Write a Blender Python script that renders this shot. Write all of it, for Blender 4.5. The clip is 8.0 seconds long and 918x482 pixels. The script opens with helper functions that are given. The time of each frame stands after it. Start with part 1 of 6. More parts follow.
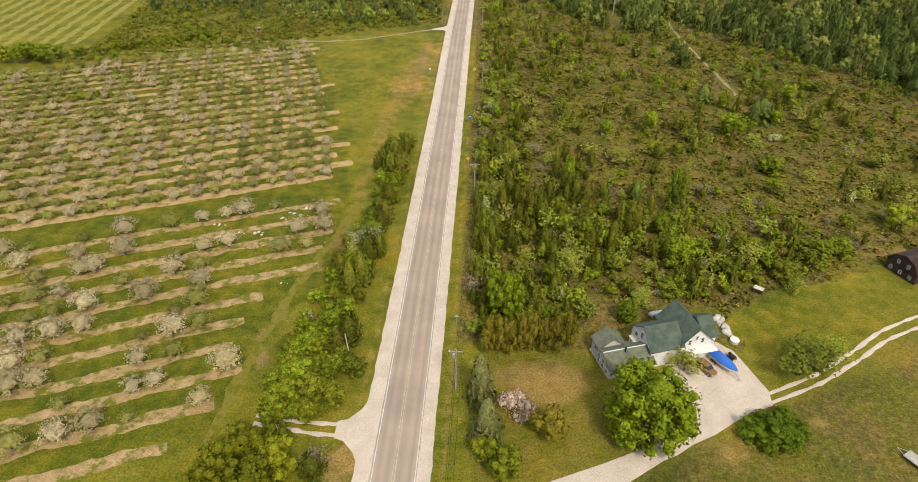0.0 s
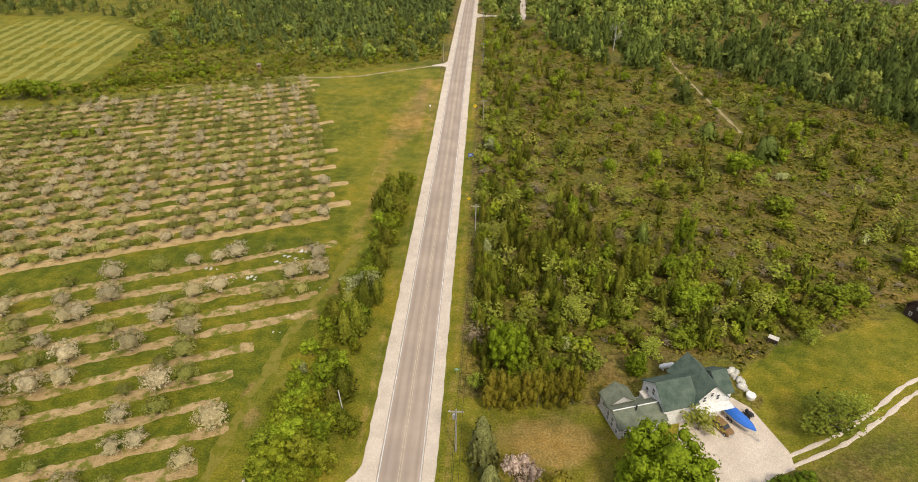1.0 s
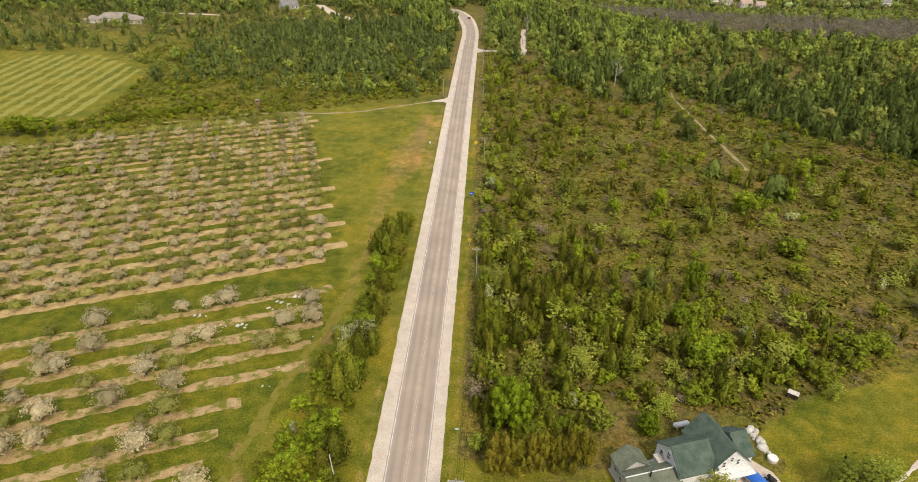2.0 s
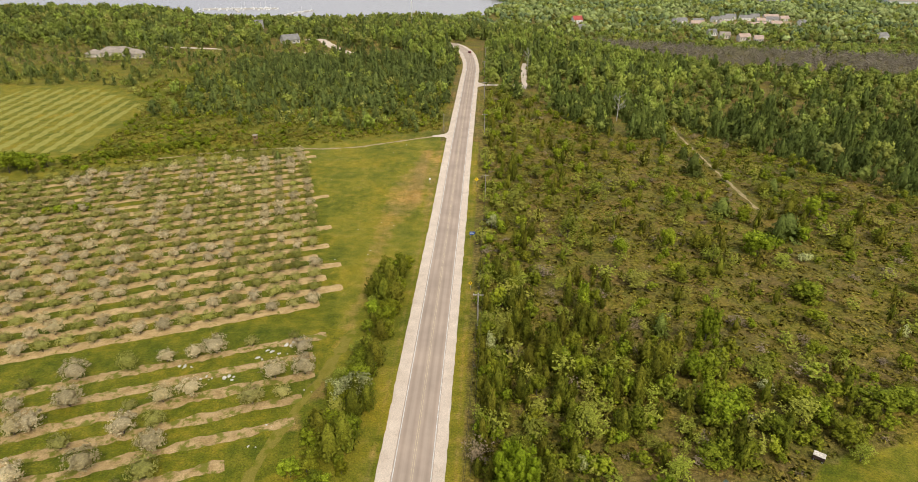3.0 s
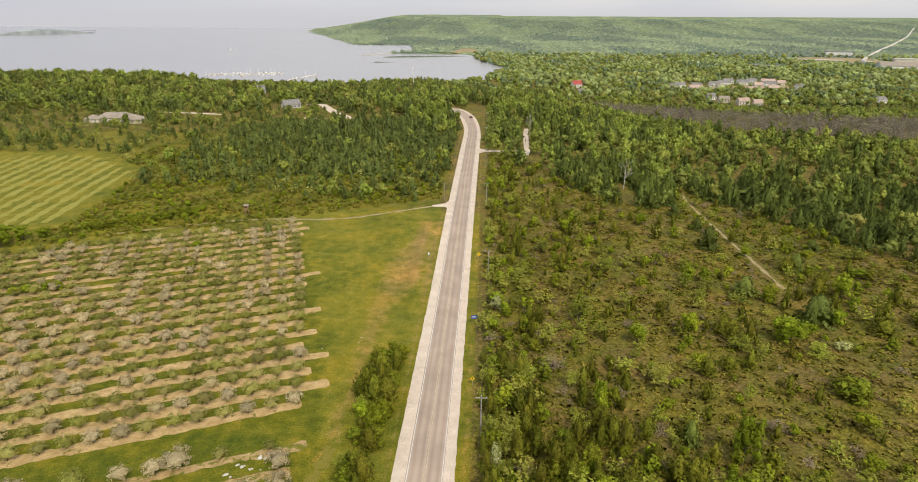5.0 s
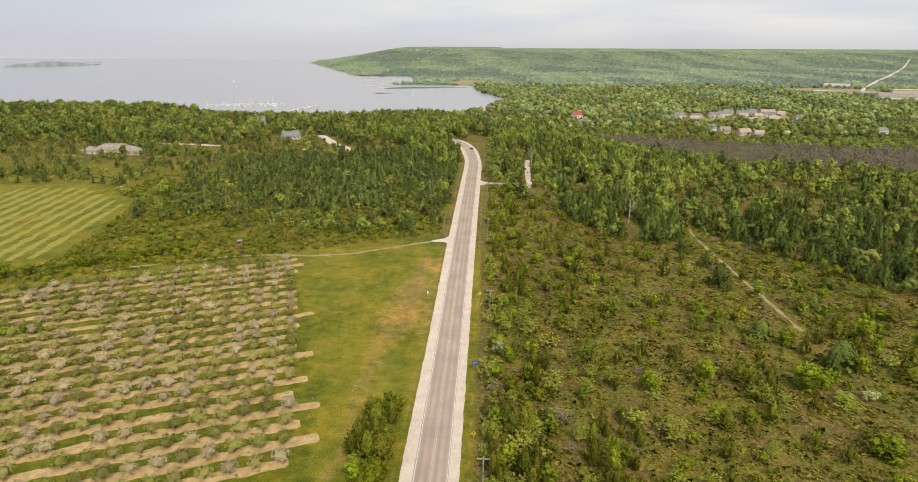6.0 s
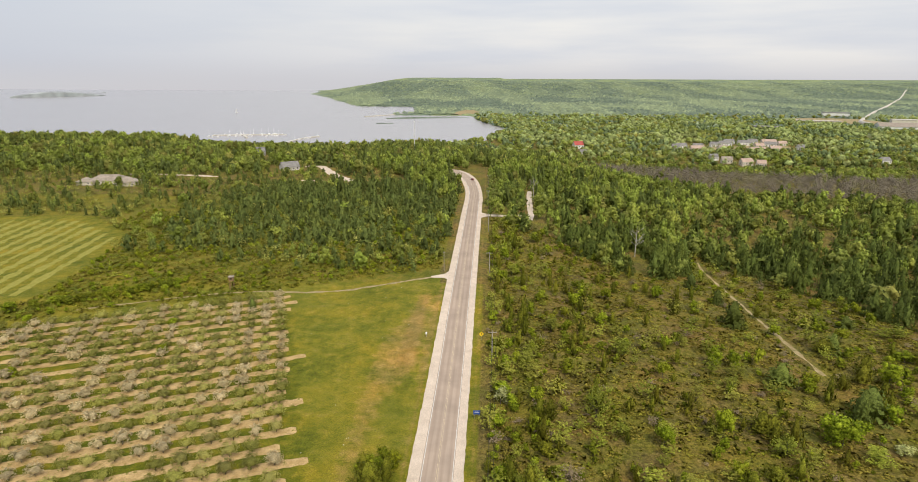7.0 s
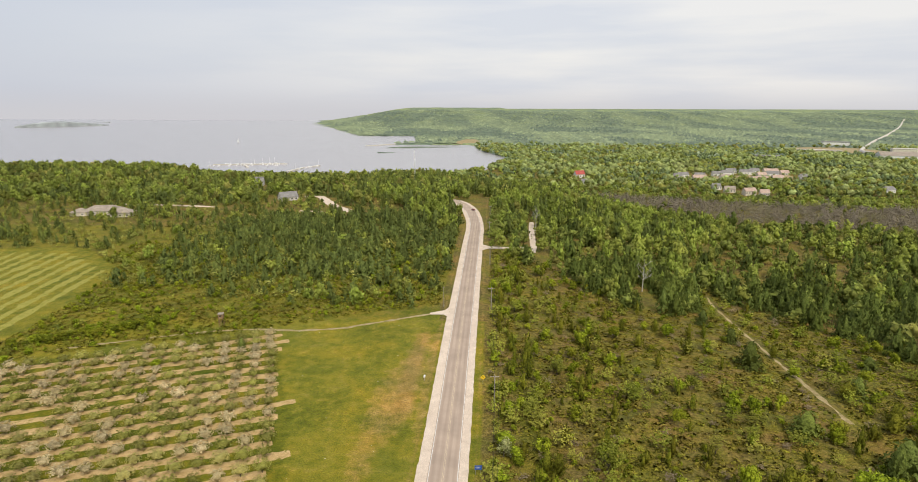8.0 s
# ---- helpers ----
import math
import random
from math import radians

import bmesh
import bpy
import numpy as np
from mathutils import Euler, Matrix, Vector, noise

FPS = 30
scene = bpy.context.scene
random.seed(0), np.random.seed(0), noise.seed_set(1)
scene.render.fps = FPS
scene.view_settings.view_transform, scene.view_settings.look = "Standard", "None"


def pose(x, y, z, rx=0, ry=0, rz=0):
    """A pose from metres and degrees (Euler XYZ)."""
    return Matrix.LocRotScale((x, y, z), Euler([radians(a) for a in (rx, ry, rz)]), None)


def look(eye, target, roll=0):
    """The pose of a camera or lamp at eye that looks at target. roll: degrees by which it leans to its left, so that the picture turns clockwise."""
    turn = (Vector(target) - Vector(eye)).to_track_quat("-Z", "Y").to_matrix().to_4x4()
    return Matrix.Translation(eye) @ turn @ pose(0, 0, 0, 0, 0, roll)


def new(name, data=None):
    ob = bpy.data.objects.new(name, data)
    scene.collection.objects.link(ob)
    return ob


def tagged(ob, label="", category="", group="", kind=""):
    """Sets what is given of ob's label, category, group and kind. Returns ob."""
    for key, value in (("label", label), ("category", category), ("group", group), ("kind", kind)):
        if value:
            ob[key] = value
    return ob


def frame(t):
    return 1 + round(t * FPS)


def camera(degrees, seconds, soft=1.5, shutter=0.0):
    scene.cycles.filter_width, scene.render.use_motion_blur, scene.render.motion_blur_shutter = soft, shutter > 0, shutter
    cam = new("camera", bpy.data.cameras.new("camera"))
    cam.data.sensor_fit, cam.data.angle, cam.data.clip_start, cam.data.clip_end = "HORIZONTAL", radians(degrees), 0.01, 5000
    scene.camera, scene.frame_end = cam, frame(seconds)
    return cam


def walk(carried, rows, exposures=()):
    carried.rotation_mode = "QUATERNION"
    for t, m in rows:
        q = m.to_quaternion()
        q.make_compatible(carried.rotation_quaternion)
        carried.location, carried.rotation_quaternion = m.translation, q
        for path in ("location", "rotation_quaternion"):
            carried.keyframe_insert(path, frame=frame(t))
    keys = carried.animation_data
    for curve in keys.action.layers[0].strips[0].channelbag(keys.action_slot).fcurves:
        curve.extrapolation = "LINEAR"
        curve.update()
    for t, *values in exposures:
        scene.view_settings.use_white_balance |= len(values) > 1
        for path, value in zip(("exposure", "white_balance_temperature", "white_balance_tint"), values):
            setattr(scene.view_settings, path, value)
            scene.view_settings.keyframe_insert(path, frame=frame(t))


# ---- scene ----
# ---- camera ----
cam = camera(73.95, 8.0, soft=0.85)
# seconds, x, y, height, yaw, pitch, roll
ROWS = [
    (0.0, 11.93, 0.00, 82.31, 2.191, -34.302, 0.444),
    (0.5, 11.80, 3.09, 82.36, 2.226, -32.922, 0.426),
    (1.0, 11.66, 6.35, 82.40, 2.262, -31.543, 0.408),
    (1.5, 11.52, 9.76, 82.44, 2.300, -30.167, 0.390),
    (2.0, 11.39, 13.34, 82.47, 2.338, -28.792, 0.372),
    (2.5, 11.25, 17.06, 82.50, 2.378, -27.421, 0.354),
    (3.0, 11.12, 20.94, 82.52, 2.420, -26.052, 0.336),
    (3.5, 10.98, 24.96, 82.53, 2.462, -24.687, 0.318),
    (4.0, 10.85, 29.13, 82.54, 2.506, -23.325, 0.300),
    (4.5, 10.71, 33.44, 82.54, 2.551, -21.967, 0.282),
    (5.0, 10.57, 37.89, 82.53, 2.598, -20.613, 0.264),
    (5.5, 10.44, 42.48, 82.52, 2.645, -19.264, 0.246),
    (6.0, 10.30, 47.20, 82.51, 2.694, -17.919, 0.228),
    (6.5, 10.17, 52.05, 82.48, 2.745, -16.580, 0.210),
    (7.0, 10.03, 57.03, 82.45, 2.796, -15.246, 0.192),
    (7.5, 9.90, 62.14, 82.42, 2.849, -13.917, 0.174),
    (8.0, 9.76, 67.36, 82.38, 2.903, -12.595, 0.156),
]
walk(cam, [(t, pose(x, y, z, 90 + pitch, 0, yaw) @ pose(0, 0, 0, 0, 0, roll)) for t, x, y, z, yaw, pitch, roll in ROWS])

# ---- light ----
SUN_ELEVATION, SUN_AZIMUTH = 48.0, 158.0   # degrees; azimuth clockwise from +y, so the sun stands behind the camera's right shoulder
world = bpy.data.worlds.new("hazy_sky")
scene.world = world
world.use_nodes = True
wn, wl = world.node_tree.nodes, world.node_tree.links
sky = wn.new("ShaderNodeTexSky")
sky.sky_type, sky.sun_disc = "NISHITA", False
sky.sun_elevation, sky.sun_rotation = radians(SUN_ELEVATION), radians(SUN_AZIMUTH)
sky.air_density, sky.dust_density = 1.2, 3.0
sky_gain = wn.new("ShaderNodeMixRGB")
sky_gain.blend_type = "MULTIPLY"
sky_gain.inputs[0].default_value = 1.0
sky_gain.inputs[2].default_value = (0.12, 0.12, 0.12, 1)
wl.new(sky.outputs[0], sky_gain.inputs[1])
cloud_place = wn.new("ShaderNodeTexCoord")
cloud_map = wn.new("ShaderNodeMapping")
cloud_map.inputs["Scale"].default_value = (1.6, 1.6, 13.0)
wl.new(cloud_place.outputs["Generated"], cloud_map.inputs[0])
cloud_noise = wn.new("ShaderNodeTexNoise")
cloud_noise.inputs["Scale"].default_value = 1.7
cloud_noise.inputs["Detail"].default_value = 5.0
wl.new(cloud_map.outputs[0], cloud_noise.inputs["Vector"])
cloud_ramp = wn.new("ShaderNodeValToRGB")
cloud_ramp.color_ramp.elements[0].position, cloud_ramp.color_ramp.elements[0].color = 0.36, (0.76, 0.78, 0.84, 1)
cloud_ramp.color_ramp.elements[1].position, cloud_ramp.color_ramp.elements[1].color = 0.60, (0.93, 0.91, 0.895, 1)
wl.new(cloud_noise.outputs[0], cloud_ramp.inputs[0])
cloud_split = wn.new("ShaderNodeSeparateXYZ")
wl.new(cloud_place.outputs["Generated"], cloud_split.inputs[0])
bank = wn.new("ShaderNodeMapRange")
bank.inputs["From Min"].default_value, bank.inputs["From Max"].default_value = 0.02, -0.62
wl.new(cloud_split.outputs[0], bank.inputs["Value"])
bank_mix = wn.new("ShaderNodeMixRGB")
bank_mix.inputs[2].default_value = (0.66, 0.69, 0.77, 1)
wl.new(bank.outputs[0], bank_mix.inputs[0])
wl.new(cloud_ramp.outputs[0], bank_mix.inputs[1])
sky_mix = wn.new("ShaderNodeMixRGB")
sky_mix.inputs[0].default_value = 0.86
wl.new(sky_gain.outputs[0], sky_mix.inputs[1])
wl.new(bank_mix.outputs[0], sky_mix.inputs[2])
haze = wn.new("ShaderNodeMapRange")
haze.inputs["From Min"].default_value, haze.inputs["From Max"].default_value = 0.035, -0.020
haze.interpolation_type = "SMOOTHSTEP"
wl.new(cloud_split.outputs[2], haze.inputs["Value"])
haze_mix = wn.new("ShaderNodeMixRGB")
haze_mix.inputs[2].default_value = (0.615, 0.608, 0.635, 1)
wl.new(haze.outputs[0], haze_mix.inputs[0])
wl.new(sky_mix.outputs[0], haze_mix.inputs[1])
wl.new(haze_mix.outputs[0], wn["Background"].inputs[0])
wn["Background"].inputs[1].default_value = 1.0

sun_data = bpy.data.lights.new("sun", "SUN")
sun_data.energy, sun_data.angle, sun_data.color = 2.9, radians(10.0), (1.0, 0.91, 0.74)
sun = new("sun", sun_data)
sun_way = Vector((math.sin(radians(SUN_AZIMUTH)) * math.cos(radians(SUN_ELEVATION)), math.cos(radians(SUN_AZIMUTH)) * math.cos(radians(SUN_ELEVATION)), math.sin(radians(SUN_ELEVATION))))
sun.matrix_world = look(sun_way * 300, (0, 0, 0))


# ---- materials ----
def material(name, rough=0.8, metal=0.0):
    m = bpy.data.materials.new(name)
    m.use_nodes = True
    b = m.node_tree.nodes["Principled BSDF"]
    b.inputs["Roughness"].default_value, b.inputs["Metallic"].default_value = rough, metal
    b.inputs["Specular IOR Level"].default_value = 0.25
    return m, m.node_tree.nodes, m.node_tree.links, b


def noise_node(n, l, scale, detail=4.0, rough=0.55, coords=None):
    t = n.new("ShaderNodeTexNoise")
    t.inputs["Scale"].default_value, t.inputs["Detail"].default_value, t.inputs["Roughness"].default_value = scale, detail, rough
    if coords is not None:
        l.new(coords, t.inputs["Vector"])
    return t.outputs[0]


def ramp(n, l, value, stops):
    r = n.new("ShaderNodeValToRGB")
    e = r.color_ramp.elements
    while len(e) < len(stops):
        e.new(0.5)
    for k, (p, c) in enumerate(stops):
        e[k].position, e[k].color = p, (*c, 1) if len(c) == 3 else c
    l.new(value, r.inputs[0])
    return r.outputs[0]


def mix(n, l, fac, a, b, blend="MIX"):
    m = n.new("ShaderNodeMixRGB")
    m.blend_type = blend
    for k, v in enumerate((fac, a, b)):
        if isinstance(v, (int, float)):
            m.inputs[k].default_value = v
        elif isinstance(v, tuple):
            m.inputs[k].default_value = (*v, 1)
        else:
            l.new(v, m.inputs[k])
    return m.outputs[0]


def calc(n, l, op, a, b=0.0, c=None):
    m = n.new("ShaderNodeMath")
    m.operation = op
    for k, v in enumerate((a, b) if c is None else (a, b, c)):
        if isinstance(v, (int, float)):
            m.inputs[k].default_value = v
        else:
            l.new(v, m.inputs[k])
    return m.outputs[0]


def bump(n, l, b, height, strength, distance):
    k = n.new("ShaderNodeBump")
    k.inputs["Strength"].default_value, k.inputs["Distance"].default_value = strength, distance
    l.new(height, k.inputs["Height"])
    l.new(k.outputs[0], b.inputs["Normal"])


def place(n):
    return n.new("ShaderNodeNewGeometry").outputs["Position"]


def grainy(name, dark, light, coarse, fine, rough=0.85, metal=0.0, relief=0.0, span=(0.35, 0.65), spots=None, spot_scale=1.0, spot_at=0.56):
    """A plain surface with patches at one scale and grain at another."""
    m, n, l, b = material(name, rough, metal)
    p = place(n)
    c = ramp(n, l, noise_node(n, l, coarse, 4, 0.6, p), [(span[0], dark), (span[1], light)])
    g = ramp(n, l, noise_node(n, l, fine, 3, 0.6, p), [(0.3, (0.72, 0.72, 0.72)), (0.7, (1.22, 1.22, 1.22))])
    c = mix(n, l, 1.0, c, g, "MULTIPLY")
    if spots:
        c = mix(n, l, ramp(n, l, noise_node(n, l, spot_scale, 5, 0.65, p), [(spot_at, (0, 0, 0)), (spot_at + 0.1, (1, 1, 1))]), c, spots)
    l.new(c, b.inputs["Base Color"])
    if relief:
        bump(n, l, b, noise_node(n, l, fine, 4, 0.6, p), 0.6, relief)
    return m


def foliage(name, dark, light, alt, gloss=0.7, through_light=0.14, grain_scale=3.2, low=0.46, vary=0.30, speckle=1.0):
    """Leaves: each tree takes its own shade, each clump of leaves another."""
    m, n, l, b = material(name, gloss)
    b.inputs["Specular IOR Level"].default_value = 0.08
    own = calc(n, l, "FRACT", calc(n, l, "ADD", n.new("ShaderNodeObjectInfo").outputs["Random"], tint_of(n)))
    piece = n.new("ShaderNodeNewGeometry").outputs["Random Per Island"]
    c = ramp(n, l, piece, [(0.5 - 0.5 / speckle, dark), (0.5 + 0.5 / speckle, light)]) if speckle >= 1 else ramp(n, l, piece, [(0.0, tuple(d + (e - d) * (0.5 - speckle / 2) for d, e in zip(dark, light))), (1.0, tuple(d + (e - d) * (0.5 + speckle / 2) for d, e in zip(dark, light)))])
    c = mix(n, l, ramp(n, l, own, [(0.35, (0, 0, 0)), (1.0, (0.75, 0.75, 0.75))]), c, alt)
    tone = ramp(n, l, calc(n, l, "FRACT", calc(n, l, "MULTIPLY", own, 7.31)), [(0.0, (1 - vary, 1 - vary, 1 - vary)), (1.0, (1 + vary, 1 + vary, 1 + vary))])
    c = mix(n, l, 1.0, c, tone, "MULTIPLY")
    grain = noise_node(n, l, grain_scale, 3, 0.65, place(n))
    c = mix(n, l, 1.0, c, ramp(n, l, grain, [(0.34, (low, low, low)), (0.50, (1.0, 1.0, 1.0)), (0.66, (1.34, 1.34, 1.28))]), "MULTIPLY")
    bump(n, l, b, grain, 0.5, 0.4 / max(grain_scale, 1.5))
    l.new(c, b.inputs["Base Color"])
    t = n.new("ShaderNodeBsdfTranslucent")
    l.new(c, t.inputs[0])
    s = n.new("ShaderNodeMixShader")
    s.inputs[0].default_value = through_light
    l.new(b.outputs[0], s.inputs[1])
    l.new(t.outputs[0], s.inputs[2])
    l.new(s.outputs[0], n["Material Output"].inputs[0])
    return m


def tint_of(n):
    a = n.new("ShaderNodeAttribute")
    a.attribute_name = "tint"
    return a.outputs["Fac"]


LEAF = {
    "maple": foliage("maple_leaves", (0.130, 0.188, 0.008), (0.238, 0.305, 0.018), (0.200, 0.255, 0.012), grain_scale=2.6, low=0.5),
    "bright": foliage("young_leaves", (0.150, 0.205, 0.010), (0.285, 0.345, 0.024), (0.265, 0.280, 0.022), low=0.4),
    "olive": foliage("olive_leaves", (0.118, 0.150, 0.010), (0.225, 0.258, 0.022), (0.220, 0.212, 0.018), low=0.4),
    "willow": foliage("budding_leaves", (0.165, 0.200, 0.020), (0.300, 0.330, 0.044), (0.285, 0.262, 0.050), vary=0.34),
    "cedar": foliage("cedar_foliage", (0.080, 0.098, 0.009), (0.172, 0.182, 0.018), (0.175, 0.158, 0.018), low=0.4, vary=0.36),
    "hedge": foliage("brownish_cedar_foliage", (0.130, 0.118, 0.010), (0.215, 0.185, 0.020), (0.205, 0.160, 0.020)),
    "juniper": foliage("juniper_foliage", (0.130, 0.158, 0.008), (0.235, 0.262, 0.018), (0.225, 0.220, 0.014)),
    "pine": foliage("pine_needles", (0.082, 0.115, 0.024), (0.155, 0.192, 0.046), (0.150, 0.182, 0.034), vary=0.36, through_light=0.24, speckle=0.7),
    "spruce": foliage("spruce_needles", (0.105, 0.112, 0.034), (0.185, 0.186, 0.062), (0.160, 0.150, 0.050)),
    "blossom": foliage("apple_blossom", (0.370, 0.312, 0.178), (0.700, 0.605, 0.400), (0.470, 0.400, 0.210), low=0.8, through_light=0.4, vary=0.2),
    "apple": foliage("apple_leaves", (0.190, 0.200, 0.042), (0.385, 0.380, 0.100), (0.450, 0.400, 0.160), low=0.8, through_light=0.4),
    "lilac": foliage("lilac_blossom", (0.420, 0.300, 0.240), (0.740, 0.580, 0.500), (0.460, 0.350, 0.250), low=0.7),
    "bramble": foliage("bramble_leaves", (0.070, 0.110, 0.006), (0.140, 0.200, 0.012), (0.120, 0.150, 0.010)),
    "white": foliage("white_blossom", (0.330, 0.360, 0.125), (0.600, 0.600, 0.300), (0.420, 0.440, 0.190), through_light=0.3),
    "twig": foliage("bare_twigs", (0.200, 0.155, 0.095), (0.310, 0.245, 0.160), (0.270, 0.200, 0.120)),
    "swamp": foliage("swamp_twigs", (0.190, 0.165, 0.128), (0.265, 0.232, 0.178), (0.255, 0.248, 0.125), grain_scale=0.3, low=0.85, vary=0.18, speckle=0.5, through_light=0.4),
    "heath": foliage("low_scrub", (0.118, 0.126, 0.011), (0.250, 0.246, 0.027), (0.255, 0.190, 0.043), low=0.42, vary=0.4),
    # haze is painted into the two far colours: pale, bluish, low contrast
    "far": foliage("hazed_far_leaves", (0.225, 0.280, 0.175), (0.320, 0.375, 0.225), (0.185, 0.235, 0.165), grain_scale=0.05, low=0.85, vary=0.16),
    "far_dark": foliage("hazed_far_needles", (0.115, 0.158, 0.125), (0.185, 0.230, 0.170), (0.190, 0.240, 0.170), grain_scale=0.05, low=0.85, vary=0.16),
    # valley trees: haze put into the colour as extra blue and paleness
    "dist_leaf": foliage("hazed_valley_leaves", (0.225, 0.285, 0.095), (0.335, 0.400, 0.150), (0.330, 0.350, 0.130), grain_scale=0.5, low=0.75, through_light=0.2),
    "dist_pine": foliage("hazed_valley_needles", (0.120, 0.165, 0.070), (0.190, 0.240, 0.105), (0.165, 0.205, 0.085), grain_scale=0.5, low=0.75),
    # woods from about 300 m: near leaf colours greyed and blued for haze
    "wood_leaf": foliage("hazed_woodland_leaves", (0.205, 0.262, 0.042), (0.325, 0.390, 0.080), (0.335, 0.345, 0.076), grain_scale=0.6, low=0.72, through_light=0.36, vary=0.34, speckle=0.4),
    "wood_olive": foliage("hazed_woodland_olive_leaves", (0.185, 0.225, 0.046), (0.290, 0.330, 0.082), (0.320, 0.290, 0.082), grain_scale=0.6, low=0.72, through_light=0.36, vary=0.36, speckle=0.4),
    "wood_bud": foliage("hazed_woodland_buds", (0.260, 0.272, 0.056), (0.380, 0.388, 0.105), (0.340, 0.310, 0.092), grain_scale=0.6, low=0.72, through_light=0.36, vary=0.32, speckle=0.5),
    "wood_pine": foliage("hazed_woodland_needles", (0.098, 0.130, 0.034), (0.165, 0.202, 0.056), (0.165, 0.190, 0.044), grain_scale=0.8, low=0.7, through_light=0.26, vary=0.34, speckle=0.5),
}
BARK = grainy("bark", (0.075, 0.060, 0.045), (0.170, 0.145, 0.115), 1.5, 9.0, 0.9)
PALE_BARK = grainy("bleached_wood", (0.34, 0.32, 0.28), (0.55, 0.52, 0.47), 1.5, 9.0, 0.9)
GRAVEL = grainy("limestone_gravel", (0.55, 0.455, 0.370), (0.66, 0.56, 0.465), 0.25, 7.0, 0.9, 0, 0.02, spots=(0.57, 0.485, 0.40), spot_scale=0.8)
SOIL = grainy("dry_soil", (0.370, 0.255, 0.108), (0.550, 0.395, 0.195), 0.45, 3.5, 0.95, 0, 0.08, spots=(0.165, 0.150, 0.022), spot_scale=0.55, spot_at=0.56)
OLD_SOIL = grainy("weedy_dry_soil", (0.300, 0.205, 0.085), (0.470, 0.335, 0.165), 0.45, 3.5, 0.95, 0, 0.08, spots=(0.150, 0.150, 0.018), spot_scale=0.42, spot_at=0.49)
SWATH = grainy("dry_cut_grass", (0.235, 0.225, 0.034), (0.325, 0.300, 0.072), 0.3, 2.5, 0.95, spots=(0.17, 0.175, 0.015), spot_scale=0.3)
FAINT = grainy("faintly_trodden_grass", (0.170, 0.152, 0.016), (0.265, 0.215, 0.050), 0.35, 4.0, 0.95, spots=(0.135, 0.135, 0.008), spot_scale=0.35, spot_at=0.48)
TRACK = grainy("trodden_earth", (0.26, 0.205, 0.095), (0.41, 0.33, 0.19), 0.5, 5.0, 0.95, spots=(0.15, 0.15, 0.04), spot_scale=0.6)
LINE = grainy("worn_white_paint", (0.52, 0.49, 0.46), (0.72, 0.70, 0.68), 0.8, 6.0, 0.6)
YELLOW_LINE = grainy("worn_yellow_paint", (0.50, 0.40, 0.26), (0.64, 0.53, 0.36), 0.8, 6.0, 0.6)
ROCK = grainy("pale_limestone", (0.42, 0.39, 0.33), (0.66, 0.63, 0.56), 1.2, 8.0, 0.9)
POLE_WOOD = grainy("weathered_pole_wood", (0.27, 0.245, 0.21), (0.42, 0.385, 0.33), 1.0, 8.0, 0.85)
METAL = grainy("galvanised_metal", (0.42, 0.43, 0.44), (0.56, 0.57, 0.58), 2.0, 9.0, 0.4, 0.7)


def asphalt():
    m, n, l, b = material("sun_bleached_asphalt", 0.85)
    p = place(n)
    split = n.new("ShaderNodeSeparateXYZ")
    l.new(p, split.inputs[0])
    across = calc(n, l, "ABSOLUTE", calc(n, l, "SUBTRACT", calc(n, l, "ABSOLUTE", split.outputs[0]), 1.72))
    wheel = ramp(n, l, calc(n, l, "ABSOLUTE", calc(n, l, "SUBTRACT", across, 0.80)), [(0.10, (0.345, 0.272, 0.220)), (0.55, (0.396, 0.318, 0.258))])
    stretch = n.new("ShaderNodeMapping")
    stretch.inputs["Scale"].default_value = (1.6, 0.05, 1)
    l.new(p, stretch.inputs[0])
    streak = ramp(n, l, noise_node(n, l, 1.0, 4, 0.6, stretch.outputs[0]), [(0.3, (0.92, 0.92, 0.92)), (0.7, (1.08, 1.08, 1.08))])
    c = mix(n, l, 1.0, wheel, streak, "MULTIPLY")
    patch = ramp(n, l, noise_node(n, l, 0.12, 4, 0.6, p), [(0.35, (0.90, 0.90, 0.90)), (0.65, (1.10, 1.09, 1.08))])
    c = mix(n, l, 1.0, c, patch, "MULTIPLY")
    l.new(c, b.inputs["Base Color"])
    bump(n, l, b, noise_node(n, l, 30, 3, 0.6, p), 0.3, 0.01)
    return m


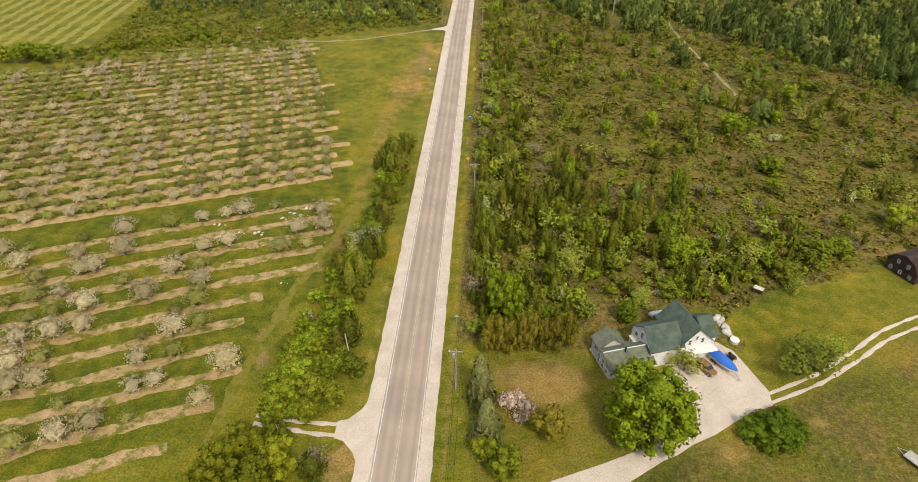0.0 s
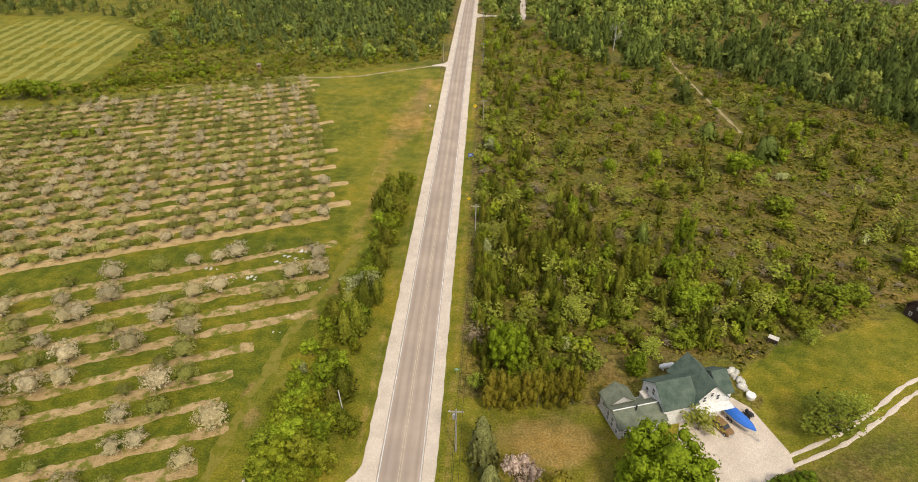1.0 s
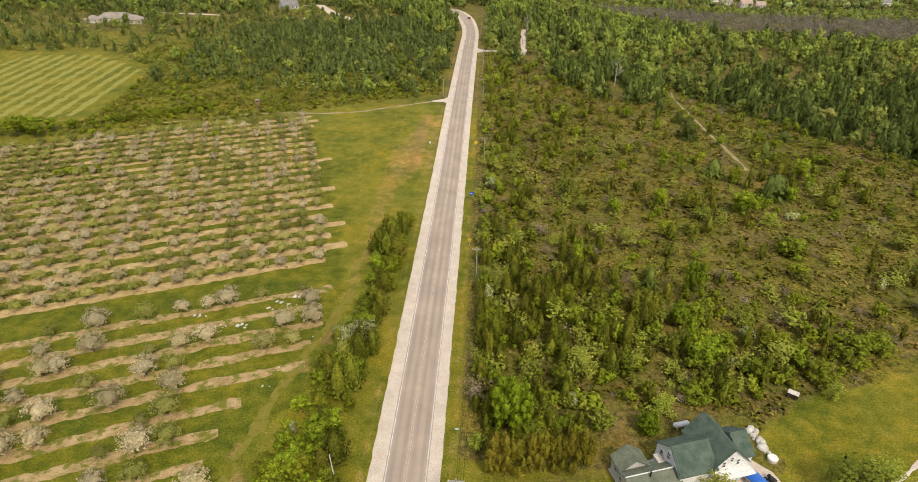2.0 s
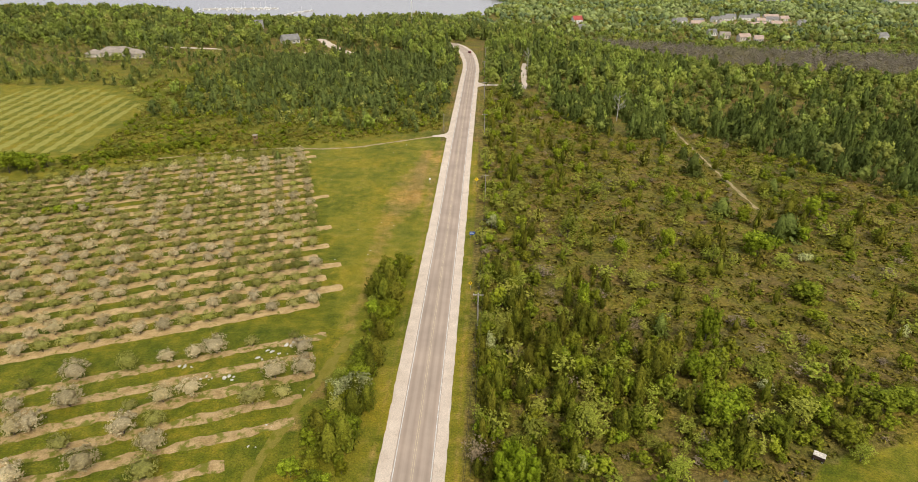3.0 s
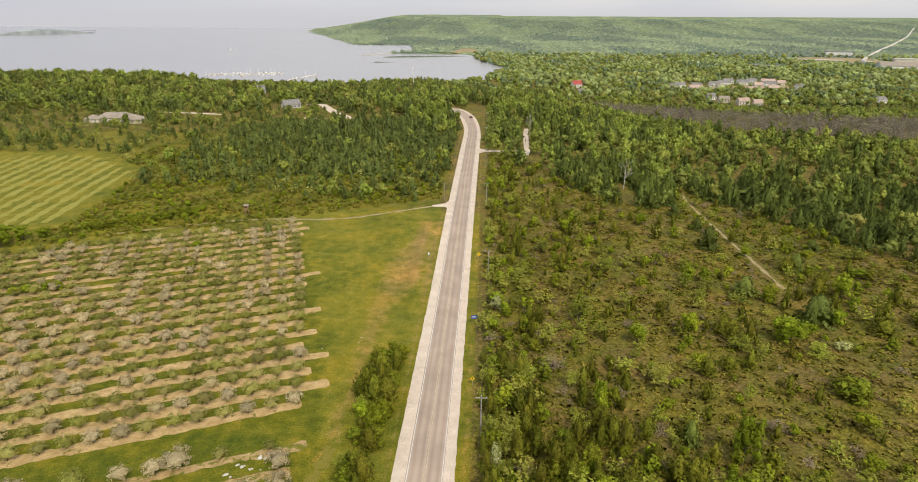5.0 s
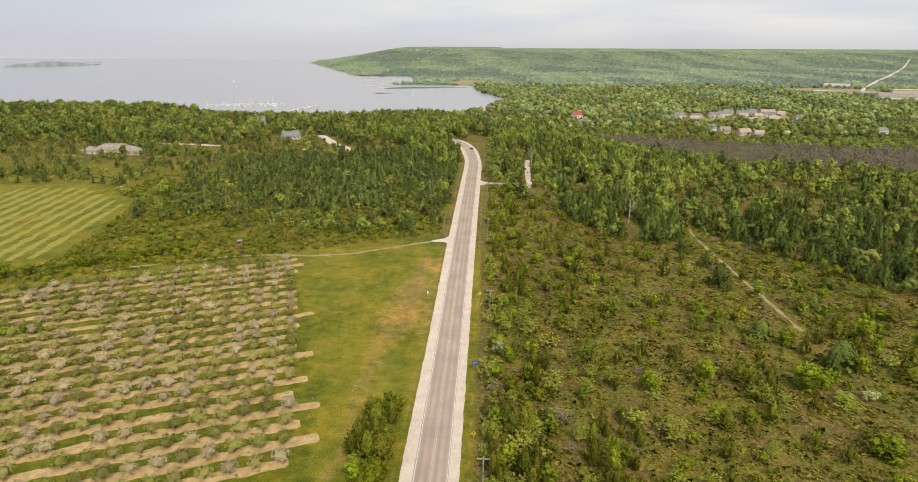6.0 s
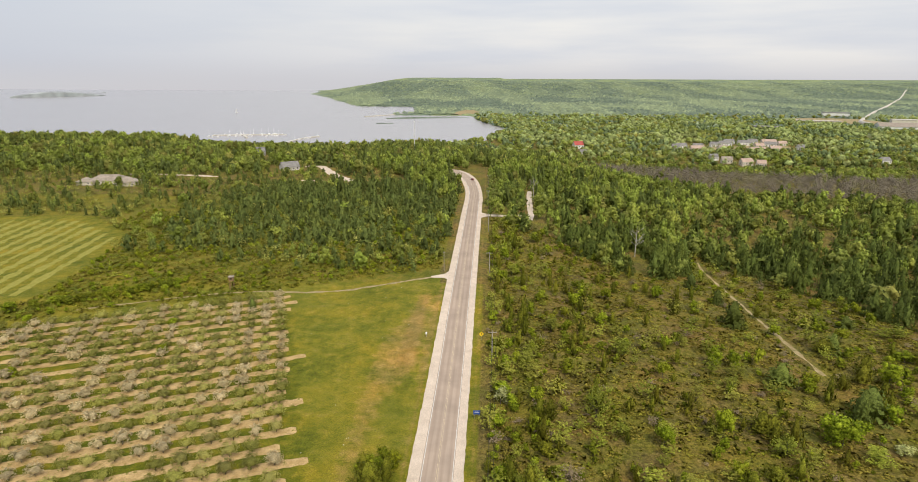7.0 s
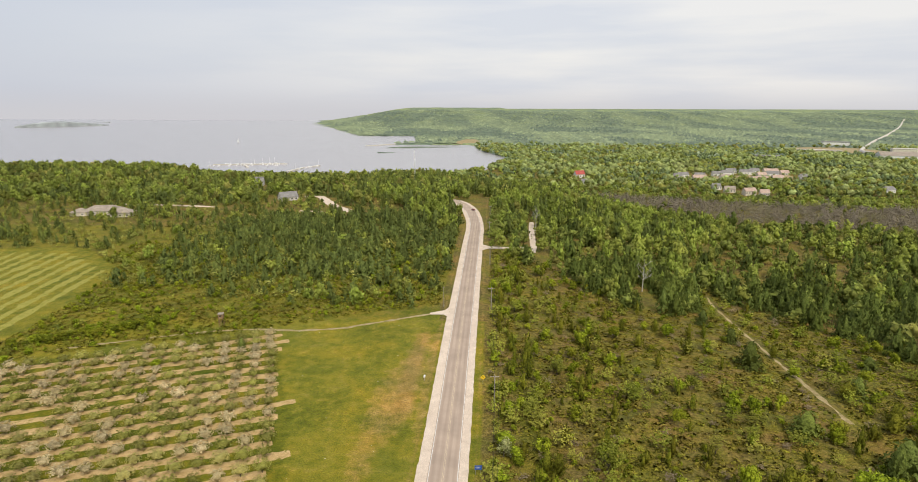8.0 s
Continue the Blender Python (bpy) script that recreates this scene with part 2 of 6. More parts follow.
def ground_material():
    """Grass, dry grass, scrub floor and bare earth, mixed by the attribute 'cover' (red: lush, green: scrub, blue:
    bare, alpha: 1 near, falling to 0 where the far treetop colour with its painted haze takes over).
    """
    m, n, l, b = material("ground_cover", 0.95)
    p = place(n)
    a = n.new("ShaderNodeAttribute")
    a.attribute_name = "cover"
    s = n.new("ShaderNodeSeparateColor")
    l.new(a.outputs["Color"], s.inputs[0])
    wide, mid, fine = noise_node(n, l, 0.045, 5, 0.6, p), noise_node(n, l, 0.30, 5, 0.68, p), noise_node(n, l, 2.8, 5, 0.7, p)
    clump = noise_node(n, l, 0.95, 4, 0.7, p)
    meadow = ramp(n, l, mid, [(0.3, (0.135, 0.140, 0.006)), (0.55, (0.212, 0.190, 0.016)), (0.75, (0.285, 0.225, 0.045))])
    lush = ramp(n, l, mid, [(0.28, (0.066, 0.084, 0.003)), (0.46, (0.112, 0.124, 0.005)), (0.60, (0.175, 0.162, 0.011)), (0.76, (0.240, 0.195, 0.026))])
    scrub = ramp(n, l, clump, [(0.28, (0.045, 0.045, 0.006)), (0.44, (0.116, 0.110, 0.011)), (0.56, (0.185, 0.166, 0.020)), (0.72, (0.250, 0.200, 0.055))])
    rust = ramp(n, l, clump, [(0.32, (0.070, 0.048, 0.016)), (0.52, (0.160, 0.112, 0.034)), (0.72, (0.270, 0.200, 0.085))])
    scrub = mix(n, l, ramp(n, l, noise_node(n, l, 0.075, 5, 0.7, p), [(0.40, (0, 0, 0)), (0.60, (0.85, 0.85, 0.85))]), scrub, rust)
    bare = ramp(n, l, mid, [(0.3, (0.205, 0.135, 0.026)), (0.7, (0.365, 0.250, 0.080))])
    def blend(weight, spread):
        return ramp(n, l, calc(n, l, "ADD", weight, calc(n, l, "MULTIPLY", calc(n, l, "SUBTRACT", wide if spread > 0.5 else mid, 0.5), spread)), [(0.38, (0, 0, 0)), (0.62, (1, 1, 1))])
    c = mix(n, l, blend(s.outputs[0], 0.9), meadow, lush)
    c = mix(n, l, blend(s.outputs[1], 0.3), c, scrub)
    c = mix(n, l, blend(s.outputs[2], 0.45), c, bare)
    # far treetop green, with the haze mixed in as bluish paleness
    hazed_tops = ramp(n, l, noise_node(n, l, 0.030, 6, 0.75, p), [(0.32, (0.150, 0.195, 0.090)), (0.50, (0.225, 0.280, 0.135)), (0.68, (0.290, 0.345, 0.165))])
    hazed_tops = mix(n, l, ramp(n, l, noise_node(n, l, 0.006, 4, 0.6, p), [(0.42, (0, 0, 0)), (0.58, (0.9, 0.9, 0.9))]), hazed_tops, (0.150, 0.200, 0.140))
    c = mix(n, l, calc(n, l, "SUBTRACT", 1.0, a.outputs["Alpha"]), c, hazed_tops)
    c = mix(n, l, 1.0, c, ramp(n, l, noise_node(n, l, 0.060, 5, 0.65, p), [(0.34, (0.66, 0.78, 0.70)), (0.50, (1.0, 1.0, 1.0)), (0.66, (1.30, 1.14, 1.0))]), "MULTIPLY")
    c = mix(n, l, 1.0, c, ramp(n, l, fine, [(0.34, (0.56, 0.56, 0.56)), (0.66, (1.42, 1.42, 1.42))]), "MULTIPLY")
    l.new(c, b.inputs["Base Color"])
    bump(n, l, b, clump, 1.0, 0.5)
    return m


ASPHALT, GROUND = asphalt(), ground_material()


def water_material():
    m, n, l, b = material("lake_water", 0.22)
    b.inputs["Base Color"].default_value = (0.315, 0.305, 0.318, 1)
    b.inputs["Specular IOR Level"].default_value = 0.6
    p = place(n)
    bump(n, l, b, noise_node(n, l, 0.25, 4, 0.6, p), 0.35, 0.6)
    return m


WATER = water_material()


# ---- helpers for building ----
def smooth(v):
    v = np.clip(v, 0, 1)
    return v * v * (3 - 2 * v)


SHORE_Y = (1468, 1600, 1759, 1930, 1985, 2015, 2110, 2480, 2530, 2800, 3050, 3353, 4328, 4900)
SHORE_X = (50, 13, -32, -50, -60, -330, -250, -300, -540, -640, -745, -847, -1170, -1350)


def land(x, y):
    """Metres of dry land between a place and the lake (negative: in the lake)."""
    x, y = np.asarray(x, float), np.asarray(y, float)
    near = np.interp(x, (-3000, -900, -360, -60, -4, 41, 60, 61), (1150, 1150, 1125, 1150, 1240, 1420, 1480, 9e4)) - y
    far = x - np.interp(y, SHORE_Y, SHORE_X)
    return np.where(y < 1480, near, np.maximum(near, far))


def height(x, y):
    """The lie of the land: a flat plateau that falls to the lake and to the lower country on the right."""
    x, y = np.asarray(x, float), np.asarray(y, float)
    crest = np.interp(x, (-600, -430, -340, -200, -60, 20, 140, 400), (800, 790, 680, 670, 700, 600, 440, 360))
    run = np.interp(x, (-600, 0, 140, 400), (330, 420, 600, 640))
    z = -37.0 * smooth((y - crest) / run)
    z = z + 2.5 * smooth((y - 200) / 90) * smooth((520 - y) / 100) * np.exp(-(x / 70) ** 2)
    z = z - 7.0 * smooth((x - 70) / 60) * smooth((y - 200) / 130)
    z = z + 98.0 * smooth((y - 3200) / 1650) * smooth((x + 1250) / 700) * (y > 1500)
    s = land(x, y)
    z = np.where(y > 900, np.maximum(z, -37.0), z)
    return np.where((y > 900) & (s < 40), np.minimum(z, -44 + 5.5 * smooth((s + 25) / 65)), z)


def mesh_from(name, verts, faces, mat, tint=None, smooth_shade=False, normals=None):
    """A mesh from arrays; faces is an (n, k) array, or a list of such arrays."""
    me = bpy.data.meshes.new(name)
    verts = np.asarray(verts, np.float32)
    groups = [np.asarray(f, np.int32) for f in (faces if isinstance(faces, list) else [faces]) if len(f)]
    loops = np.concatenate([g.ravel() for g in groups])
    sizes = np.concatenate([np.full(len(g), g.shape[1], np.int32) for g in groups])
    me.vertices.add(len(verts))
    me.vertices.foreach_set("co", verts.ravel())
    me.loops.add(len(loops))
    me.loops.foreach_set("vertex_index", loops)
    me.polygons.add(len(sizes))
    me.polygons.foreach_set("loop_start", np.concatenate([[0], np.cumsum(sizes)[:-1]]).astype(np.int32))
    if smooth_shade:
        me.polygons.foreach_set("use_smooth", np.ones(len(sizes), bool))
    me.update(calc_edges=True)
    if normals is not None:
        me.polygons.foreach_set("use_smooth", np.ones(len(sizes), bool))
        me.normals_split_custom_set_from_vertices(np.asarray(normals, np.float32))
    if tint is not None:
        a = me.attributes.new("tint", "FLOAT", "POINT")
        a.data.foreach_set("value", np.asarray(tint, np.float32))
    me.materials.append(mat)
    return me


def part(name, bm, mat, parent, label=""):
    """Links a bmesh (or a mesh) as one object under its thing."""
    if isinstance(bm, bpy.types.Mesh):
        me = bm
    else:
        me = bpy.data.meshes.new(name)
        bm.to_mesh(me)
        bm.free()
        me.materials.append(mat)
    ob = new(name, me)
    if parent is not None:
        ob.parent = parent
    return tagged(ob, label)


def thing(name, label, category, group="", at=(0, 0, 0), turn=0.0):
    ob = new(name)
    ob.empty_display_size = 0.3
    ob.matrix_basis = pose(*at, 0, 0, turn)
    return tagged(ob, label, category, group)


def on_ground(x, y, lift=0.0):
    return (x, y, float(height(x, y)) + lift)


def box(bm, x0, x1, y0, y1, z0, z1, bevel=0.0):
    m = Matrix.LocRotScale(((x0 + x1) / 2, (y0 + y1) / 2, (z0 + z1) / 2), None, (x1 - x0, y1 - y0, z1 - z0))
    made = bmesh.ops.create_cube(bm, size=1, matrix=m)["verts"]
    if bevel:
        bmesh.ops.bevel(bm, geom=list({e for v in made for e in v.link_edges}), offset=bevel, segments=1, affect="EDGES")
    return bm


def block(x0, x1, y0, y1, z0, z1, bevel=0.0):
    return box(bmesh.new(), x0, x1, y0, y1, z0, z1, bevel)


def rod(bm, a, b, r0, r1, sides=7):
    a, b = Vector(a), Vector(b)
    m = Matrix.Translation((a + b) / 2) @ (b - a).to_track_quat("Z", "Y").to_matrix().to_4x4()
    bmesh.ops.create_cone(bm, cap_ends=True, segments=sides, radius1=r0, radius2=r1, depth=(b - a).length, matrix=m)
    return bm


def rods(sides, *pieces):
    bm = bmesh.new()
    for a, b, r0, r1 in pieces:
        rod(bm, a, b, r0, r1, sides)
    return bm


def sheet(name, rows, mat, lift, label="", category="", kind="structure", seed=1, rough_edge=0.0):
    """A strip along the ground: rows of (x_left, y_left, x_right, y_right), joined one to the next, with uneven edges."""
    r, v = np.random.default_rng(seed), []
    for x0, y0, x1, y1 in rows:
        e0, e1 = r.normal(0, rough_edge, 2) if rough_edge else (0, 0)
        for k in np.linspace(0, 1, 5):
            x, y = x0 + (x1 - x0) * k, y0 + (y1 - y0) * k
            w = max(math.hypot(x1 - x0, y1 - y0), 0.01)
            shift = e0 * (1 - k) + e1 * k
            x, y = x + shift * (x1 - x0) / w, y + shift * (y1 - y0) / w
            v.append((x, y, float(height(x, y)) + lift * (1 if 0 < k < 1 else 0.3)))
    f = [(i * 5 + k, i * 5 + k + 1, i * 5 + k + 6, i * 5 + k + 5) for i in range(len(rows) - 1) for k in range(4)]
    ob = new(name, mesh_from(name, v, np.array(f), mat))
    return tagged(ob, label, category, kind=kind)


def ribbon(points, width, step=2.0, swell=0.0, seed=3):
    """Rows for sheet() along a bent line of (x, y) points."""
    r, pts, out = random.Random(seed), [Vector(p) for p in points], []
    line = []
    for a, b in zip(pts, pts[1:]):
        n = max(1, int((b - a).length / step))
        line += [a.lerp(b, k / n) for k in range(n)]
    line.append(pts[-1])
    for _ in range(3):
        line = [line[0]] + [(line[k - 1] + line[k] * 2 + line[k + 1]) / 4 for k in range(1, len(line) - 1)] + [line[-1]]
    for k, p in enumerate(line):
        d = (line[min(k + 1, len(line) - 1)] - line[max(k - 1, 0)]).normalized()
        s, w = Vector((-d.y, d.x)), width / 2 + r.uniform(-swell, swell)
        out.append((p.x + s.x * w, p.y + s.y * w, p.x - s.x * w, p.y - s.y * w))
    return out


# ---- ground, lake and distance ----
ROW_TURN = radians(22.8)
ROW_U, ROW_V = (math.cos(ROW_TURN), math.sin(ROW_TURN)), (-math.sin(ROW_TURN), math.cos(ROW_TURN))


def orchard(u, v):
    """The place u metres along the orchard rows and v metres across them."""
    return u * ROW_U[0] + v * ROW_V[0], u * ROW_U[1] + v * ROW_V[1]


def inside(x, y, corners):
    """Which places lie inside a polygon."""
    hit = np.zeros(np.shape(x), bool)
    for (x0, y0), (x1, y1) in zip(corners, corners[1:] + corners[:1]):
        cross = ((y0 > y) != (y1 > y)) & (x < (x1 - x0) * (y - y0) / (y1 - y0 + 1e-9) + x0)
        hit ^= cross
    return hit


ORCHARD = [orchard(*c) for c in ((-230, 60), (-4, 72), (6, 92), (30, 112), (33, 140), (38, 170), (46, 280), (-230, 280))]
MEADOW = [(-24, 112), (-17, 125), (-14, 160), (-9, 200), (-8, 294), (-40, 277), (-75, 274), (-47, 225), (-34, 180), (-22, 140)]
FAR_FIELD = [(-164, 232), (-330, 200), (-330, 392), (-226, 402), (-184, 364), (-172, 338), (-162, 272)]
YARD = [(10, 50), (12, 82), (33, 87), (36, 78), (44, 76), (62, 66), (120, 84), (125, 120), (98, 114), (74, 102), (62, 96), (64, 74), (45, 60), (36, 45)]
LAWN = [(62, 92), (64, 76), (74, 80), (92, 92), (110, 100), (120, 122), (99, 112), (86, 107), (72, 104)]
SOUTH_FIELD = [(45, 60), (66, 73), (80, 79), (130, 100), (160, 60), (120, -40), (30, -40), (34, 55)]


def build_ground():
    def axis(lo, hi, step, end_lo, end_hi, grow):
        mid = list(np.arange(lo, hi + 0.1, step))
        up, down = [hi], [lo]
        s = step
        while up[-1] < end_hi:
            s *= grow
            up.append(min(up[-1] + s, end_hi))
        s = step
        while down[-1] > end_lo:
            s *= grow
            down.append(max(down[-1] - s, end_lo))
        return np.array(down[:0:-1] + mid + up[1:])
    xs, ys = axis(-215, 185, 2.5, -4850, 4850, 1.10), axis(30, 430, 2.5, -900, 4900, 1.06)
    x, y = np.meshgrid(xs, ys)
    z = height(x, y)
    rough = smooth((np.hypot(x, y - 150) - 300) / 400)
    z = z + rough * 0.8 * np.sin(x / 37.0) * np.cos(y / 41.0)
    idx = np.arange(x.size).reshape(x.shape)
    f = np.stack([idx[:-1, :-1], idx[:-1, 1:], idx[1:, 1:], idx[1:, :-1]], -1).reshape(-1, 4)
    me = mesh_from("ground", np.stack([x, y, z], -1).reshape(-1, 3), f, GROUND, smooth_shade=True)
    lush, scrub, bare = np.full(x.shape, 0.45), np.full(x.shape, 0.2), np.zeros(x.shape)
    wild = (x > 9) & (y > 86) | (y > 285) | (x > 130)
    scrub[wild], lush[wild] = 1.0, 0.3
    left = (x < -9) & (y > 285)
    lush[left], scrub[left] = 0.5, 0.45
    far = y > 470
    lush[far], scrub[far] = 0.6, 0.75
    o = inside(x, y, ORCHARD)
    lush[o], scrub[o] = 1.0, 0.0
    o = inside(x, y, MEADOW)
    lush[o], scrub[o] = 0.42, 0.0
    bare += 0.50 * np.exp(-((x - np.interp(y, (100, 124, 156, 200, 230, 291), (-27, -21.5, -19.5, -20, -21, -16))) / np.interp(y, (110, 160, 200, 291), (2.0, 4.5, 7.0, 5.0))) ** 2) * smooth((y - 96) / 30) * smooth((285 - y) / 60)
    bare += 0.55 * np.exp(-((x + 13) / 4) ** 2) * smooth((y - 195) / 30) * smooth((290 - y) / 20)
    o = inside(x, y, FAR_FIELD)
    lush[o], scrub[o] = 0.45, 0.0
    o = inside(x, y, YARD)
    lush[o], scrub[o] = 0.25, 0.47
    o = inside(x, y, LAWN)
    lush[o], scrub[o] = 0.5, 0.2
    o = inside(x, y, SOUTH_FIELD)
    lush[o], scrub[o] = 0.95, 0.56
    bare += 0.95 * np.exp(-((x - 24) / 10) ** 2 - ((y - 77) / 6.5) ** 2)
    bare += 0.6 * np.exp(-((x + 9.5) / 3.0) ** 2 - ((y - 58) / 5) ** 2)
    bare += 0.75 * np.exp(-((x - 109) / 12) ** 2 - ((y - 121) / 3.5) ** 2)
    bare += 0.70 * np.exp(-((x - 53) / 5) ** 2 - ((y - 63) / 5) ** 2)
    bare += 0.62 * np.exp(-((x - 70) / 4) ** 2 - ((y - 70) / 2.5) ** 2)
    bare += 0.45 * np.exp(-((x - 37) / 7) ** 2 - ((y - 95) / 6) ** 2)
    bare += 0.46 * np.exp(-((np.abs(x) - 7.6) / 2.0) ** 2)
    for px, py, wide in ((-27.4, 79.5, 2.6), (-30.0, 86.0, 2.0), (-24.0, 108.0, 2.2), (-21.0, 118.0, 2.4)):
        bare += 0.8 * np.exp(-(((x - px) / wide) ** 2 + ((y - py) / (wide * 1.3)) ** 2))
    a = me.attributes.new("cover", "FLOAT_COLOR", "POINT")
    # alpha fades out past y = 1250, giving way to the hazed treetop colour
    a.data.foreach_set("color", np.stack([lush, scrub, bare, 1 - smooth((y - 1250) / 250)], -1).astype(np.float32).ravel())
    tagged(new("ground", me), "rolling ground of grass, scrub and bare earth", "ground", kind="structure")


build_ground()

lake = new("lake", mesh_from("lake", [(-4900, 900, -40), (1200, 900, -40), (1200, 4900, -40), (-4900, 4900, -40)], np.array([[0, 1, 2, 3]]), WATER))
tagged(lake, "calm pale grey lake below the hazy sky", "lake", kind="structure")


# ---- road ----
BEND = ((430, 0.4), (460, 0.5), (490, -0.2), (515, -1.8), (540, -4.5), (562, -8.5), (582, -14), (600, -22), (614, -32))


def road_middle(y):
    return float(np.interp(y, [b[0] for b in BEND], [b[1] for b in BEND])) if y > 430 else 0.4 * max(0.0, (y - 250) / 180)


def road_rows(lo, hi, y0=-60.0, y1=614.0):
    rows, y = [], y0
    while y <= y1:
        w = road_middle(y)
        wide = 1.0 if y < 500 else 1.0 + (y - 500) / 400
        rows.append((w + lo * wide, y, w + hi * wide, y))
        y += 1.6
    return rows


sheet("road_shoulder", road_rows(-6.25, -3.2), GRAVEL, 0.05, "pale limestone gravel shoulder beside the road", "shoulder", seed=5, rough_edge=0.06)
sheet("road_shoulder", road_rows(3.2, 5.75), GRAVEL, 0.05, "pale limestone gravel shoulder beside the road", "shoulder", seed=6, rough_edge=0.06)
sheet("road", road_rows(-3.75, 3.75), ASPHALT, 0.10, "sun-bleached pinkish grey two-lane asphalt road", "road")
for side in (-3.35, 3.35):
    sheet("edge_line", road_rows(side - 0.10, side + 0.10), LINE, 0.112, "worn white edge line on the asphalt", "road marking")
for side in (-0.17, 0.17):
    sheet("centre_line", road_rows(side - 0.06, side + 0.06), YELLOW_LINE, 0.112, "faded yellow centre line on the asphalt", "road marking")

sheet("driveway", [(-5.5, 73, -5.5, 57), (-7, 69, -7, 60), (-9.0, 66.8, -9.0, 62.4), (-10.6, 66.2, -10.6, 62.9)], GRAVEL, 0.055, "short gravel field entrance off the road", "driveway", rough_edge=0.15)
for y0, y1 in ((65.6, 65.9), (63.4, 64.2)):
    sheet("wheel_track", ribbon([(-10.0, y0), (-14.0, y0), (-18.0, y1), (-24.5, y1 + 0.9)], 0.85, 1.0, 0.15), GRAVEL, 0.05, "pale rut of a field entrance", "track", rough_edge=0.08)
sheet("driveway", [(5.5, 45, 5.5, 40), (14, 50.5, 15.5, 46.5), (23, 56.2, 25, 52.5), (33, 60.2, 36, 57), (41, 64, 42, 61), (45, 76, 44.5, 62.2), (49, 86, 47.6, 64.3), (54, 87.5, 51.6, 66.4), (58.5, 88.5, 55.4, 68.9), (61, 86, 59.2, 71.2), (64, 76.4, 63.5, 73)], GRAVEL, 0.055, "wide pale gravel driveway and parking yard beside the house", "driveway", rough_edge=0.12)
for off in (0.0, 1.9):
    sheet("wheel_track", ribbon([(63.5, 75.6 - off), (74, 80.6 - off * 1.1), (83, 86.6 - off * 1.2), (92, 93.2 - off * 1.3), (101, 97.8 - off * 1.4), (116, 103 - off * 1.4)], 0.74, 1.5, 0.14), GRAVEL, 0.06, "pale two-wheel track through the grass", "track", rough_edge=0.05)
sheet("wheel_track", ribbon([(-31, 60), (-29.8, 78), (-27.4, 98), (-25.3, 110), (-21.5, 124), (-19, 140)], 1.9, 2.0, 0.45, 4), FAINT, 0.03, "faint trodden path beside the orchard", "track", rough_edge=0.3)
sheet("farm_track", ribbon([(-5.2, 296), (-12.5, 293.4), (-27, 286), (-45, 277.5), (-60, 275.5), (-74, 277.5), (-92, 275.5), (-112, 268), (-138, 256)], 1.5, 3.0, 0.25), TRACK, 0.05, "bare earth farm track along the orchard's edge", "track", rough_edge=0.2)
sheet("driveway", [(-5.6, 303, -5.6, 290), (-7.5, 298, -7.5, 292.6), (-13, 294.8, -13, 292.6)], GRAVEL, 0.055, "gravel field entrance off the road", "driveway", rough_edge=0.1)
sheet("side_road", [(6, 416, 6, 402), (10, 411.5, 10, 406), (20, 411, 20, 406.5), (32, 414, 32, 409)], GRAVEL, 0.055, "narrow gravel side road into the trees", "driveway", rough_edge=0.1)
sheet("driveway", ribbon([(34, 400), (35.5, 412), (36.5, 440), (38, 470), (40, 500)], 3.6, 4.0, 0.2), GRAVEL, 0.055, "pale gravel drive between tall trees", "driveway", rough_edge=0.15)
sheet("foot_trail", ribbon([(112, 345), (110, 336), (109.5, 310), (108.3, 280), (107.2, 250), (106.9, 232), (106.6, 220)], 1.2, 3.0, 0.4), TRACK, 0.05, "narrow sandy foot trail through the scrub", "track", rough_edge=0.2)

# orchard soil: one bare strip under each row of trees
LOW_ROWS = [70.0 + 6.75 * k for k in range(11)]
HIGH_ROWS = [151.5 + 6.55 * k for k in range(20)]


def row_end(v):
    return float(np.interp(v, (60, 70, 77, 84, 97, 104, 111, 118, 131, 140, 150, 170, 200, 255, 285), (-10, -10, -2, 2, 4, 9, 20, 24, 29, 32, 32.5, 36, 39.5, 44, 45)))


def soil_strip(v, seed):
    r = random.Random(seed)
    end = row_end(v) + r.uniform(-2.5, 1.5) + (3.0 if r.random() < 0.25 and v > 150 else 0)
    u0, rows = (-110 if v < 145 else -215), []
    half = 1.35 if v < 145 else 1.6
    n = int((end - u0) / 1.0)
    a0 = a1 = 0.0
    for k in range(n + 1):
        u = u0 + (end - u0) * k / n
        a0, a1 = a0 * 0.7 + r.gauss(0, 0.2), a1 * 0.7 + r.gauss(0, 0.2)
        w = half * (0.75 if k == n else 1.0)
        (x0, y0), (x1, y1) = orchard(u, v - 0.45 + w + a0), orchard(u, v - 0.45 - w + a1)
        rows.append((x0, y0, x1, y1))
    return sheet("soil_strip", rows, SOIL if v > 145 else OLD_SOIL, 0.05, "bare dry soil strip under a row of fruit trees", "soil")


for k, v in enumerate(LOW_ROWS + HIGH_ROWS):
    soil_strip(v, 40 + k)
for k in range(16):
    x0 = -172 - 7.2 * k
    lo, hi = 268 - 2.2 * k, 356 + min(34, 7.0 * k)
    sheet("mown_swath", ribbon([(x0, lo), (x0 - 0.15 * (hi - lo), hi)], 3.3, 3.0, 0.8, 60 + k), SWATH, 0.04, "pale mown strip across the far field", "swath", rough_edge=0.3)


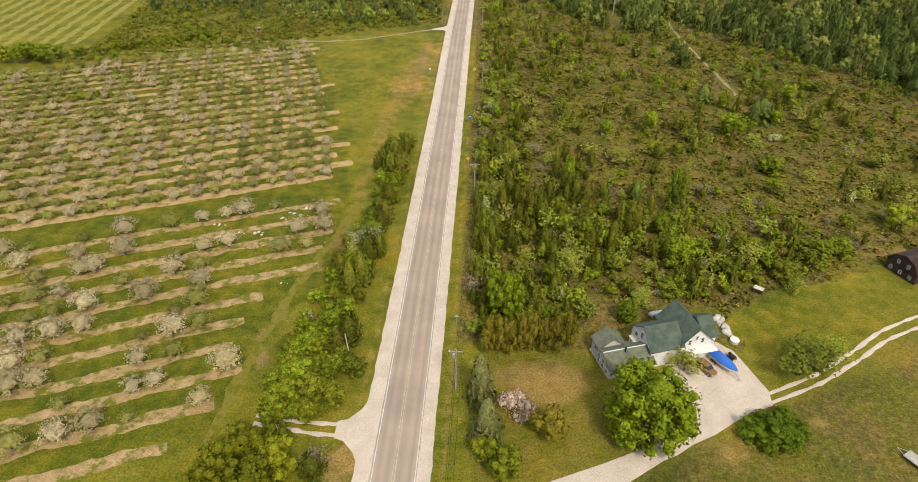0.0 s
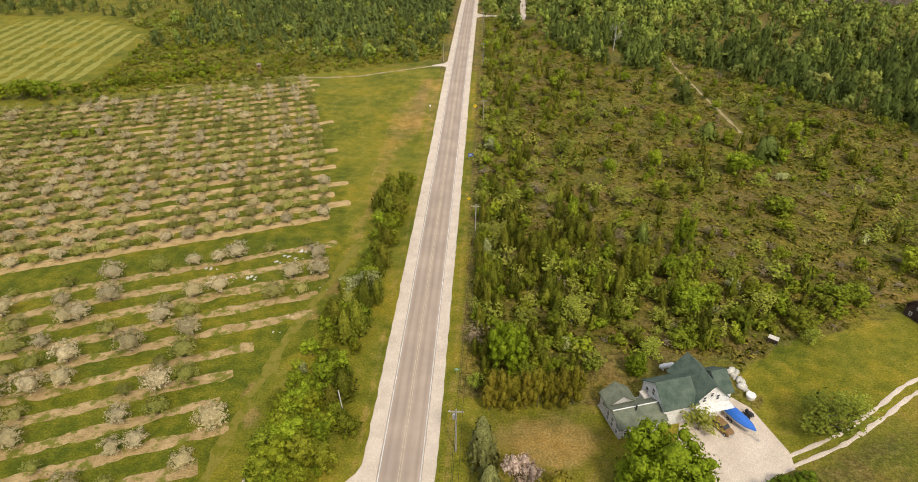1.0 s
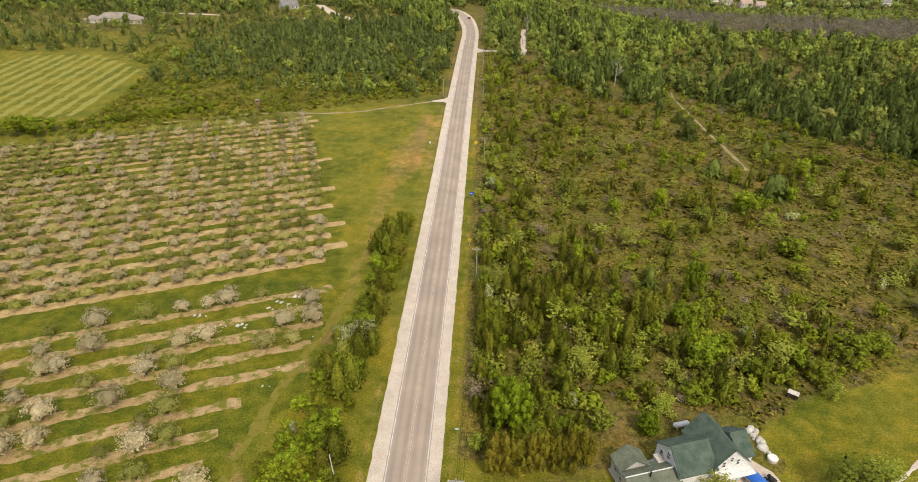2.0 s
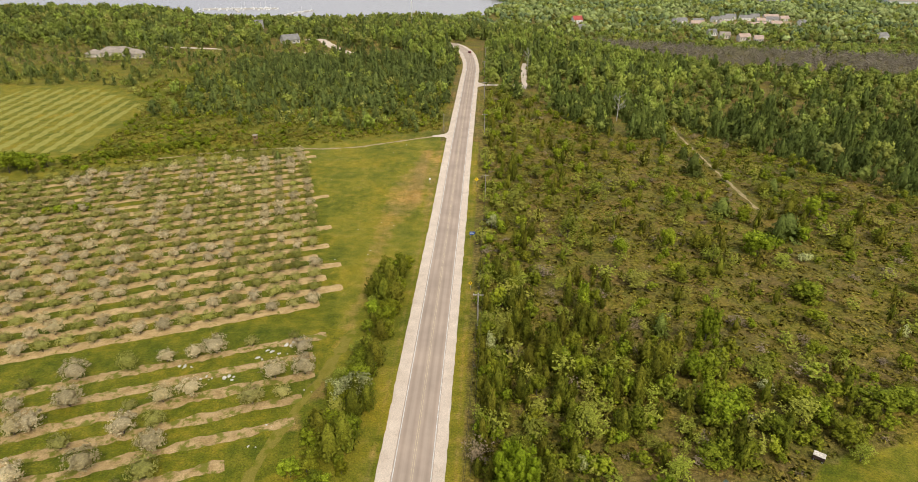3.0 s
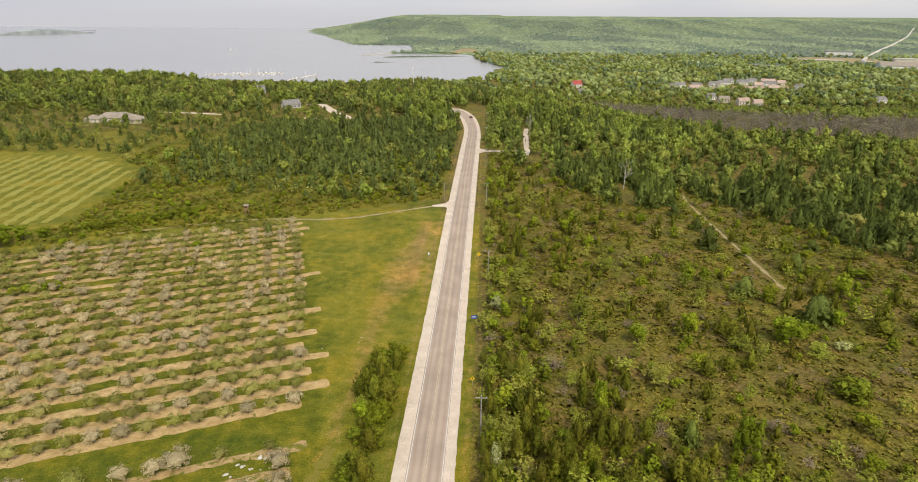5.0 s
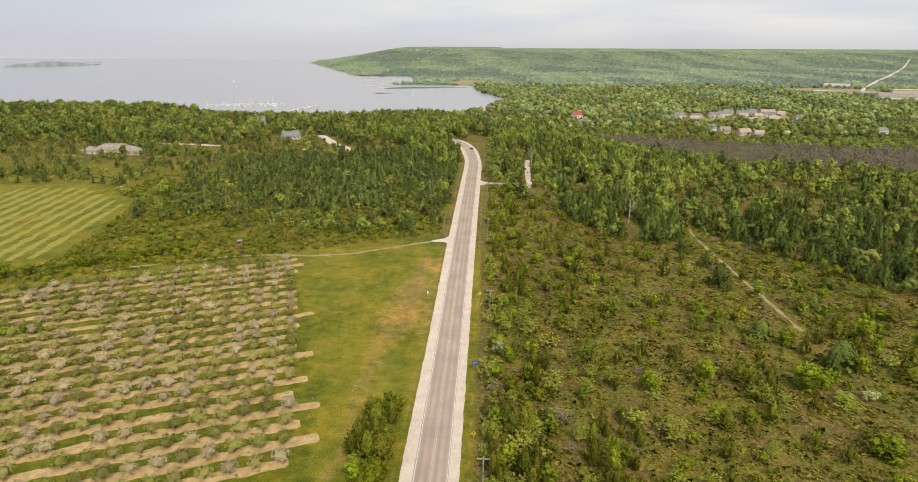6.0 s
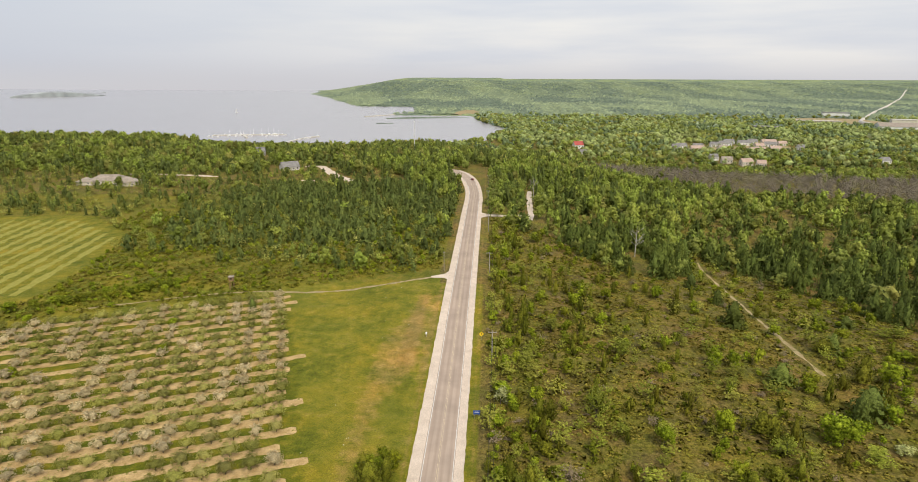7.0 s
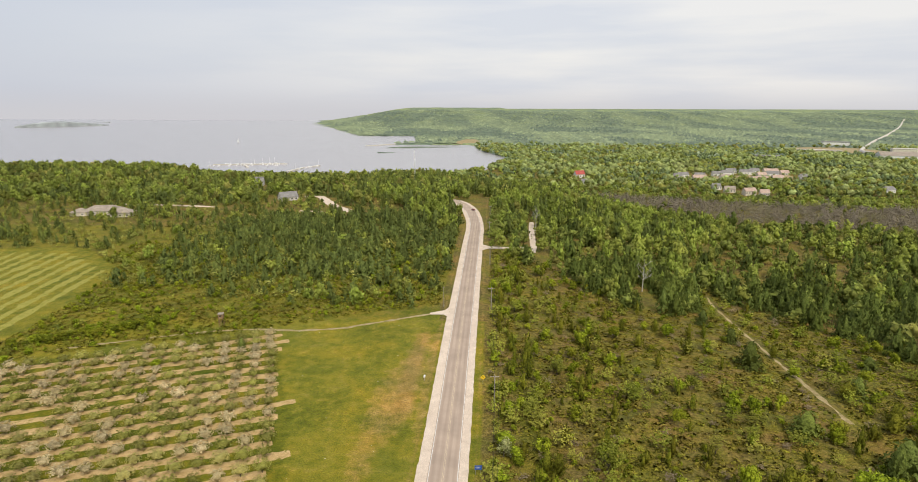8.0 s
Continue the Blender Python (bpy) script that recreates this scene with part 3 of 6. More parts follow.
# ---- vegetation ----
def ico(level):
    bm = bmesh.new()
    bmesh.ops.create_icosphere(bm, subdivisions=level, radius=1)
    v = np.array([x.co[:] for x in bm.verts])
    f = np.array([[x.index for x in q.verts] for q in bm.faces])
    bm.free()
    return v, f


ICO1, ICO2 = ico(1), ico(2)
OCTA = (np.array([(1, 0, 0), (0, 1, 0), (-1, 0, 0), (0, -1, 0), (0, 0, 1), (0, 0, -1)], float), np.array([(0, 1, 4), (1, 2, 4), (2, 3, 4), (3, 0, 4), (1, 0, 5), (2, 1, 5), (3, 2, 5), (0, 3, 5)]))


class Cloud:
    """Collects vertices with their normals, triangles and quads."""

    def __init__(self):
        self.v, self.m, self.t, self.q, self.n = [], [], [], [], 0

    def add(self, v, f, normals=None):
        f, v = np.asarray(f), np.asarray(v, float)
        (self.t if f.shape[1] == 3 else self.q).append(f + self.n)
        self.v.append(v)
        m = v - v.mean(0) if normals is None else normals
        self.m.append(m / (np.linalg.norm(m, axis=1)[:, None] + 1e-9))
        self.n += len(v)
        return self

    def faces(self):
        return [np.concatenate(g) for g in (self.t, self.q) if g]

    def verts(self):
        return np.concatenate(self.v)

    def normals(self):
        return np.concatenate(self.m)


def leaves(r, centre, normal, size, droop=0.0):
    """A small leafy spray at each centre, roughly square to its normal."""
    n = len(centre)
    out = np.broadcast_to(normal, (n, 3)) + 0.0
    out = out / (np.linalg.norm(out, axis=1)[:, None] + 1e-9)
    normal = out + r.normal(0, 0.45, (n, 3))
    normal /= np.linalg.norm(normal, axis=1)[:, None] + 1e-9
    a = np.cross(normal, r.normal(0, 1, (n, 3)))
    a /= np.linalg.norm(a, axis=1)[:, None] + 1e-9
    b = np.cross(normal, a)
    s = size * r.uniform(0.6, 1.35, (n, 1))
    k = r.uniform(0.7, 1.3, (n, 1))
    v = np.stack([centre - a * s - b * s * 0.5, centre + a * s * k - b * s * 0.5, centre + b * s * 0.95 + a * s * (k - 1)], 1)
    v[:, :, 2] -= droop * s
    shade = np.repeat(out * 0.78 + normal * 0.22, 3, 0)
    return v.reshape(-1, 3), np.arange(3 * n).reshape(n, 3), shade


def lumpy(r, base, amount):
    v = base.copy()
    d = r.normal(0, 1, (5, 3))
    wave = sum(np.sin(v @ q * 2.3 + r.uniform(0, 6)) for q in d) / 5
    return v * (1 + amount * wave)[:, None]


def broadleaf(seed, lobes=9, count=420, size=0.075, spread=0.33, low=0.22, core=0.70, radii=(0.15, 0.235), solid=ICO1):
    """A crown in a box one metre wide and one metre high, standing on z = 0."""
    r, c = np.random.default_rng(seed), Cloud()
    places = []
    for k in range(lobes):
        a, h = r.uniform(0, 6.283), r.uniform(low, 0.80)
        reach = spread * math.sqrt(max(0.05, 1 - ((h - 0.45) / 0.55) ** 2)) * r.uniform(0.55, 1.0)
        places.append((reach * math.cos(a), reach * math.sin(a), h, r.uniform(*radii)))
    places.append((0, 0, 0.52, 0.27))
    places.append((r.uniform(-0.06, 0.06), r.uniform(-0.06, 0.06), 0.76, 0.19))
    share = np.array([p[3] ** 2 for p in places])
    for p, n in zip(places, (share / share.sum() * count).astype(int)):
        c.add(lumpy(r, solid[0], 0.25) * p[3] * core + p[:3], solid[1])
        d = r.normal(0, 1, (n, 3))
        d[:, 2] += 0.25
        d /= np.linalg.norm(d, axis=1)[:, None]
        c.add(*leaves(r, d * p[3] * r.uniform(0.82, 1.18, (n, 1)) + p[:3], d, size))
    return c


def airy(seed, count=260, size=0.05, low=0.05):
    """A thin crown through which the twigs show."""
    r, c = np.random.default_rng(seed), Cloud()
    for k in range(20):
        a, tilt, n = r.uniform(0, 6.283), r.uniform(0.1, 1.0) ** 0.7, count // 20
        tip = np.array((0.46 * tilt * math.cos(a), 0.46 * tilt * math.sin(a), r.uniform(0.78, 1.0) - 0.38 * tilt ** 1.5))
        along = r.uniform(0.25, 1.0, (n, 1)) ** 0.7
        centre = np.array((0, 0, low)) + (tip - (0, 0, low)) * along + r.normal(0, 0.055, (n, 3))
        c.add(*leaves(r, centre, np.array((0, 0, 0.6)) + tip * 0.6, size))
        side = np.cross(tip, (0, 0, 1.0)) * 0.03
        c.add(np.array([-side * 0.25, side * 0.25, tip + (0, 0, 0.01)]), [[0, 1, 2]])
    return c


def puff(seed, count=420, size=0.045):
    """A pruned fruit tree's crown: an open bowl of short leafy shoots on spreading limbs."""
    r, c = np.random.default_rng(seed), Cloud()
    c.add(lumpy(r, ICO1[0], 0.4) * (0.30, 0.30, 0.25) + (0, 0, 0.50), ICO1[1])
    for k in range(26):
        h = -0.35 + 1.35 * (k + r.uniform(0, 1)) / 26
        a = k * 2.4 + r.uniform(-0.5, 0.5)
        flat = math.sqrt(max(0.02, 1 - h * h))
        tip = np.array((math.cos(a) * flat * 0.40, math.sin(a) * flat * 0.40, h * 0.36)) * r.uniform(0.88, 1.12) + (0, 0, 0.53)
        n = count // 26
        centre = tip + r.normal(0, 0.055, (n, 3))
        c.add(*leaves(r, centre, (centre - (0, 0, 0.40)) * (1, 1, 1.3), size))
        side = np.cross(tip, (0, 0, 1.0)) * 0.03
        c.add(np.array([-side * 0.4, side * 0.4, tip * 1.06]) + (0, 0, 0.04), [[0, 1, 2]])
    return c


def conifer(seed, tiers=10, arms=9, size=0.07, full=0.9, point=1.0, droop=0.10, solid=ICO2, gap=0.11, heart_wide=0.37):
    """A pointed crown of whorled boughs round a solid heart."""
    r, c = np.random.default_rng(seed), Cloud()
    heart = lumpy(r, solid[0], 0.12)
    top = np.clip((heart[:, 2] + 1) / 2, 0, 1)
    wide = heart_wide * full * (1 - top) ** (0.75 * point) * np.minimum(1, 6 * top + 0.3)
    flat = heart[:, :2] / (np.linalg.norm(heart[:, :2], axis=1)[:, None] + 0.2)
    c.add(np.c_[flat * wide[:, None], 0.05 + top * 0.9], solid[1])
    for k in range(tiers):
        h = 0.06 + 0.90 * (k + r.uniform(-0.3, 0.3)) / tiers
        reach = 0.5 * full * (1 - h) ** (0.8 * point) + 0.015
        for j in range(max(4, int(arms * (1 - 0.5 * h)))):
            a = r.uniform(0, 6.283)
            length = reach * r.uniform(0.75, 1.15)
            n = max(2, int(1 + length / gap))
            t = np.linspace(0.45, 1, n)[:, None]
            way = np.array((math.cos(a), math.sin(a), 0))
            centre = way * length * t + np.array((0, 0, h)) - np.array((0, 0, droop)) * t ** 2 * length * 2
            c.add(*leaves(r, centre + r.normal(0, 0.012, centre.shape), way * 1.0 + (0, 0, 0.55), size, 0.25))
    return c


def trunk_of(seed, tall=0.75, radius=0.022, limbs=5):
    r = random.Random(seed)
    pieces = [((0, 0, -0.05), (r.uniform(-0.02, 0.02), r.uniform(-0.02, 0.02), tall * 0.55), radius, radius * 0.7), ((0, 0, tall * 0.52), (r.uniform(-0.05, 0.05), r.uniform(-0.05, 0.05), tall), radius * 0.7, radius * 0.25)]
    for _ in range(limbs):
        a, h = r.uniform(0, 6.28), r.uniform(0.25, 0.6) * tall
        pieces.append(((0, 0, h), (0.27 * math.cos(a), 0.27 * math.sin(a), h + r.uniform(0.1, 0.3)), radius * 0.45, radius * 0.12))
    bm = rods(5, *pieces)
    me = bpy.data.meshes.new("trunk")
    bm.to_mesh(me)
    bm.free()
    me.materials.append(BARK)
    return me


SHAPES = {
    "maple": [broadleaf(100 + k, 120, 6500, 0.018, 0.42, 0.12, 0.70, (0.06, 0.10)) for k in range(2)],
    "bright": [broadleaf(110 + k, 15, 820, 0.034, 0.34, 0.14, 0.62, (0.11, 0.18)) for k in range(4)],
    "olive": [broadleaf(120 + k, 15, 820, 0.034, 0.35, 0.12, 0.62, (0.11, 0.18)) for k in range(4)],
    "willow": [airy(130 + k, 800, 0.030) for k in range(3)],
    "hedge": [broadleaf(135 + k, 16, 900, 0.030, 0.30, 0.12, 0.72, (0.10, 0.17)) for k in range(3)],
    "cedar": [conifer(140 + k, 16, 13, 0.044, 1.0, 0.62, -0.25) for k in range(4)],
    "pine": [conifer(150 + k, 14, 13, 0.050, 1.05, 0.75, 0.05) for k in range(4)],
    "juniper": [broadleaf(137 + k, 26, 1300, 0.026, 0.36, 0.10, 0.72, (0.09, 0.15)) for k in range(3)],
    "spruce": [conifer(160 + k, 18, 15, 0.050, 1.15, 0.72, 0.35) for k in range(2)],
    "blossom": [puff(170 + k, 620, 0.034) for k in range(4)],
    "apple": [puff(180 + k, 560, 0.034) for k in range(4)],
    "lilac": [broadleaf(194 + k, 12, 700, 0.034, 0.34, 0.16, 0.5, (0.10, 0.18)) for k in range(2)],
    "bramble": [broadleaf(196 + k, 22, 1100, 0.030, 0.40, 0.12, 0.75, (0.10, 0.17)) for k in range(2)],
    "white": [broadleaf(190 + k, 10, 640, 0.036, 0.32, 0.18, 0.5, (0.10, 0.18)) for k in range(2)],
    "twig": [airy(200 + k, 420, 0.026) for k in range(2)],
}
LITE = {
    "willow": [airy(230 + k, 140, 0.056) for k in range(5)],
    "bright": [broadleaf(240 + k, 4, 130, 0.066, 0.28, 0.22, 0.75, (0.14, 0.22), OCTA) for k in range(5)],
    "olive": [broadleaf(245 + k, 4, 130, 0.066, 0.30, 0.22, 0.75, (0.14, 0.22), OCTA) for k in range(5)],
    "cedar": [conifer(250 + k, 9, 8, 0.080, 1.0, 0.62, -0.25, ICO1, 0.2) for k in range(5)],
    "twig": [airy(255 + k, 120, 0.045) for k in range(3)],
    "blossom": [puff(260 + k, 250, 0.052) for k in range(5)],
    "apple": [puff(270 + k, 230, 0.052) for k in range(5)],
}
CROWN = {k: [mesh_from("crown", c.verts(), c.faces(), LEAF[k], normals=c.normals()) for c in v] for k, v in SHAPES.items()}
TRUNK = [trunk_of(300 + k) for k in range(3)]
LOW_TRUNK = [trunk_of(310 + k, 0.55, 0.03, 6) for k in range(3)]

TREE_WORDS = {
    "maple": ("maple_tree", "large full-leaved green maple tree", "tree"),
    "bright": ("deciduous_tree", "young deciduous tree in fresh bright green leaf", "tree"),
    "olive": ("deciduous_bush", "dense olive-green deciduous bush", "bush"),
    "willow": ("budding_shrub", "thin yellow-green shrub just coming into leaf", "shrub"),
    "cedar": ("cedar_tree", "dark olive pointed cedar in the scrub", "tree"),
    "pine": ("pine_tree", "dark blue-green young pine tree", "tree"),
    "hedge": ("juniper_tree", "dense rounded olive-brown juniper tree", "tree"),
    "juniper": ("juniper_tree", "dense rounded olive-green juniper tree", "tree"),
    "spruce": ("spruce_tree", "tall narrow grey-green spruce tree", "tree"),
    "white": ("flowering_shrub", "shrub covered with pale white blossom", "shrub"),
    "twig": ("leafless_shrub", "greyish brown leafless twiggy shrub", "shrub"),
    "blossom": ("apple_tree", "pruned fruit tree in pinkish white blossom", "fruit tree"),
    "apple": ("apple_tree", "pruned fruit tree with pale new leaves", "fruit tree"),
}
tree_random = random.Random(77)


def plant(kind, x, y, wide, tall, group="", words=None):
    """One tree or shrub: an Empty at its foot with trunk and crown."""
    name, label, category = words or TREE_WORDS[kind]
    r = tree_random
    t = thing(name, label, category, group, on_ground(x, y), r.uniform(0, 360))
    low = kind in ("blossom", "apple", "white", "twig", "willow")
    trunk = part("trunk", r.choice(LOW_TRUNK if low else TRUNK), None, t)
    trunk.scale = (wide * 0.85, wide * 0.85, tall)
    crown = part("crown", r.choice(CROWN[kind]), None, t)
    crown.scale = (wide, wide * r.uniform(0.88, 1.12), tall)
    return t


def patches(seed, x, y, scale):
    """Smooth patchy values between 0 and 1."""
    r, s = np.random.default_rng(seed), 0
    for k in range(9):
        a, f = r.uniform(0, 6.283), r.uniform(0.5, 1.6) / scale
        s = s + np.sin((x * math.cos(a) + y * math.sin(a)) * f * 6.283 + r.uniform(0, 6.283))
    return 0.5 + s / 9


def joined(name, label, category, kind, spots, seed, shapes=None, mat=None, clump=34.0):
    """Many plants that nobody could count, as one mesh: spots are rows of x, y, width, height."""
    r, spots = np.random.default_rng(seed), np.asarray(spots, float)
    c, tint = Cloud(), []
    z = height(spots[:, 0], spots[:, 1])
    pool = [(s.verts(), s.faces(), s.normals()) for s in (shapes or SHAPES[kind])]
    pick, turn = r.integers(0, len(pool), len(spots)), r.uniform(0, 6.283, len(spots))
    own = (patches(seed + 700, spots[:, 0], spots[:, 1], clump) * 0.8 + r.uniform(0, 0.35, len(spots))) % 1
    for k, (v, faces, m) in enumerate(pool):
        sel = np.where(pick == k)[0]
        if not len(sel):
            continue
        co, si = np.cos(turn[sel])[:, None], np.sin(turn[sel])[:, None]
        w, h = spots[sel, 2][:, None], spots[sel, 3][:, None]
        x = (v[:, 0] * co - v[:, 1] * si) * w + spots[sel, 0][:, None]
        y = (v[:, 0] * si + v[:, 1] * co) * w + spots[sel, 1][:, None]
        zz = v[:, 2][None] * h + z[sel][:, None] - 0.15
        base, step = c.n, len(v)
        c.v.append(np.stack([x, y, zz], -1).reshape(-1, 3))
        way = np.stack([m[:, 0] * co - m[:, 1] * si, m[:, 0] * si + m[:, 1] * co, m[:, 2] * w / h], -1).reshape(-1, 3)
        c.m.append(way / (np.linalg.norm(way, axis=1)[:, None] + 1e-9))
        for f in faces:
            every = (f[None] + base + step * np.arange(len(sel))[:, None, None]).reshape(-1, f.shape[1])
            (c.t if f.shape[1] == 3 else c.q).append(every)
        c.n += step * len(sel)
        tint.append(np.repeat(own[sel], step))
    ob = new(name, mesh_from(name, c.verts(), c.faces(), mat or LEAF[kind], np.concatenate(tint), normals=c.normals()))
    return tagged(ob, label, category, kind="stuff")


# trees and shrubs that stand out singly
SINGLES = [
    ("maple", ((17.6, 93.4, 9, 12), (41.9, 94, 5, 5))),
    ("bright", ((55.3, 115.6, 5, 9), (58.1, 112.8, 9, 7), (36.1, 149.8, 4.5, 8), (24.3, 134.1, 3, 7), (115.5, 131.7, 9, 7), (87, 135.5, 4, 3), (28.5, 99.3, 3, 4), (77.1, 223.6, 6, 7), (82, 222.9, 5, 6), (66.1, 186.5, 6, 8), (60.1, 216.3, 4.5, 5), (33.7, 216.7, 5, 5), (120.5, 294.3, 4, 4), (126.6, 247.9, 6, 5), (106, 250.7, 5, 4), (120.9, 214.3, 8, 8), (92.1, 183.8, 9, 8), (97.1, 209.9, 5, 5), (51.2, 181.6, 6, 6), (54.3, 273.8, 5, 5), (73.6, 276.3, 5, 6), (14.1, 202.5, 7, 5), (136, 231.3, 8, 4), (36.8, 153.6, 4, 8))),
    ("bright", ((63.9, 170.3, 5, 5), (66.7, 187.5, 5, 7), (91.6, 185.5, 9, 8), (121.2, 207.3, 5, 4), (91.2, 147.7, 6, 5), (84.5, 135.1, 5, 5), (56.1, 126.3, 6, 6), (59.4, 126.5, 7, 6), (58.4, 132.9, 2.5, 2), (-19.8, 76.2, 7, 4), (-20.1, 69.5, 7, 5), (-16, 67.1, 6, 4), (-14.3, 75.1, 6, 5), (-19.2, 82.2, 7, 5), (-17.3, 88.8, 7, 5), (-20.7, 95.8, 6, 4), (-11.9, 171.8, 4, 5))),
    ("willow", ((31.3, 107.3, 8, 8), (16.5, 141.4, 9, 7), (72.8, 113.6, 9, 6), (65, 136.2, 4, 2), (45.9, 98.9, 7, 4), (79.3, 104.4, 5, 4), (71.3, 238.3, 5, 4), (65.3, 203.5, 6, 5), (81.2, 254.6, 5, 4), (129.6, 269.7, 7, 5), (37.7, 193.8, 8, 9), (51.3, 228.5, 8, 6), (21.6, 218.1, 8, 6), (31.3, 244.1, 8, 6), (20.3, 297.8, 7, 6), (76.8, 209.6, 5, 5), (52.3, 185, 6, 5), (77.7, 179.9, 8, 6), (96.7, 177.9, 8, 4), (71, 157.7, 4, 5), (52.1, 164.2, 10, 5), (70.5, 127, 7, 4))),
    ("twig", ((11.3, 101, 7, 6), (28.1, 168.4, 8, 4), (71.9, 146.7, 8, 3))),
    ("white", ((13.5, 133.5, 4.5, 5), (69.6, 122.6, 5, 3), (110.4, 144.4, 3.5, 3), (29.3, 99.3, 2.5, 4), (73.1, 147.5, 3, 2), (63.3, 113.1, 3, 2), (14, 199, 5, 5), (104.5, 181.4, 5, 3), (73, 147.8, 3, 2), (-13.4, 116.6, 9, 6.4), (-17.0, 115.6, 6.5, 5), (-21.2, 90.4, 3, 3))),
    ("cedar", ((19.5, 164, 4, 7), (15, 166.3, 4, 7), (21.6, 126.7, 4, 8), (24.7, 132.2, 4, 8), (27.2, 127, 4, 8), (30.1, 140.1, 4, 7), (37.2, 140.5, 5, 8), (44.6, 142.9, 3.5, 6), (47.8, 124.7, 4.5, 7), (50.8, 128.3, 4.5, 8), (55.7, 135.7, 3.5, 6), (45.2, 122.9, 4, 6), (37.6, 107.6, 4.5, 8), (15, 118.2, 4, 8), (15.8, 109.3, 4, 7), (19.4, 116.8, 4, 8), (11.7, 124.5, 3.5, 7), (27.4, 117.2, 4, 7), (38.2, 117.8, 4, 7), (97.3, 122.4, 6, 4), (78.5, 188.5, 6, 5), (26.2, 192.3, 4.5, 6), (23.6, 193, 4, 6), (115.2, 237.5, 8, 5))),
    ("cedar", ((52.6, 251.4, 3, 5), (37.6, 234.5, 3, 5), (58.6, 281.8, 3, 5), (24.1, 285.2, 3.5, 6), (34.8, 286.5, 2.5, 5), (61.6, 267.8, 4, 5), (77, 263.2, 5, 6), (71.4, 283.5, 3, 5), (107.8, 268.5, 4, 5), (117.9, 220.4, 6, 7), (106.9, 211.4, 4, 5), (53.4, 143.7, 5, 6), (47.4, 130.6, 6, 7), (49.8, 129.1, 6, 8), (37.6, 126.9, 6, 7), (24.7, 131.1, 5, 9), (27.4, 134.7, 4, 8), (21.7, 138.1, 4, 7), (35.8, 142.8, 5, 8), (34.8, 144.7, 5, 7), (65.3, 167.6, 5, 5), (71.4, 170.7, 5, 4), (76.3, 189.7, 6, 6), (120.4, 190.4, 9, 5))),
    ("cedar", ((111.7, 198.9, 3.5, 6), (114.7, 215.8, 6, 6), (95.8, 161.5, 10, 5), (-12.2, 55.6, 5, 5), (-14.7, 99.9, 6, 9), (-12.6, 102, 6, 10), (-17.4, 103.8, 5, 8), (-12.7, 110.5, 5, 8), (-10.4, 112.9, 4, 7), (-11.8, 84.2, 6, 8), (-13.7, 82.5, 5, 6), (-11, 126.6, 5, 8), (-12.9, 129.2, 5, 7), (-11.6, 136.5, 4, 6), (-13.3, 152.6, 6, 8), (-10.5, 152.7, 6, 7), (-13.6, 163.6, 6, 7), (-10.3, 165.8, 4, 7))),
    ("pine", ((52.9, 141.3, 4.5, 7), (90.8, 212.3, 9, 8), (94.4, 255.9, 9, 10), (93.3, 297.5, 6, 7), (136.2, 262.5, 7, 5), (105.9, 197.5, 11, 9), (97.9, 280.4, 6, 6), (102.2, 194.7, 6, 10), (118.1, 237.6, 7, 7))),
    ("olive", ((73.1, 119.6, 6, 4), (64.1, 119.1, 6, 4), (66.7, 110.4, 8, 5), (76.8, 115.3, 7, 5), (79.8, 109.7, 8, 5), (90.4, 119, 10, 5), (95.8, 119.2, 9, 5), (17.3, 98.7, 6, 6), (53.2, 103.1, 8, 4), (58.9, 103.4, 8, 5), (98.1, 210.9, 5, 6), (95.9, 159.1, 10, 6), (-15.4, 71, 7, 6), (-22.5, 82.1, 6, 4), (-23.3, 73.3, 6, 4), (-15.7, 92.4, 6, 5), (-21.4, 66.9, 7, 5), (-12.1, 69.8, 6, 5))),
    ("olive", ((-10.3, 76.7, 6, 5), (-14.1, 127.8, 5, 5), (-15.7, 159.7, 5, 5), (-10.3, 158.1, 6, 5))),
    ("juniper", ((-22, 56.7, 9, 9), (-25.6, 55.3, 8, 8), (-17.2, 55.7, 8, 8), (-19.6, 51.8, 9, 9), (-26.5, 51.5, 8, 8), (-18.9, 60, 7, 7))),
]
for kind, spots in SINGLES:
    for x, y, wide, tall in spots:
        plant("juniper" if kind == "bright" and x < -9 and y < 75 else kind, x, y, wide, tall, "trees and shrubs along the road")

# round the house
plant("maple", 39.8, 65.8, 16.0, 14.0, words=("maple_tree", "huge round green maple beside the gravel driveway", "tree"))
plant("spruce", 13.0, 72.0, 6.4, 11.5, "yard spruces")
plant("spruce", 14.2, 64.2, 6.8, 10.0, "yard spruces")
plant("lilac", 18.4, 69.2, 6.2, 5.4, words=("flowering_shrub", "lilac-like shrub with pinkish white blossom on the lawn", "shrub"))
plant("lilac", 20.8, 67.6, 5.4, 4.8, words=("flowering_shrub", "lilac-like shrub with pinkish white blossom on the lawn", "shrub"))
plant("hedge", 24.3, 64.6, 8.0, 7.6, words=("round_bush", "trimmed round dark bush on the lawn", "bush"))
plant("juniper", 16.6, 57.4, 7.6, 7.0, words=("round_bush", "rounded green bush beside the road", "bush"))
plant("juniper", 13.2, 60.5, 5.0, 4.2, words=("round_bush", "rounded green bush beside the road", "bush"))
plant("twig", -12.0, 57.6, 5.0, 4.6, words=("leafless_shrub", "dense grey twiggy bush beside the field entrance", "shrub"))
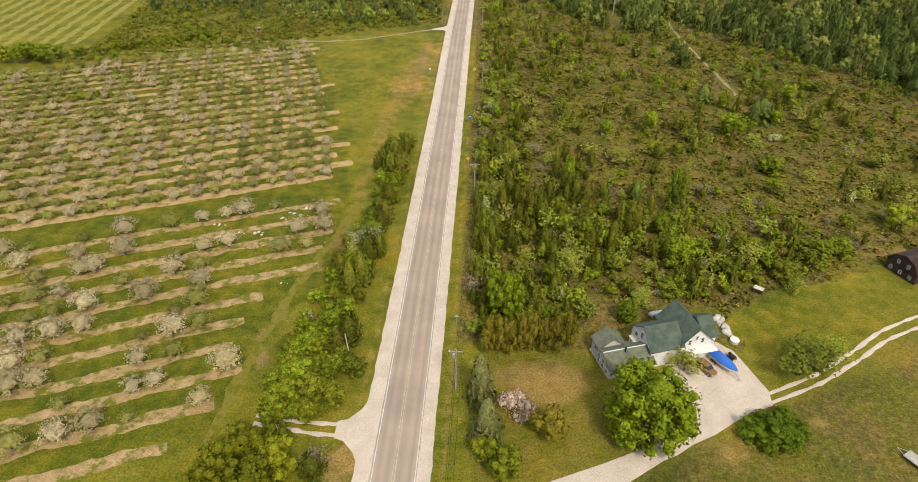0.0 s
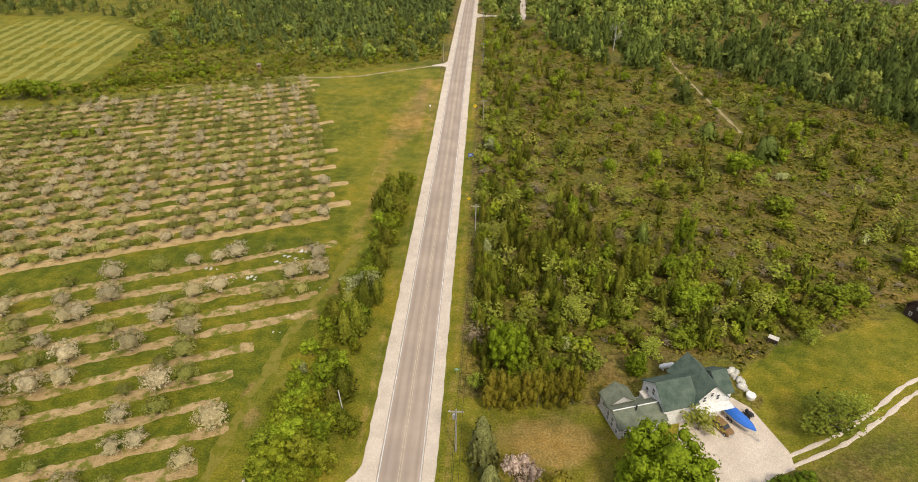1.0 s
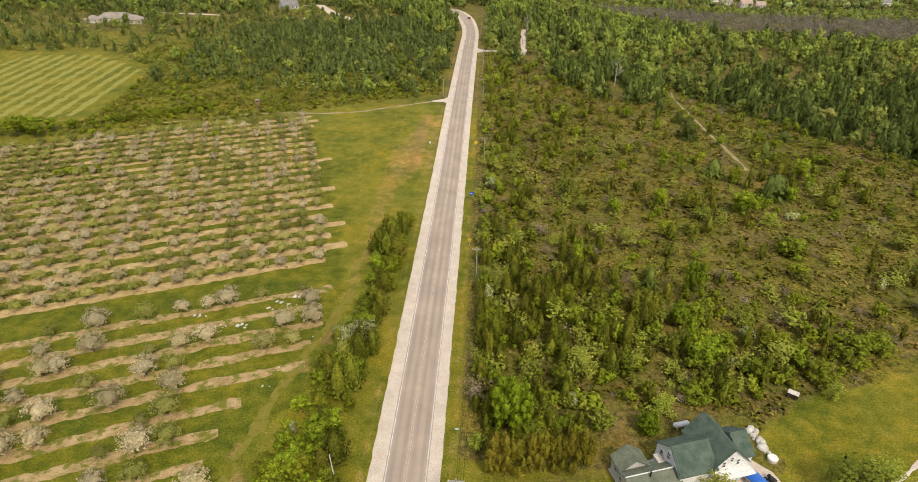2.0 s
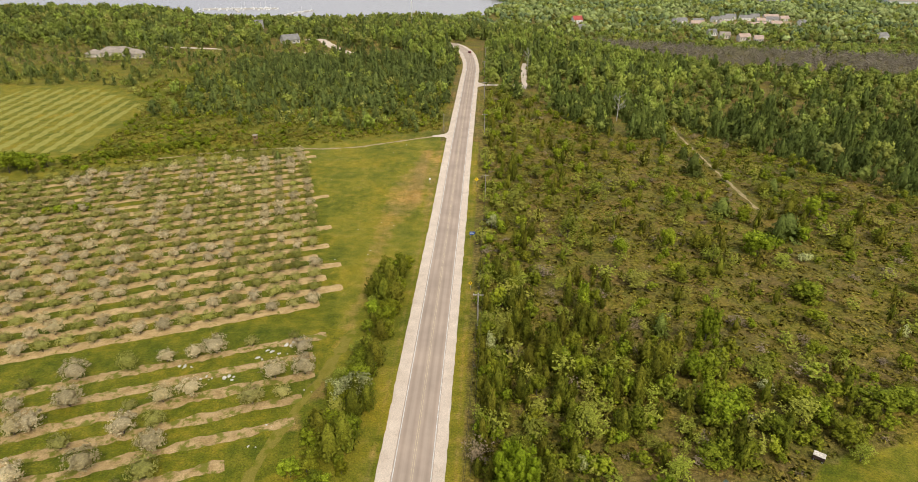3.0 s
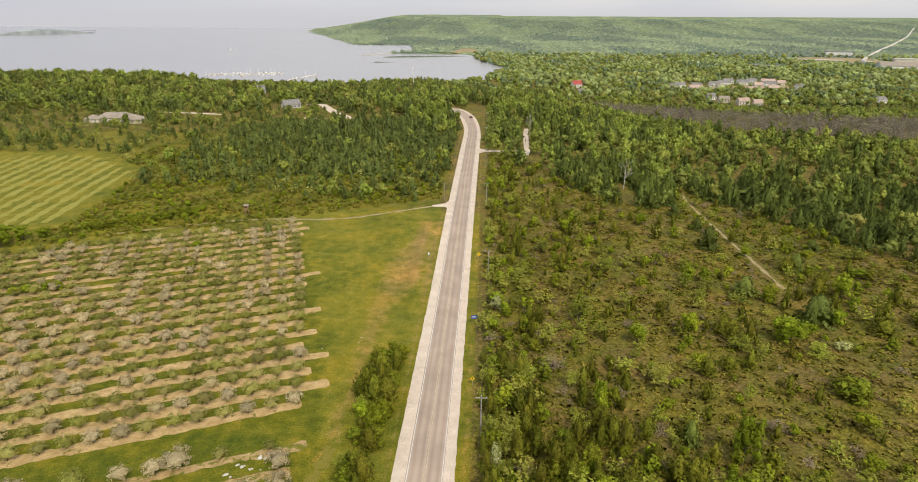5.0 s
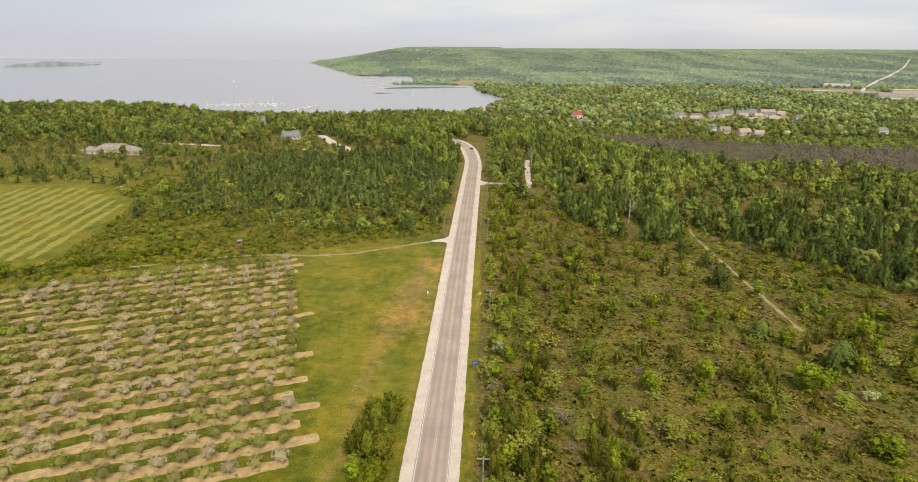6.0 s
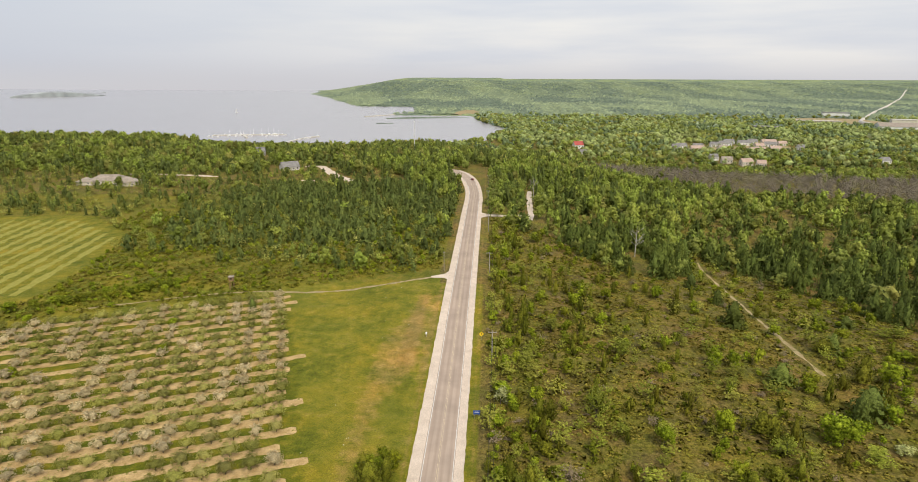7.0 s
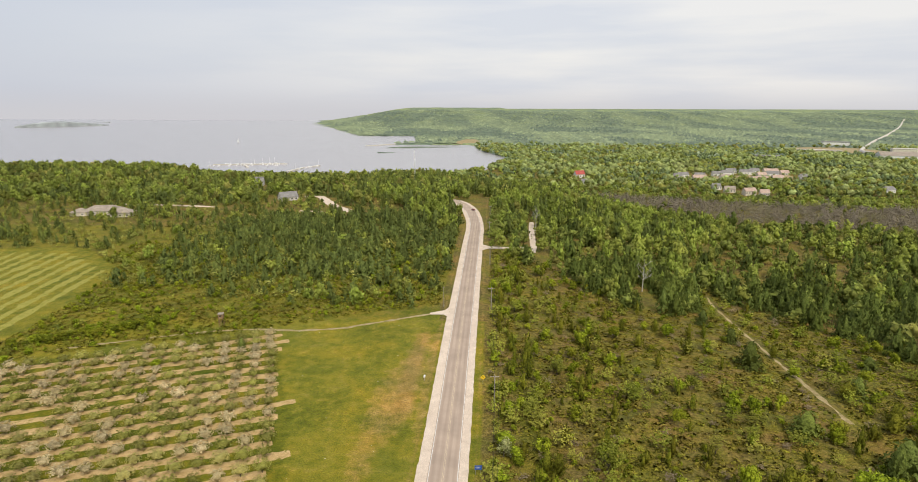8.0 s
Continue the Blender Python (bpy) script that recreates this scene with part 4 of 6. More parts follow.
plant("bright", 61.4, 136.0, 6.6, 13.0, words=("poplar_tree", "tall narrow bright green poplar in the scrub", "tree"))
plant("bright", 59.0, 134.0, 2.2, 2.0, words=("round_bush", "small bright green bush beside the poplar", "bush"))
plant("willow", 50.2, 80.6, 7.5, 5.5, words=("budding_tree", "pale budding tree in front of the garage", "tree"))
plant("willow", 70.6, 80.6, 13.0, 9.5, words=("deciduous_tree", "spreading fresh green tree on the lawn", "tree"))
plant("willow", 76.5, 84.0, 9.5, 7.0, words=("deciduous_tree", "spreading fresh green tree on the lawn", "tree"))
for k in range(8):
    plant("hedge", 14.2 + 2.15 * k, 83.2 + 0.3 * k, 4.8, 9.6 + 0.6 * math.sin(k * 2.1), "cedar hedge", ("hedge_cedar", "cedar in a clipped hedge behind the lawn", "hedge"))

# orchard: sparse old rows, then dense rows
LOW_TREES = [(-20.7, 129.2), (-20.1, 117), (-9.9, 117.4), (-9.4, 124), (-28.9, 124), (-26.4, 124.5), (-36.9, 117), (-32.1, 117), (-41.8, 117), (-26.7, 110.5), (-26.4, 104), (-32.4, 110.5), (-31.7, 103.6), (-36.7, 110), (-37.4, 104), (-37.1, 97), (-32.4, 97), (-32.1, 91), (-27.6, 83.7), (-15.7, 90.6), (-16.3, 83.6), (-9.6, 90.3), (-12.5, 84), (-16.7, 76.9), (-22.1, 77.2), (-26.9, 76.8), (-33.3, 77), (-36.3, 90.6), (-41.3, 138), (-46.5, 138), (-41.7, 131), (-37.5, 124)]
LOW_TREES += [(-30.5, 131), (-15.5, 97.2), (-9.7, 97), (-15.5, 110), (-5.3, 104.3), (-4.5, 111), (-9.8, 103), (-0.6, 84), (-5.2, 77), (-4.9, 97), (1.6, 124.4), (19.0, 117.8), (18.0, 124.6), (24.1, 123.8), (13.1, 118), (24.6, 131.5), (23.5, 137.5), (2.4, 137.5), (6.6, 137.8), (-4.4, 117.6), (-3.6, 124.4), (14.2, 138), (-44, 110), (-48, 117), (-52, 131), (-57, 138), (-50, 104), (-49, 124), (-3.5, 138), (-11, 138), (-21, 138.2), (-30, 138)]
for k, (u, v) in enumerate(LOW_TREES):
    s = tree_random.uniform(0.8, 1.2) * (0.72 if k % 5 == 3 else 1.0)
    plant("apple" if k % 5 in (1, 3) else "blossom", *orchard(u, v), 5.2 * s, 4.2 * s, "orchard trees")
rest = {"blossom": [], "apple": []}
single = 0
for v in HIGH_ROWS:
    r = random.Random(int(v * 10))
    u = row_end(v) - 3.0
    while u > -205:
        x, y = orchard(u + r.uniform(-0.2, 0.2), v + r.uniform(-0.15, 0.15))
        kind = "blossom" if r.random() < 0.34 else "apple"
        s = r.uniform(0.82, 1.1)
        if r.random() > 0.04:
            if v < 200 and u > -70 and single < 180:
                plant(kind, x, y, 4.5 * s, 3.6 * s, "orchard trees")
                single += 1
            else:
                rest[kind].append((x, y, 4.5 * s, 3.6 * s))
        u -= 4.95
joined("apple_orchard", "rows of pruned fruit trees in blossom", "orchard", "blossom", rest["blossom"], 5, LITE["blossom"])
joined("apple_orchard", "rows of pruned fruit trees with new leaves", "orchard", "apple", rest["apple"], 6, LITE["apple"])


# ---- scrub and woods ----
def scatter(seed, n, x0, x1, y0, y1, keep):
    r = np.random.default_rng(seed)
    x, y = r.uniform(x0, x1, n), r.uniform(y0, y1, n)
    k = keep(x, y, r)
    return x[k], y[k], r


def wood_side(x, y):
    """Where the woods on the right begin: positive inside them."""
    edge = np.interp(x, (12, 30, 46, 57, 66, 84, 100, 106, 112, 119, 129, 139, 147, 158, 172, 200, 400), (392, 368, 346, 324, 304, 302, 320, 345, 350, 338, 322, 308, 292, 262, 225, 180, 110))
    return y - edge


def clear(x, y):
    """Free of roads, drives and trails."""
    ok = (np.abs(x - 0.2) > 10.5) | (y > 620)
    ok &= ~((np.abs(x - 36.5 - (y - 440) * 0.04) < 3.6) & (y > 396) & (y < 505))
    trail = np.interp(y, (200, 222, 250, 280, 310, 336, 345), (106, 106.8, 107.2, 108.3, 109.5, 110, 112))
    ok &= ~((np.abs(x - trail) < 2.3) & (y > 200) & (y < 347))
    ok &= ~((np.abs(y - 409) < 4) & (x > 0) & (x < 36))
    ok &= ~((np.abs(x - 78) < 6) & (y > 306) & (y < 341))
    lane = np.interp(x, (-300, -263, -225, -186, -161, -122), (560, 559, 553, 541, 540, 534))
    ok &= ~((x > -235) & (x < -122) & (y > lane - 9) & (y < lane + 4))
    lane = np.interp(y, (536, 560, 594, 618), (-99, -118, -135, -146))
    ok &= ~((y > 515) & (y < 622) & (np.abs(x - lane) < 8))
    ok &= ~((y > 430) & (y < 625) & (np.abs(x - np.interp(y, [b[0] for b in BEND], [b[1] for b in BEND])) < 9.5))
    return ok


def heath():
    x, y, r = scatter(21, 44000, 9.5, 190, 88, 420, lambda x, y, r: clear(x, y) & (wood_side(x, y) < 15) & ~inside(x, y, YARD) & ~inside(x, y, LAWN) & ~((x < 62) & (y < 100)) & (r.uniform(0, 1, x.shape) < 0.25 + 0.75 * patches(3, x, y, 45)))
    w = 0.8 + 2.4 * r.uniform(0, 1, len(x)) ** 1.6
    return np.c_[x, y, w, w * r.uniform(0.24, 0.46, len(x))]


def left_heath():
    x, y, r = scatter(22, 14000, -200, -9, 235, 420, lambda x, y, r: ~inside(x, y, FAR_FIELD) & clear(x, y) & (x * ROW_V[0] + y * ROW_V[1] > 285) & (r.uniform(0, 1, x.shape) < 0.3 + 0.7 * patches(4, x, y, 45)))
    w = r.uniform(1.2, 2.8, len(x))
    return np.c_[x, y, w, w * r.uniform(0.35, 0.6, len(x))]


def tuft(seed):
    r, c = np.random.default_rng(seed), Cloud()
    d = r.normal(0, 1, (15, 3)) * (1, 1, 0.6) + (0, 0, 0.45)
    d /= np.linalg.norm(d, axis=1)[:, None]
    c.add(*leaves(r, d * (0.45, 0.45, 0.5) * r.uniform(0.4, 1.1, (15, 1)) + (0, 0, 0.32), d, 0.18))
    return c


TUFTS = [tuft(400 + k) for k in range(6)]
joined("low_scrub", "low brownish green scrub and brambles", "scrub", "heath", heath(), 8, TUFTS)
joined("low_scrub", "low brownish green scrub and brambles", "scrub", "heath", left_heath(), 9, TUFTS)


def scrub_shrubs(seed, n, wide, tall, near=0.6):
    """Shrubs of one kind, thickest beside the road."""
    x, y, r = scatter(seed, n, 10.5, 175, 88, 420, lambda x, y, r: clear(x, y) & (wood_side(x, y) < 6) & ~inside(x, y, YARD) & ~inside(x, y, LAWN) & ~((x < 66) & (y < 102) & ((x > 35) | (y < 89))) & (r.uniform(0, 1, x.shape) < (0.42 + near * np.exp(-((x - 12) / 30) ** 2)) * (0.25 + patches(seed, x, y, 38))))
    w = wide[0] + (wide[1] - wide[0]) * r.uniform(0, 1, len(x)) ** 1.9
    return np.c_[x, y, w, w * r.uniform(*tall, len(x))]


joined("scrub_shrubs", "scattered yellow-green budding shrubs in the scrub", "shrub", "willow", scrub_shrubs(31, 1900, (1.6, 8.0), (0.65, 1.0), 0.9), 31, LITE["willow"])
joined("scrub_shrubs", "scattered bright green shrubs in the scrub", "shrub", "bright", scrub_shrubs(32, 1000, (1.4, 6.5), (0.75, 1.1), 0.8), 32, LITE["bright"])
joined("scrub_shrubs", "scattered olive shrubs in the scrub", "shrub", "olive", scrub_shrubs(35, 1300, (1.3, 6.0), (0.5, 0.9), 1.0), 35, LITE["bright"])
joined("scrub_cedars", "scattered dark cedars in the scrub", "shrub", "cedar", scrub_shrubs(33, 800, (1.4, 3.8), (1.4, 2.4), 1.9), 33, LITE["cedar"])
joined("scrub_shrubs", "scattered leafless grey shrubs in the scrub", "shrub", "twig", scrub_shrubs(34, 900, (1.8, 5.5), (0.4, 0.8), 0.3), 34, LITE["twig"])


def house_thicket(seed, n, wide, tall):
    x, y, r = scatter(seed, n, 12, 92, 92, 132, lambda x, y, r: ~inside(x, y, YARD) & ~inside(x, y, LAWN) & ((y > 100) | (x < 34)) & (y > 0.42 * x + 76) & (r.uniform(0, 1, x.shape) < 0.35 + 0.65 * patches(seed, x, y, 22)))
    w = r.uniform(*wide, len(x))
    return np.c_[x, y, w, w * r.uniform(*tall, len(x))]


joined("scrub_shrubs", "close-grown olive shrubs behind the house", "shrub", "olive", house_thicket(81, 90, (2.4, 5.5), (0.7, 1.1)), 81, LITE["olive"])
joined("scrub_shrubs", "close-grown bright shrubs behind the house", "shrub", "bright", house_thicket(84, 60, (2.4, 6.0), (0.7, 1.1)), 84, LITE["bright"])
joined("scrub_shrubs", "close-grown budding shrubs behind the house", "shrub", "willow", house_thicket(82, 85, (2.5, 6.5), (0.7, 1.1)), 82, LITE["willow"])
joined("scrub_cedars", "close-grown cedars behind the house", "shrub", "cedar", house_thicket(83, 90, (1.8, 3.4), (1.4, 2.2)), 83, LITE["cedar"])

# thicket beside the road, where the trees stand close
thicket = random.Random(404)
for k in range(150):
    x, y = 10.8 + 34 * thicket.random() ** 1.5, 88 + 84 * thicket.random() ** 1.15
    if (x > 30 and y < 104) or abs(x - 17.6) + abs(y - 93.4) < 5:
        continue
    kind = thicket.choice(("cedar", "cedar", "cedar", "olive", "bright", "willow", "cedar"))
    tall = thicket.uniform(3.5, 8.0) if kind == "cedar" else thicket.uniform(2.5, 6.0)
    plant(kind, x, y, tall * (0.52 if kind == "cedar" else 0.95), tall, "trees and shrubs along the road")
for k in range(170):
    y = 66 + 106 * thicket.random() ** 1.3
    mid, half = np.interp(y, (66, 100, 122, 140, 152, 170), (-18.5, -16.5, -14.4, -13.2, -13.4, -12.6)), np.interp(y, (66, 90, 122, 138, 152, 170), (5.5, 5.0, 3.4, 3.0, 4.2, 3.0))
    if 133 < y < 143 and k % 3:
        continue
    kind = thicket.choice(("olive", "bright", "olive", "juniper", "bright") if y < 100 else ("cedar", "juniper", "olive", "bright", "willow"))
    tall = thicket.uniform(1.8, 4.8) if kind != "cedar" else thicket.uniform(3.5, 7.0)
    plant(kind, float(mid) + thicket.uniform(-half, half), y, tall * (0.6 if kind == "cedar" else 1.15), tall, "trees and shrubs along the road")
for x, y, wide, tall in ((-176, 241, 11, 9), (-168, 240, 9, 7), (-185, 242, 10, 8), (-194, 247, 11, 8), (-180, 248, 9, 7)):
    plant("bright", x, y, wide, tall, "trees at the far field")


edge_random = random.Random(515)
for k in range(46):
    a = edge_random.random()
    x, y = -154 + 40 * a + edge_random.uniform(-3, 3), 255 + 24 * a + edge_random.uniform(0, 8)
    tall = edge_random.uniform(1.8, 3.6)
    plant(edge_random.choice(("bright", "olive", "olive")), x, y, tall * 1.5, tall, "bushes behind the orchard")
for x, y, wide, tall in ((-166, 249, 9, 6), (-172, 246, 10, 7), (-160.5, 252.5, 7, 4.5), (-177, 250, 9, 6)):
    plant("bright", x, y, wide, tall, "trees at the far field")
plant("pine", -73, 256, 3.6, 6.0, "", ("young_pine", "young dark pine at the orchard's edge", "tree"))
for x, y in ((-88.6, 222.7), (-95.3, 242.4), (-146.3, 243.0), (-130.8, 202.3), (-126.0, 204.5), (-123.0, 206.0), (-133.5, 200.8)):
    plant("bright", x, y, 4.2, 3.4, "", ("deciduous_bush", "fresh green bush standing among the fruit trees", "bush"))


def woods(seed, n, x0, x1, y0, y1, wide, tall, keep):
    x, y, r = scatter(seed, n, x0, x1, y0, y1, lambda x, y, r: clear(x, y) & (np.abs(x - 11 - 0.045 * y) < 0.80 * (y - 20) + 40) & keep(x, y, r))
    w = wide[0] + (wide[1] - wide[0]) * r.uniform(0, 1, len(x)) ** 1.7
    return np.c_[x, y, w, w * r.uniform(*tall, len(x)) * (wide[1] / w) ** 0.25]


def swamp(x, y):
    """The leafless wet wood on the lower ground."""
    return (x > 120) & (y > np.interp(x, (120, 200, 330, 480, 700), (645, 550, 488, 455, 435))) & (y < np.interp(x, (120, 200, 330, 480, 700), (860, 840, 760, 720, 700)))


def right_wood(share, seed, scale=60):
    return lambda x, y, r: (wood_side(x, y) > 0) & ~swamp(x, y) & (x > 9) & (land(x, y) > 10) & ((x < 122) | (y > 335) | (r.uniform(0, 1, x.shape) < 0.3)) & (np.abs(patches(seed, x, y, scale) - 0.5) > share[0]) & (np.abs(patches(seed, x, y, scale) - 0.5) < share[1]) & (r.uniform(0, 1, x.shape) < 0.9)


def left_wood(x, y, r):
    return (x < -9) & ~inside(x, y, FAR_FIELD) & (np.hypot((x + 276) * 0.6, y - 510) > 12) & (np.hypot(x + 165, y - 588) > 13) & (y > 300) & ((y > 330) | (x > -115)) & (np.abs(x + 190) + np.abs(y - 405) * 0.7 > 20)


def canopy(seed):
    """A far treetop: one uneven dome with a few leafy edges."""
    r, c = np.random.default_rng(seed), Cloud()
    c.add(lumpy(r, OCTA[0], 0.5) * (0.48, 0.48, 0.44) + (0, 0, 0.5), OCTA[1])
    d = r.normal(0, 1, (6, 3))
    d[:, 2] = np.abs(d[:, 2])
    d /= np.linalg.norm(d, axis=1)[:, None]
    return c.add(*leaves(r, d * 0.45 + (0, 0, 0.5), d, 0.24))


FAR_LEAF = [canopy(530 + k) for k in range(8)]


def treetop(seed):
    """A treetop near the horizon: a low uneven dome."""
    r = np.random.default_rng(seed)
    a = np.arange(6) * math.pi / 3 + r.uniform(-0.3, 0.3, 6)
    reach = r.uniform(0.38, 0.58, 6)
    v = np.c_[np.r_[reach * np.cos(a), r.uniform(-0.1, 0.1)], np.r_[reach * np.sin(a), r.uniform(-0.1, 0.1)], np.r_[r.uniform(0.1, 0.4, 6), 0.95]]
    return Cloud().add(v, [[k, (k + 1) % 6, 6] for k in range(6)], (v - (0, 0, 0.3)) * (0.5, 0.5, 1) + (0, 0, 0.5))


FAR_TOPS = [treetop(590 + k) for k in range(8)]

MID = {
    "pine": [conifer(500 + k, 9, 8, 0.085, 1.1, 0.75, 0.05, OCTA, 0.30, 0.30) for k in range(6)],
    "near_pine": [conifer(570 + k, 13, 10, 0.062, 1.15, 0.75, 0.0, ICO1, 0.2, 0.24) for k in range(4)],
    "leaf": [broadleaf(510 + k, 6, 90, 0.075, 0.33, 0.26, 0.75, (0.12, 0.22), OCTA) for k in range(8)],
    "far": [broadleaf(560 + k, 2, 58, 0.092, 0.30, 0.32, 0.85, (0.16, 0.24), OCTA) for k in range(8)],
    "tall": [broadleaf(580 + k, 5, 90, 0.062, 0.22, 0.16, 0.8, (0.10, 0.16), OCTA) for k in range(6)],
    "twig": [airy(524 + k, 100, 0.058) for k in range(4)],
    "bud": [airy(520 + k, 70, 0.070) for k in range(4)],
}

PINE_BELT = lambda x, y, r: left_wood(x, y, r) & (r.uniform(0, 1, x.shape) < (0.10 + 0.9 * smooth((y - 305) / 75)) * smooth((x + 190) / 70))
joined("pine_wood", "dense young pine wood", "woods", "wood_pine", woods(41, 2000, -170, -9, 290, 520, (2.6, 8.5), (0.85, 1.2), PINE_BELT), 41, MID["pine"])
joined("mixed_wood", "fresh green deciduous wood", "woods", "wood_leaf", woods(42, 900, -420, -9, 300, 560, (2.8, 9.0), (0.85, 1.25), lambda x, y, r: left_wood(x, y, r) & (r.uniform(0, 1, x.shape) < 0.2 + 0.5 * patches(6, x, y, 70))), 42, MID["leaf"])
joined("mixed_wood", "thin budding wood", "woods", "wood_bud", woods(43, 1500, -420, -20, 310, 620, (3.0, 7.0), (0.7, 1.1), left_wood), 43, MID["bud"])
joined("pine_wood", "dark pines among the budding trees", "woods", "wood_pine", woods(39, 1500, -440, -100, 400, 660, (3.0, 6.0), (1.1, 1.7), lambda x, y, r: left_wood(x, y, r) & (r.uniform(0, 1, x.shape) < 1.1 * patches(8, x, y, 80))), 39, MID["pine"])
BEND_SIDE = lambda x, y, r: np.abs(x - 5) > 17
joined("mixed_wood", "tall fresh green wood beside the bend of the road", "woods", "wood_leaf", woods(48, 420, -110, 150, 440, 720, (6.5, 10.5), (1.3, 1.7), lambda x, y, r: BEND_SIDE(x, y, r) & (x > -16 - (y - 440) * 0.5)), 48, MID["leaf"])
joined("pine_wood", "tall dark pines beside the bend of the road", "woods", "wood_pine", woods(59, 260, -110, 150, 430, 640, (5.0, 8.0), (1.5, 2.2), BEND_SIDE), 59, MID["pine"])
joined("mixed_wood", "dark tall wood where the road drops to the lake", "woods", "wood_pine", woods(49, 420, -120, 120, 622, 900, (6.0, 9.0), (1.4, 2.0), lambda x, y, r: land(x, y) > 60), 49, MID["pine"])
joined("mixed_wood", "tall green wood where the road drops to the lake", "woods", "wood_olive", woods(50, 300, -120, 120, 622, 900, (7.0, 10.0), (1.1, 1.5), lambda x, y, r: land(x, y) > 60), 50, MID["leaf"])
BEYOND = lambda x, y, r: (x * ROW_V[0] + y * ROW_V[1] > 287) & ~inside(x, y, FAR_FIELD)
joined("scrub_shrubs", "fresh green shrubs beyond the orchard", "shrub", "bright", woods(36, 900, -200, -12, 240, 420, (1.6, 4.2), (0.5, 0.9), BEYOND), 36, LITE["bright"])
joined("scrub_shrubs", "yellow-green shrubs beyond the orchard", "shrub", "willow", woods(37, 1000, -200, -12, 240, 440, (1.8, 4.6), (0.5, 0.9), BEYOND), 37, LITE["willow"])
joined("pine_wood", "dark conifers on the right of the road", "woods", "pine", woods(44, 1500, 9, 360, 160, 660, (3.5, 11.0), (1.0, 1.5), right_wood((0.08, 1), 12, 42)), 44, MID["pine"])
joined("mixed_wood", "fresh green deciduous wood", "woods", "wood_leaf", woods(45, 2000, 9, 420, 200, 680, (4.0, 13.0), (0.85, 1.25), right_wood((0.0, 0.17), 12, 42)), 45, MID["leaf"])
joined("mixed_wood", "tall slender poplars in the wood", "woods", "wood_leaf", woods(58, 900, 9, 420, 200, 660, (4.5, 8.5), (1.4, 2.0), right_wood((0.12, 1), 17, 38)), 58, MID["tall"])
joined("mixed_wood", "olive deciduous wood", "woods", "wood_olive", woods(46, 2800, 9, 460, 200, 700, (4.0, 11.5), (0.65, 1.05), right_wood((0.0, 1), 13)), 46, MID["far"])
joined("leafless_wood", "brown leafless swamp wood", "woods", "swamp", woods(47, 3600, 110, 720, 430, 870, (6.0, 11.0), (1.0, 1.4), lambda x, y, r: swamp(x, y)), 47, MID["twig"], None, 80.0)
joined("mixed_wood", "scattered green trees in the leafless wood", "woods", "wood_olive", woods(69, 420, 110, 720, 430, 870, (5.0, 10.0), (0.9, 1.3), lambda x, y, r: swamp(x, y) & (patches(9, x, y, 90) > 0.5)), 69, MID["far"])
joined("budding_scrub", "thin budding scrub round the low houses", "scrub", "willow", woods(38, 1300, -420, -130, 340, 600, (2.2, 5.5), (0.55, 0.9), lambda x, y, r: ~inside(x, y, FAR_FIELD) & (np.hypot((x + 276) * 0.7, y - 508) > 12)), 38, LITE["willow"])
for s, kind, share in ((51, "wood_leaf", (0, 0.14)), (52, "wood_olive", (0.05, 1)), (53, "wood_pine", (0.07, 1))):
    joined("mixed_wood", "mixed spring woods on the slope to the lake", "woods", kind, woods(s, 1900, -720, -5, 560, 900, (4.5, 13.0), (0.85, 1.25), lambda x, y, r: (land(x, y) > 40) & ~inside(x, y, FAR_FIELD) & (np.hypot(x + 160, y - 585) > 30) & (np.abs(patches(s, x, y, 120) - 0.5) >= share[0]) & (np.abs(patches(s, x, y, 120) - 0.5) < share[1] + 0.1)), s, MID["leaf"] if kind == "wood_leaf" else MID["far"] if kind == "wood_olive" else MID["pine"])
joined("pine_wood", "dark pines at the edge of the scrub", "woods", "pine", woods(55, 1200, 118, 290, 150, 365, (4.5, 8.5), (1.1, 1.8), lambda x, y, r: wood_side(x, y) > 0), 55, MID["near_pine"])
joined("pine_wood", "dark pines at the edge of the scrub", "woods", "pine", woods(54, 240, 50, 108, 296, 365, (4.0, 7.5), (1.2, 1.9), lambda x, y, r: wood_side(x, y) > 0), 54, MID["near_pine"])
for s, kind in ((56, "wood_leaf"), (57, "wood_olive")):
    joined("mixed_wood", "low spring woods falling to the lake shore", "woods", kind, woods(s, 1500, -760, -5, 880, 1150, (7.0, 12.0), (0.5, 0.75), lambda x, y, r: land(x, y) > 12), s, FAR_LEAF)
CLEARINGS = [(345, 1100, 50, 42), (440, 1130, 110, 62), (510, 1180, 55, 40), (355, 930, 40, 36), (160, 1095, 26, 34), (930, 1790, 150, 130), (1050, 1700, 170, 90), (975, 1530, 80, 60), (568, 940, 24, 24), (528, 1100, 20, 20), (-66, 2105, 48, 130)]


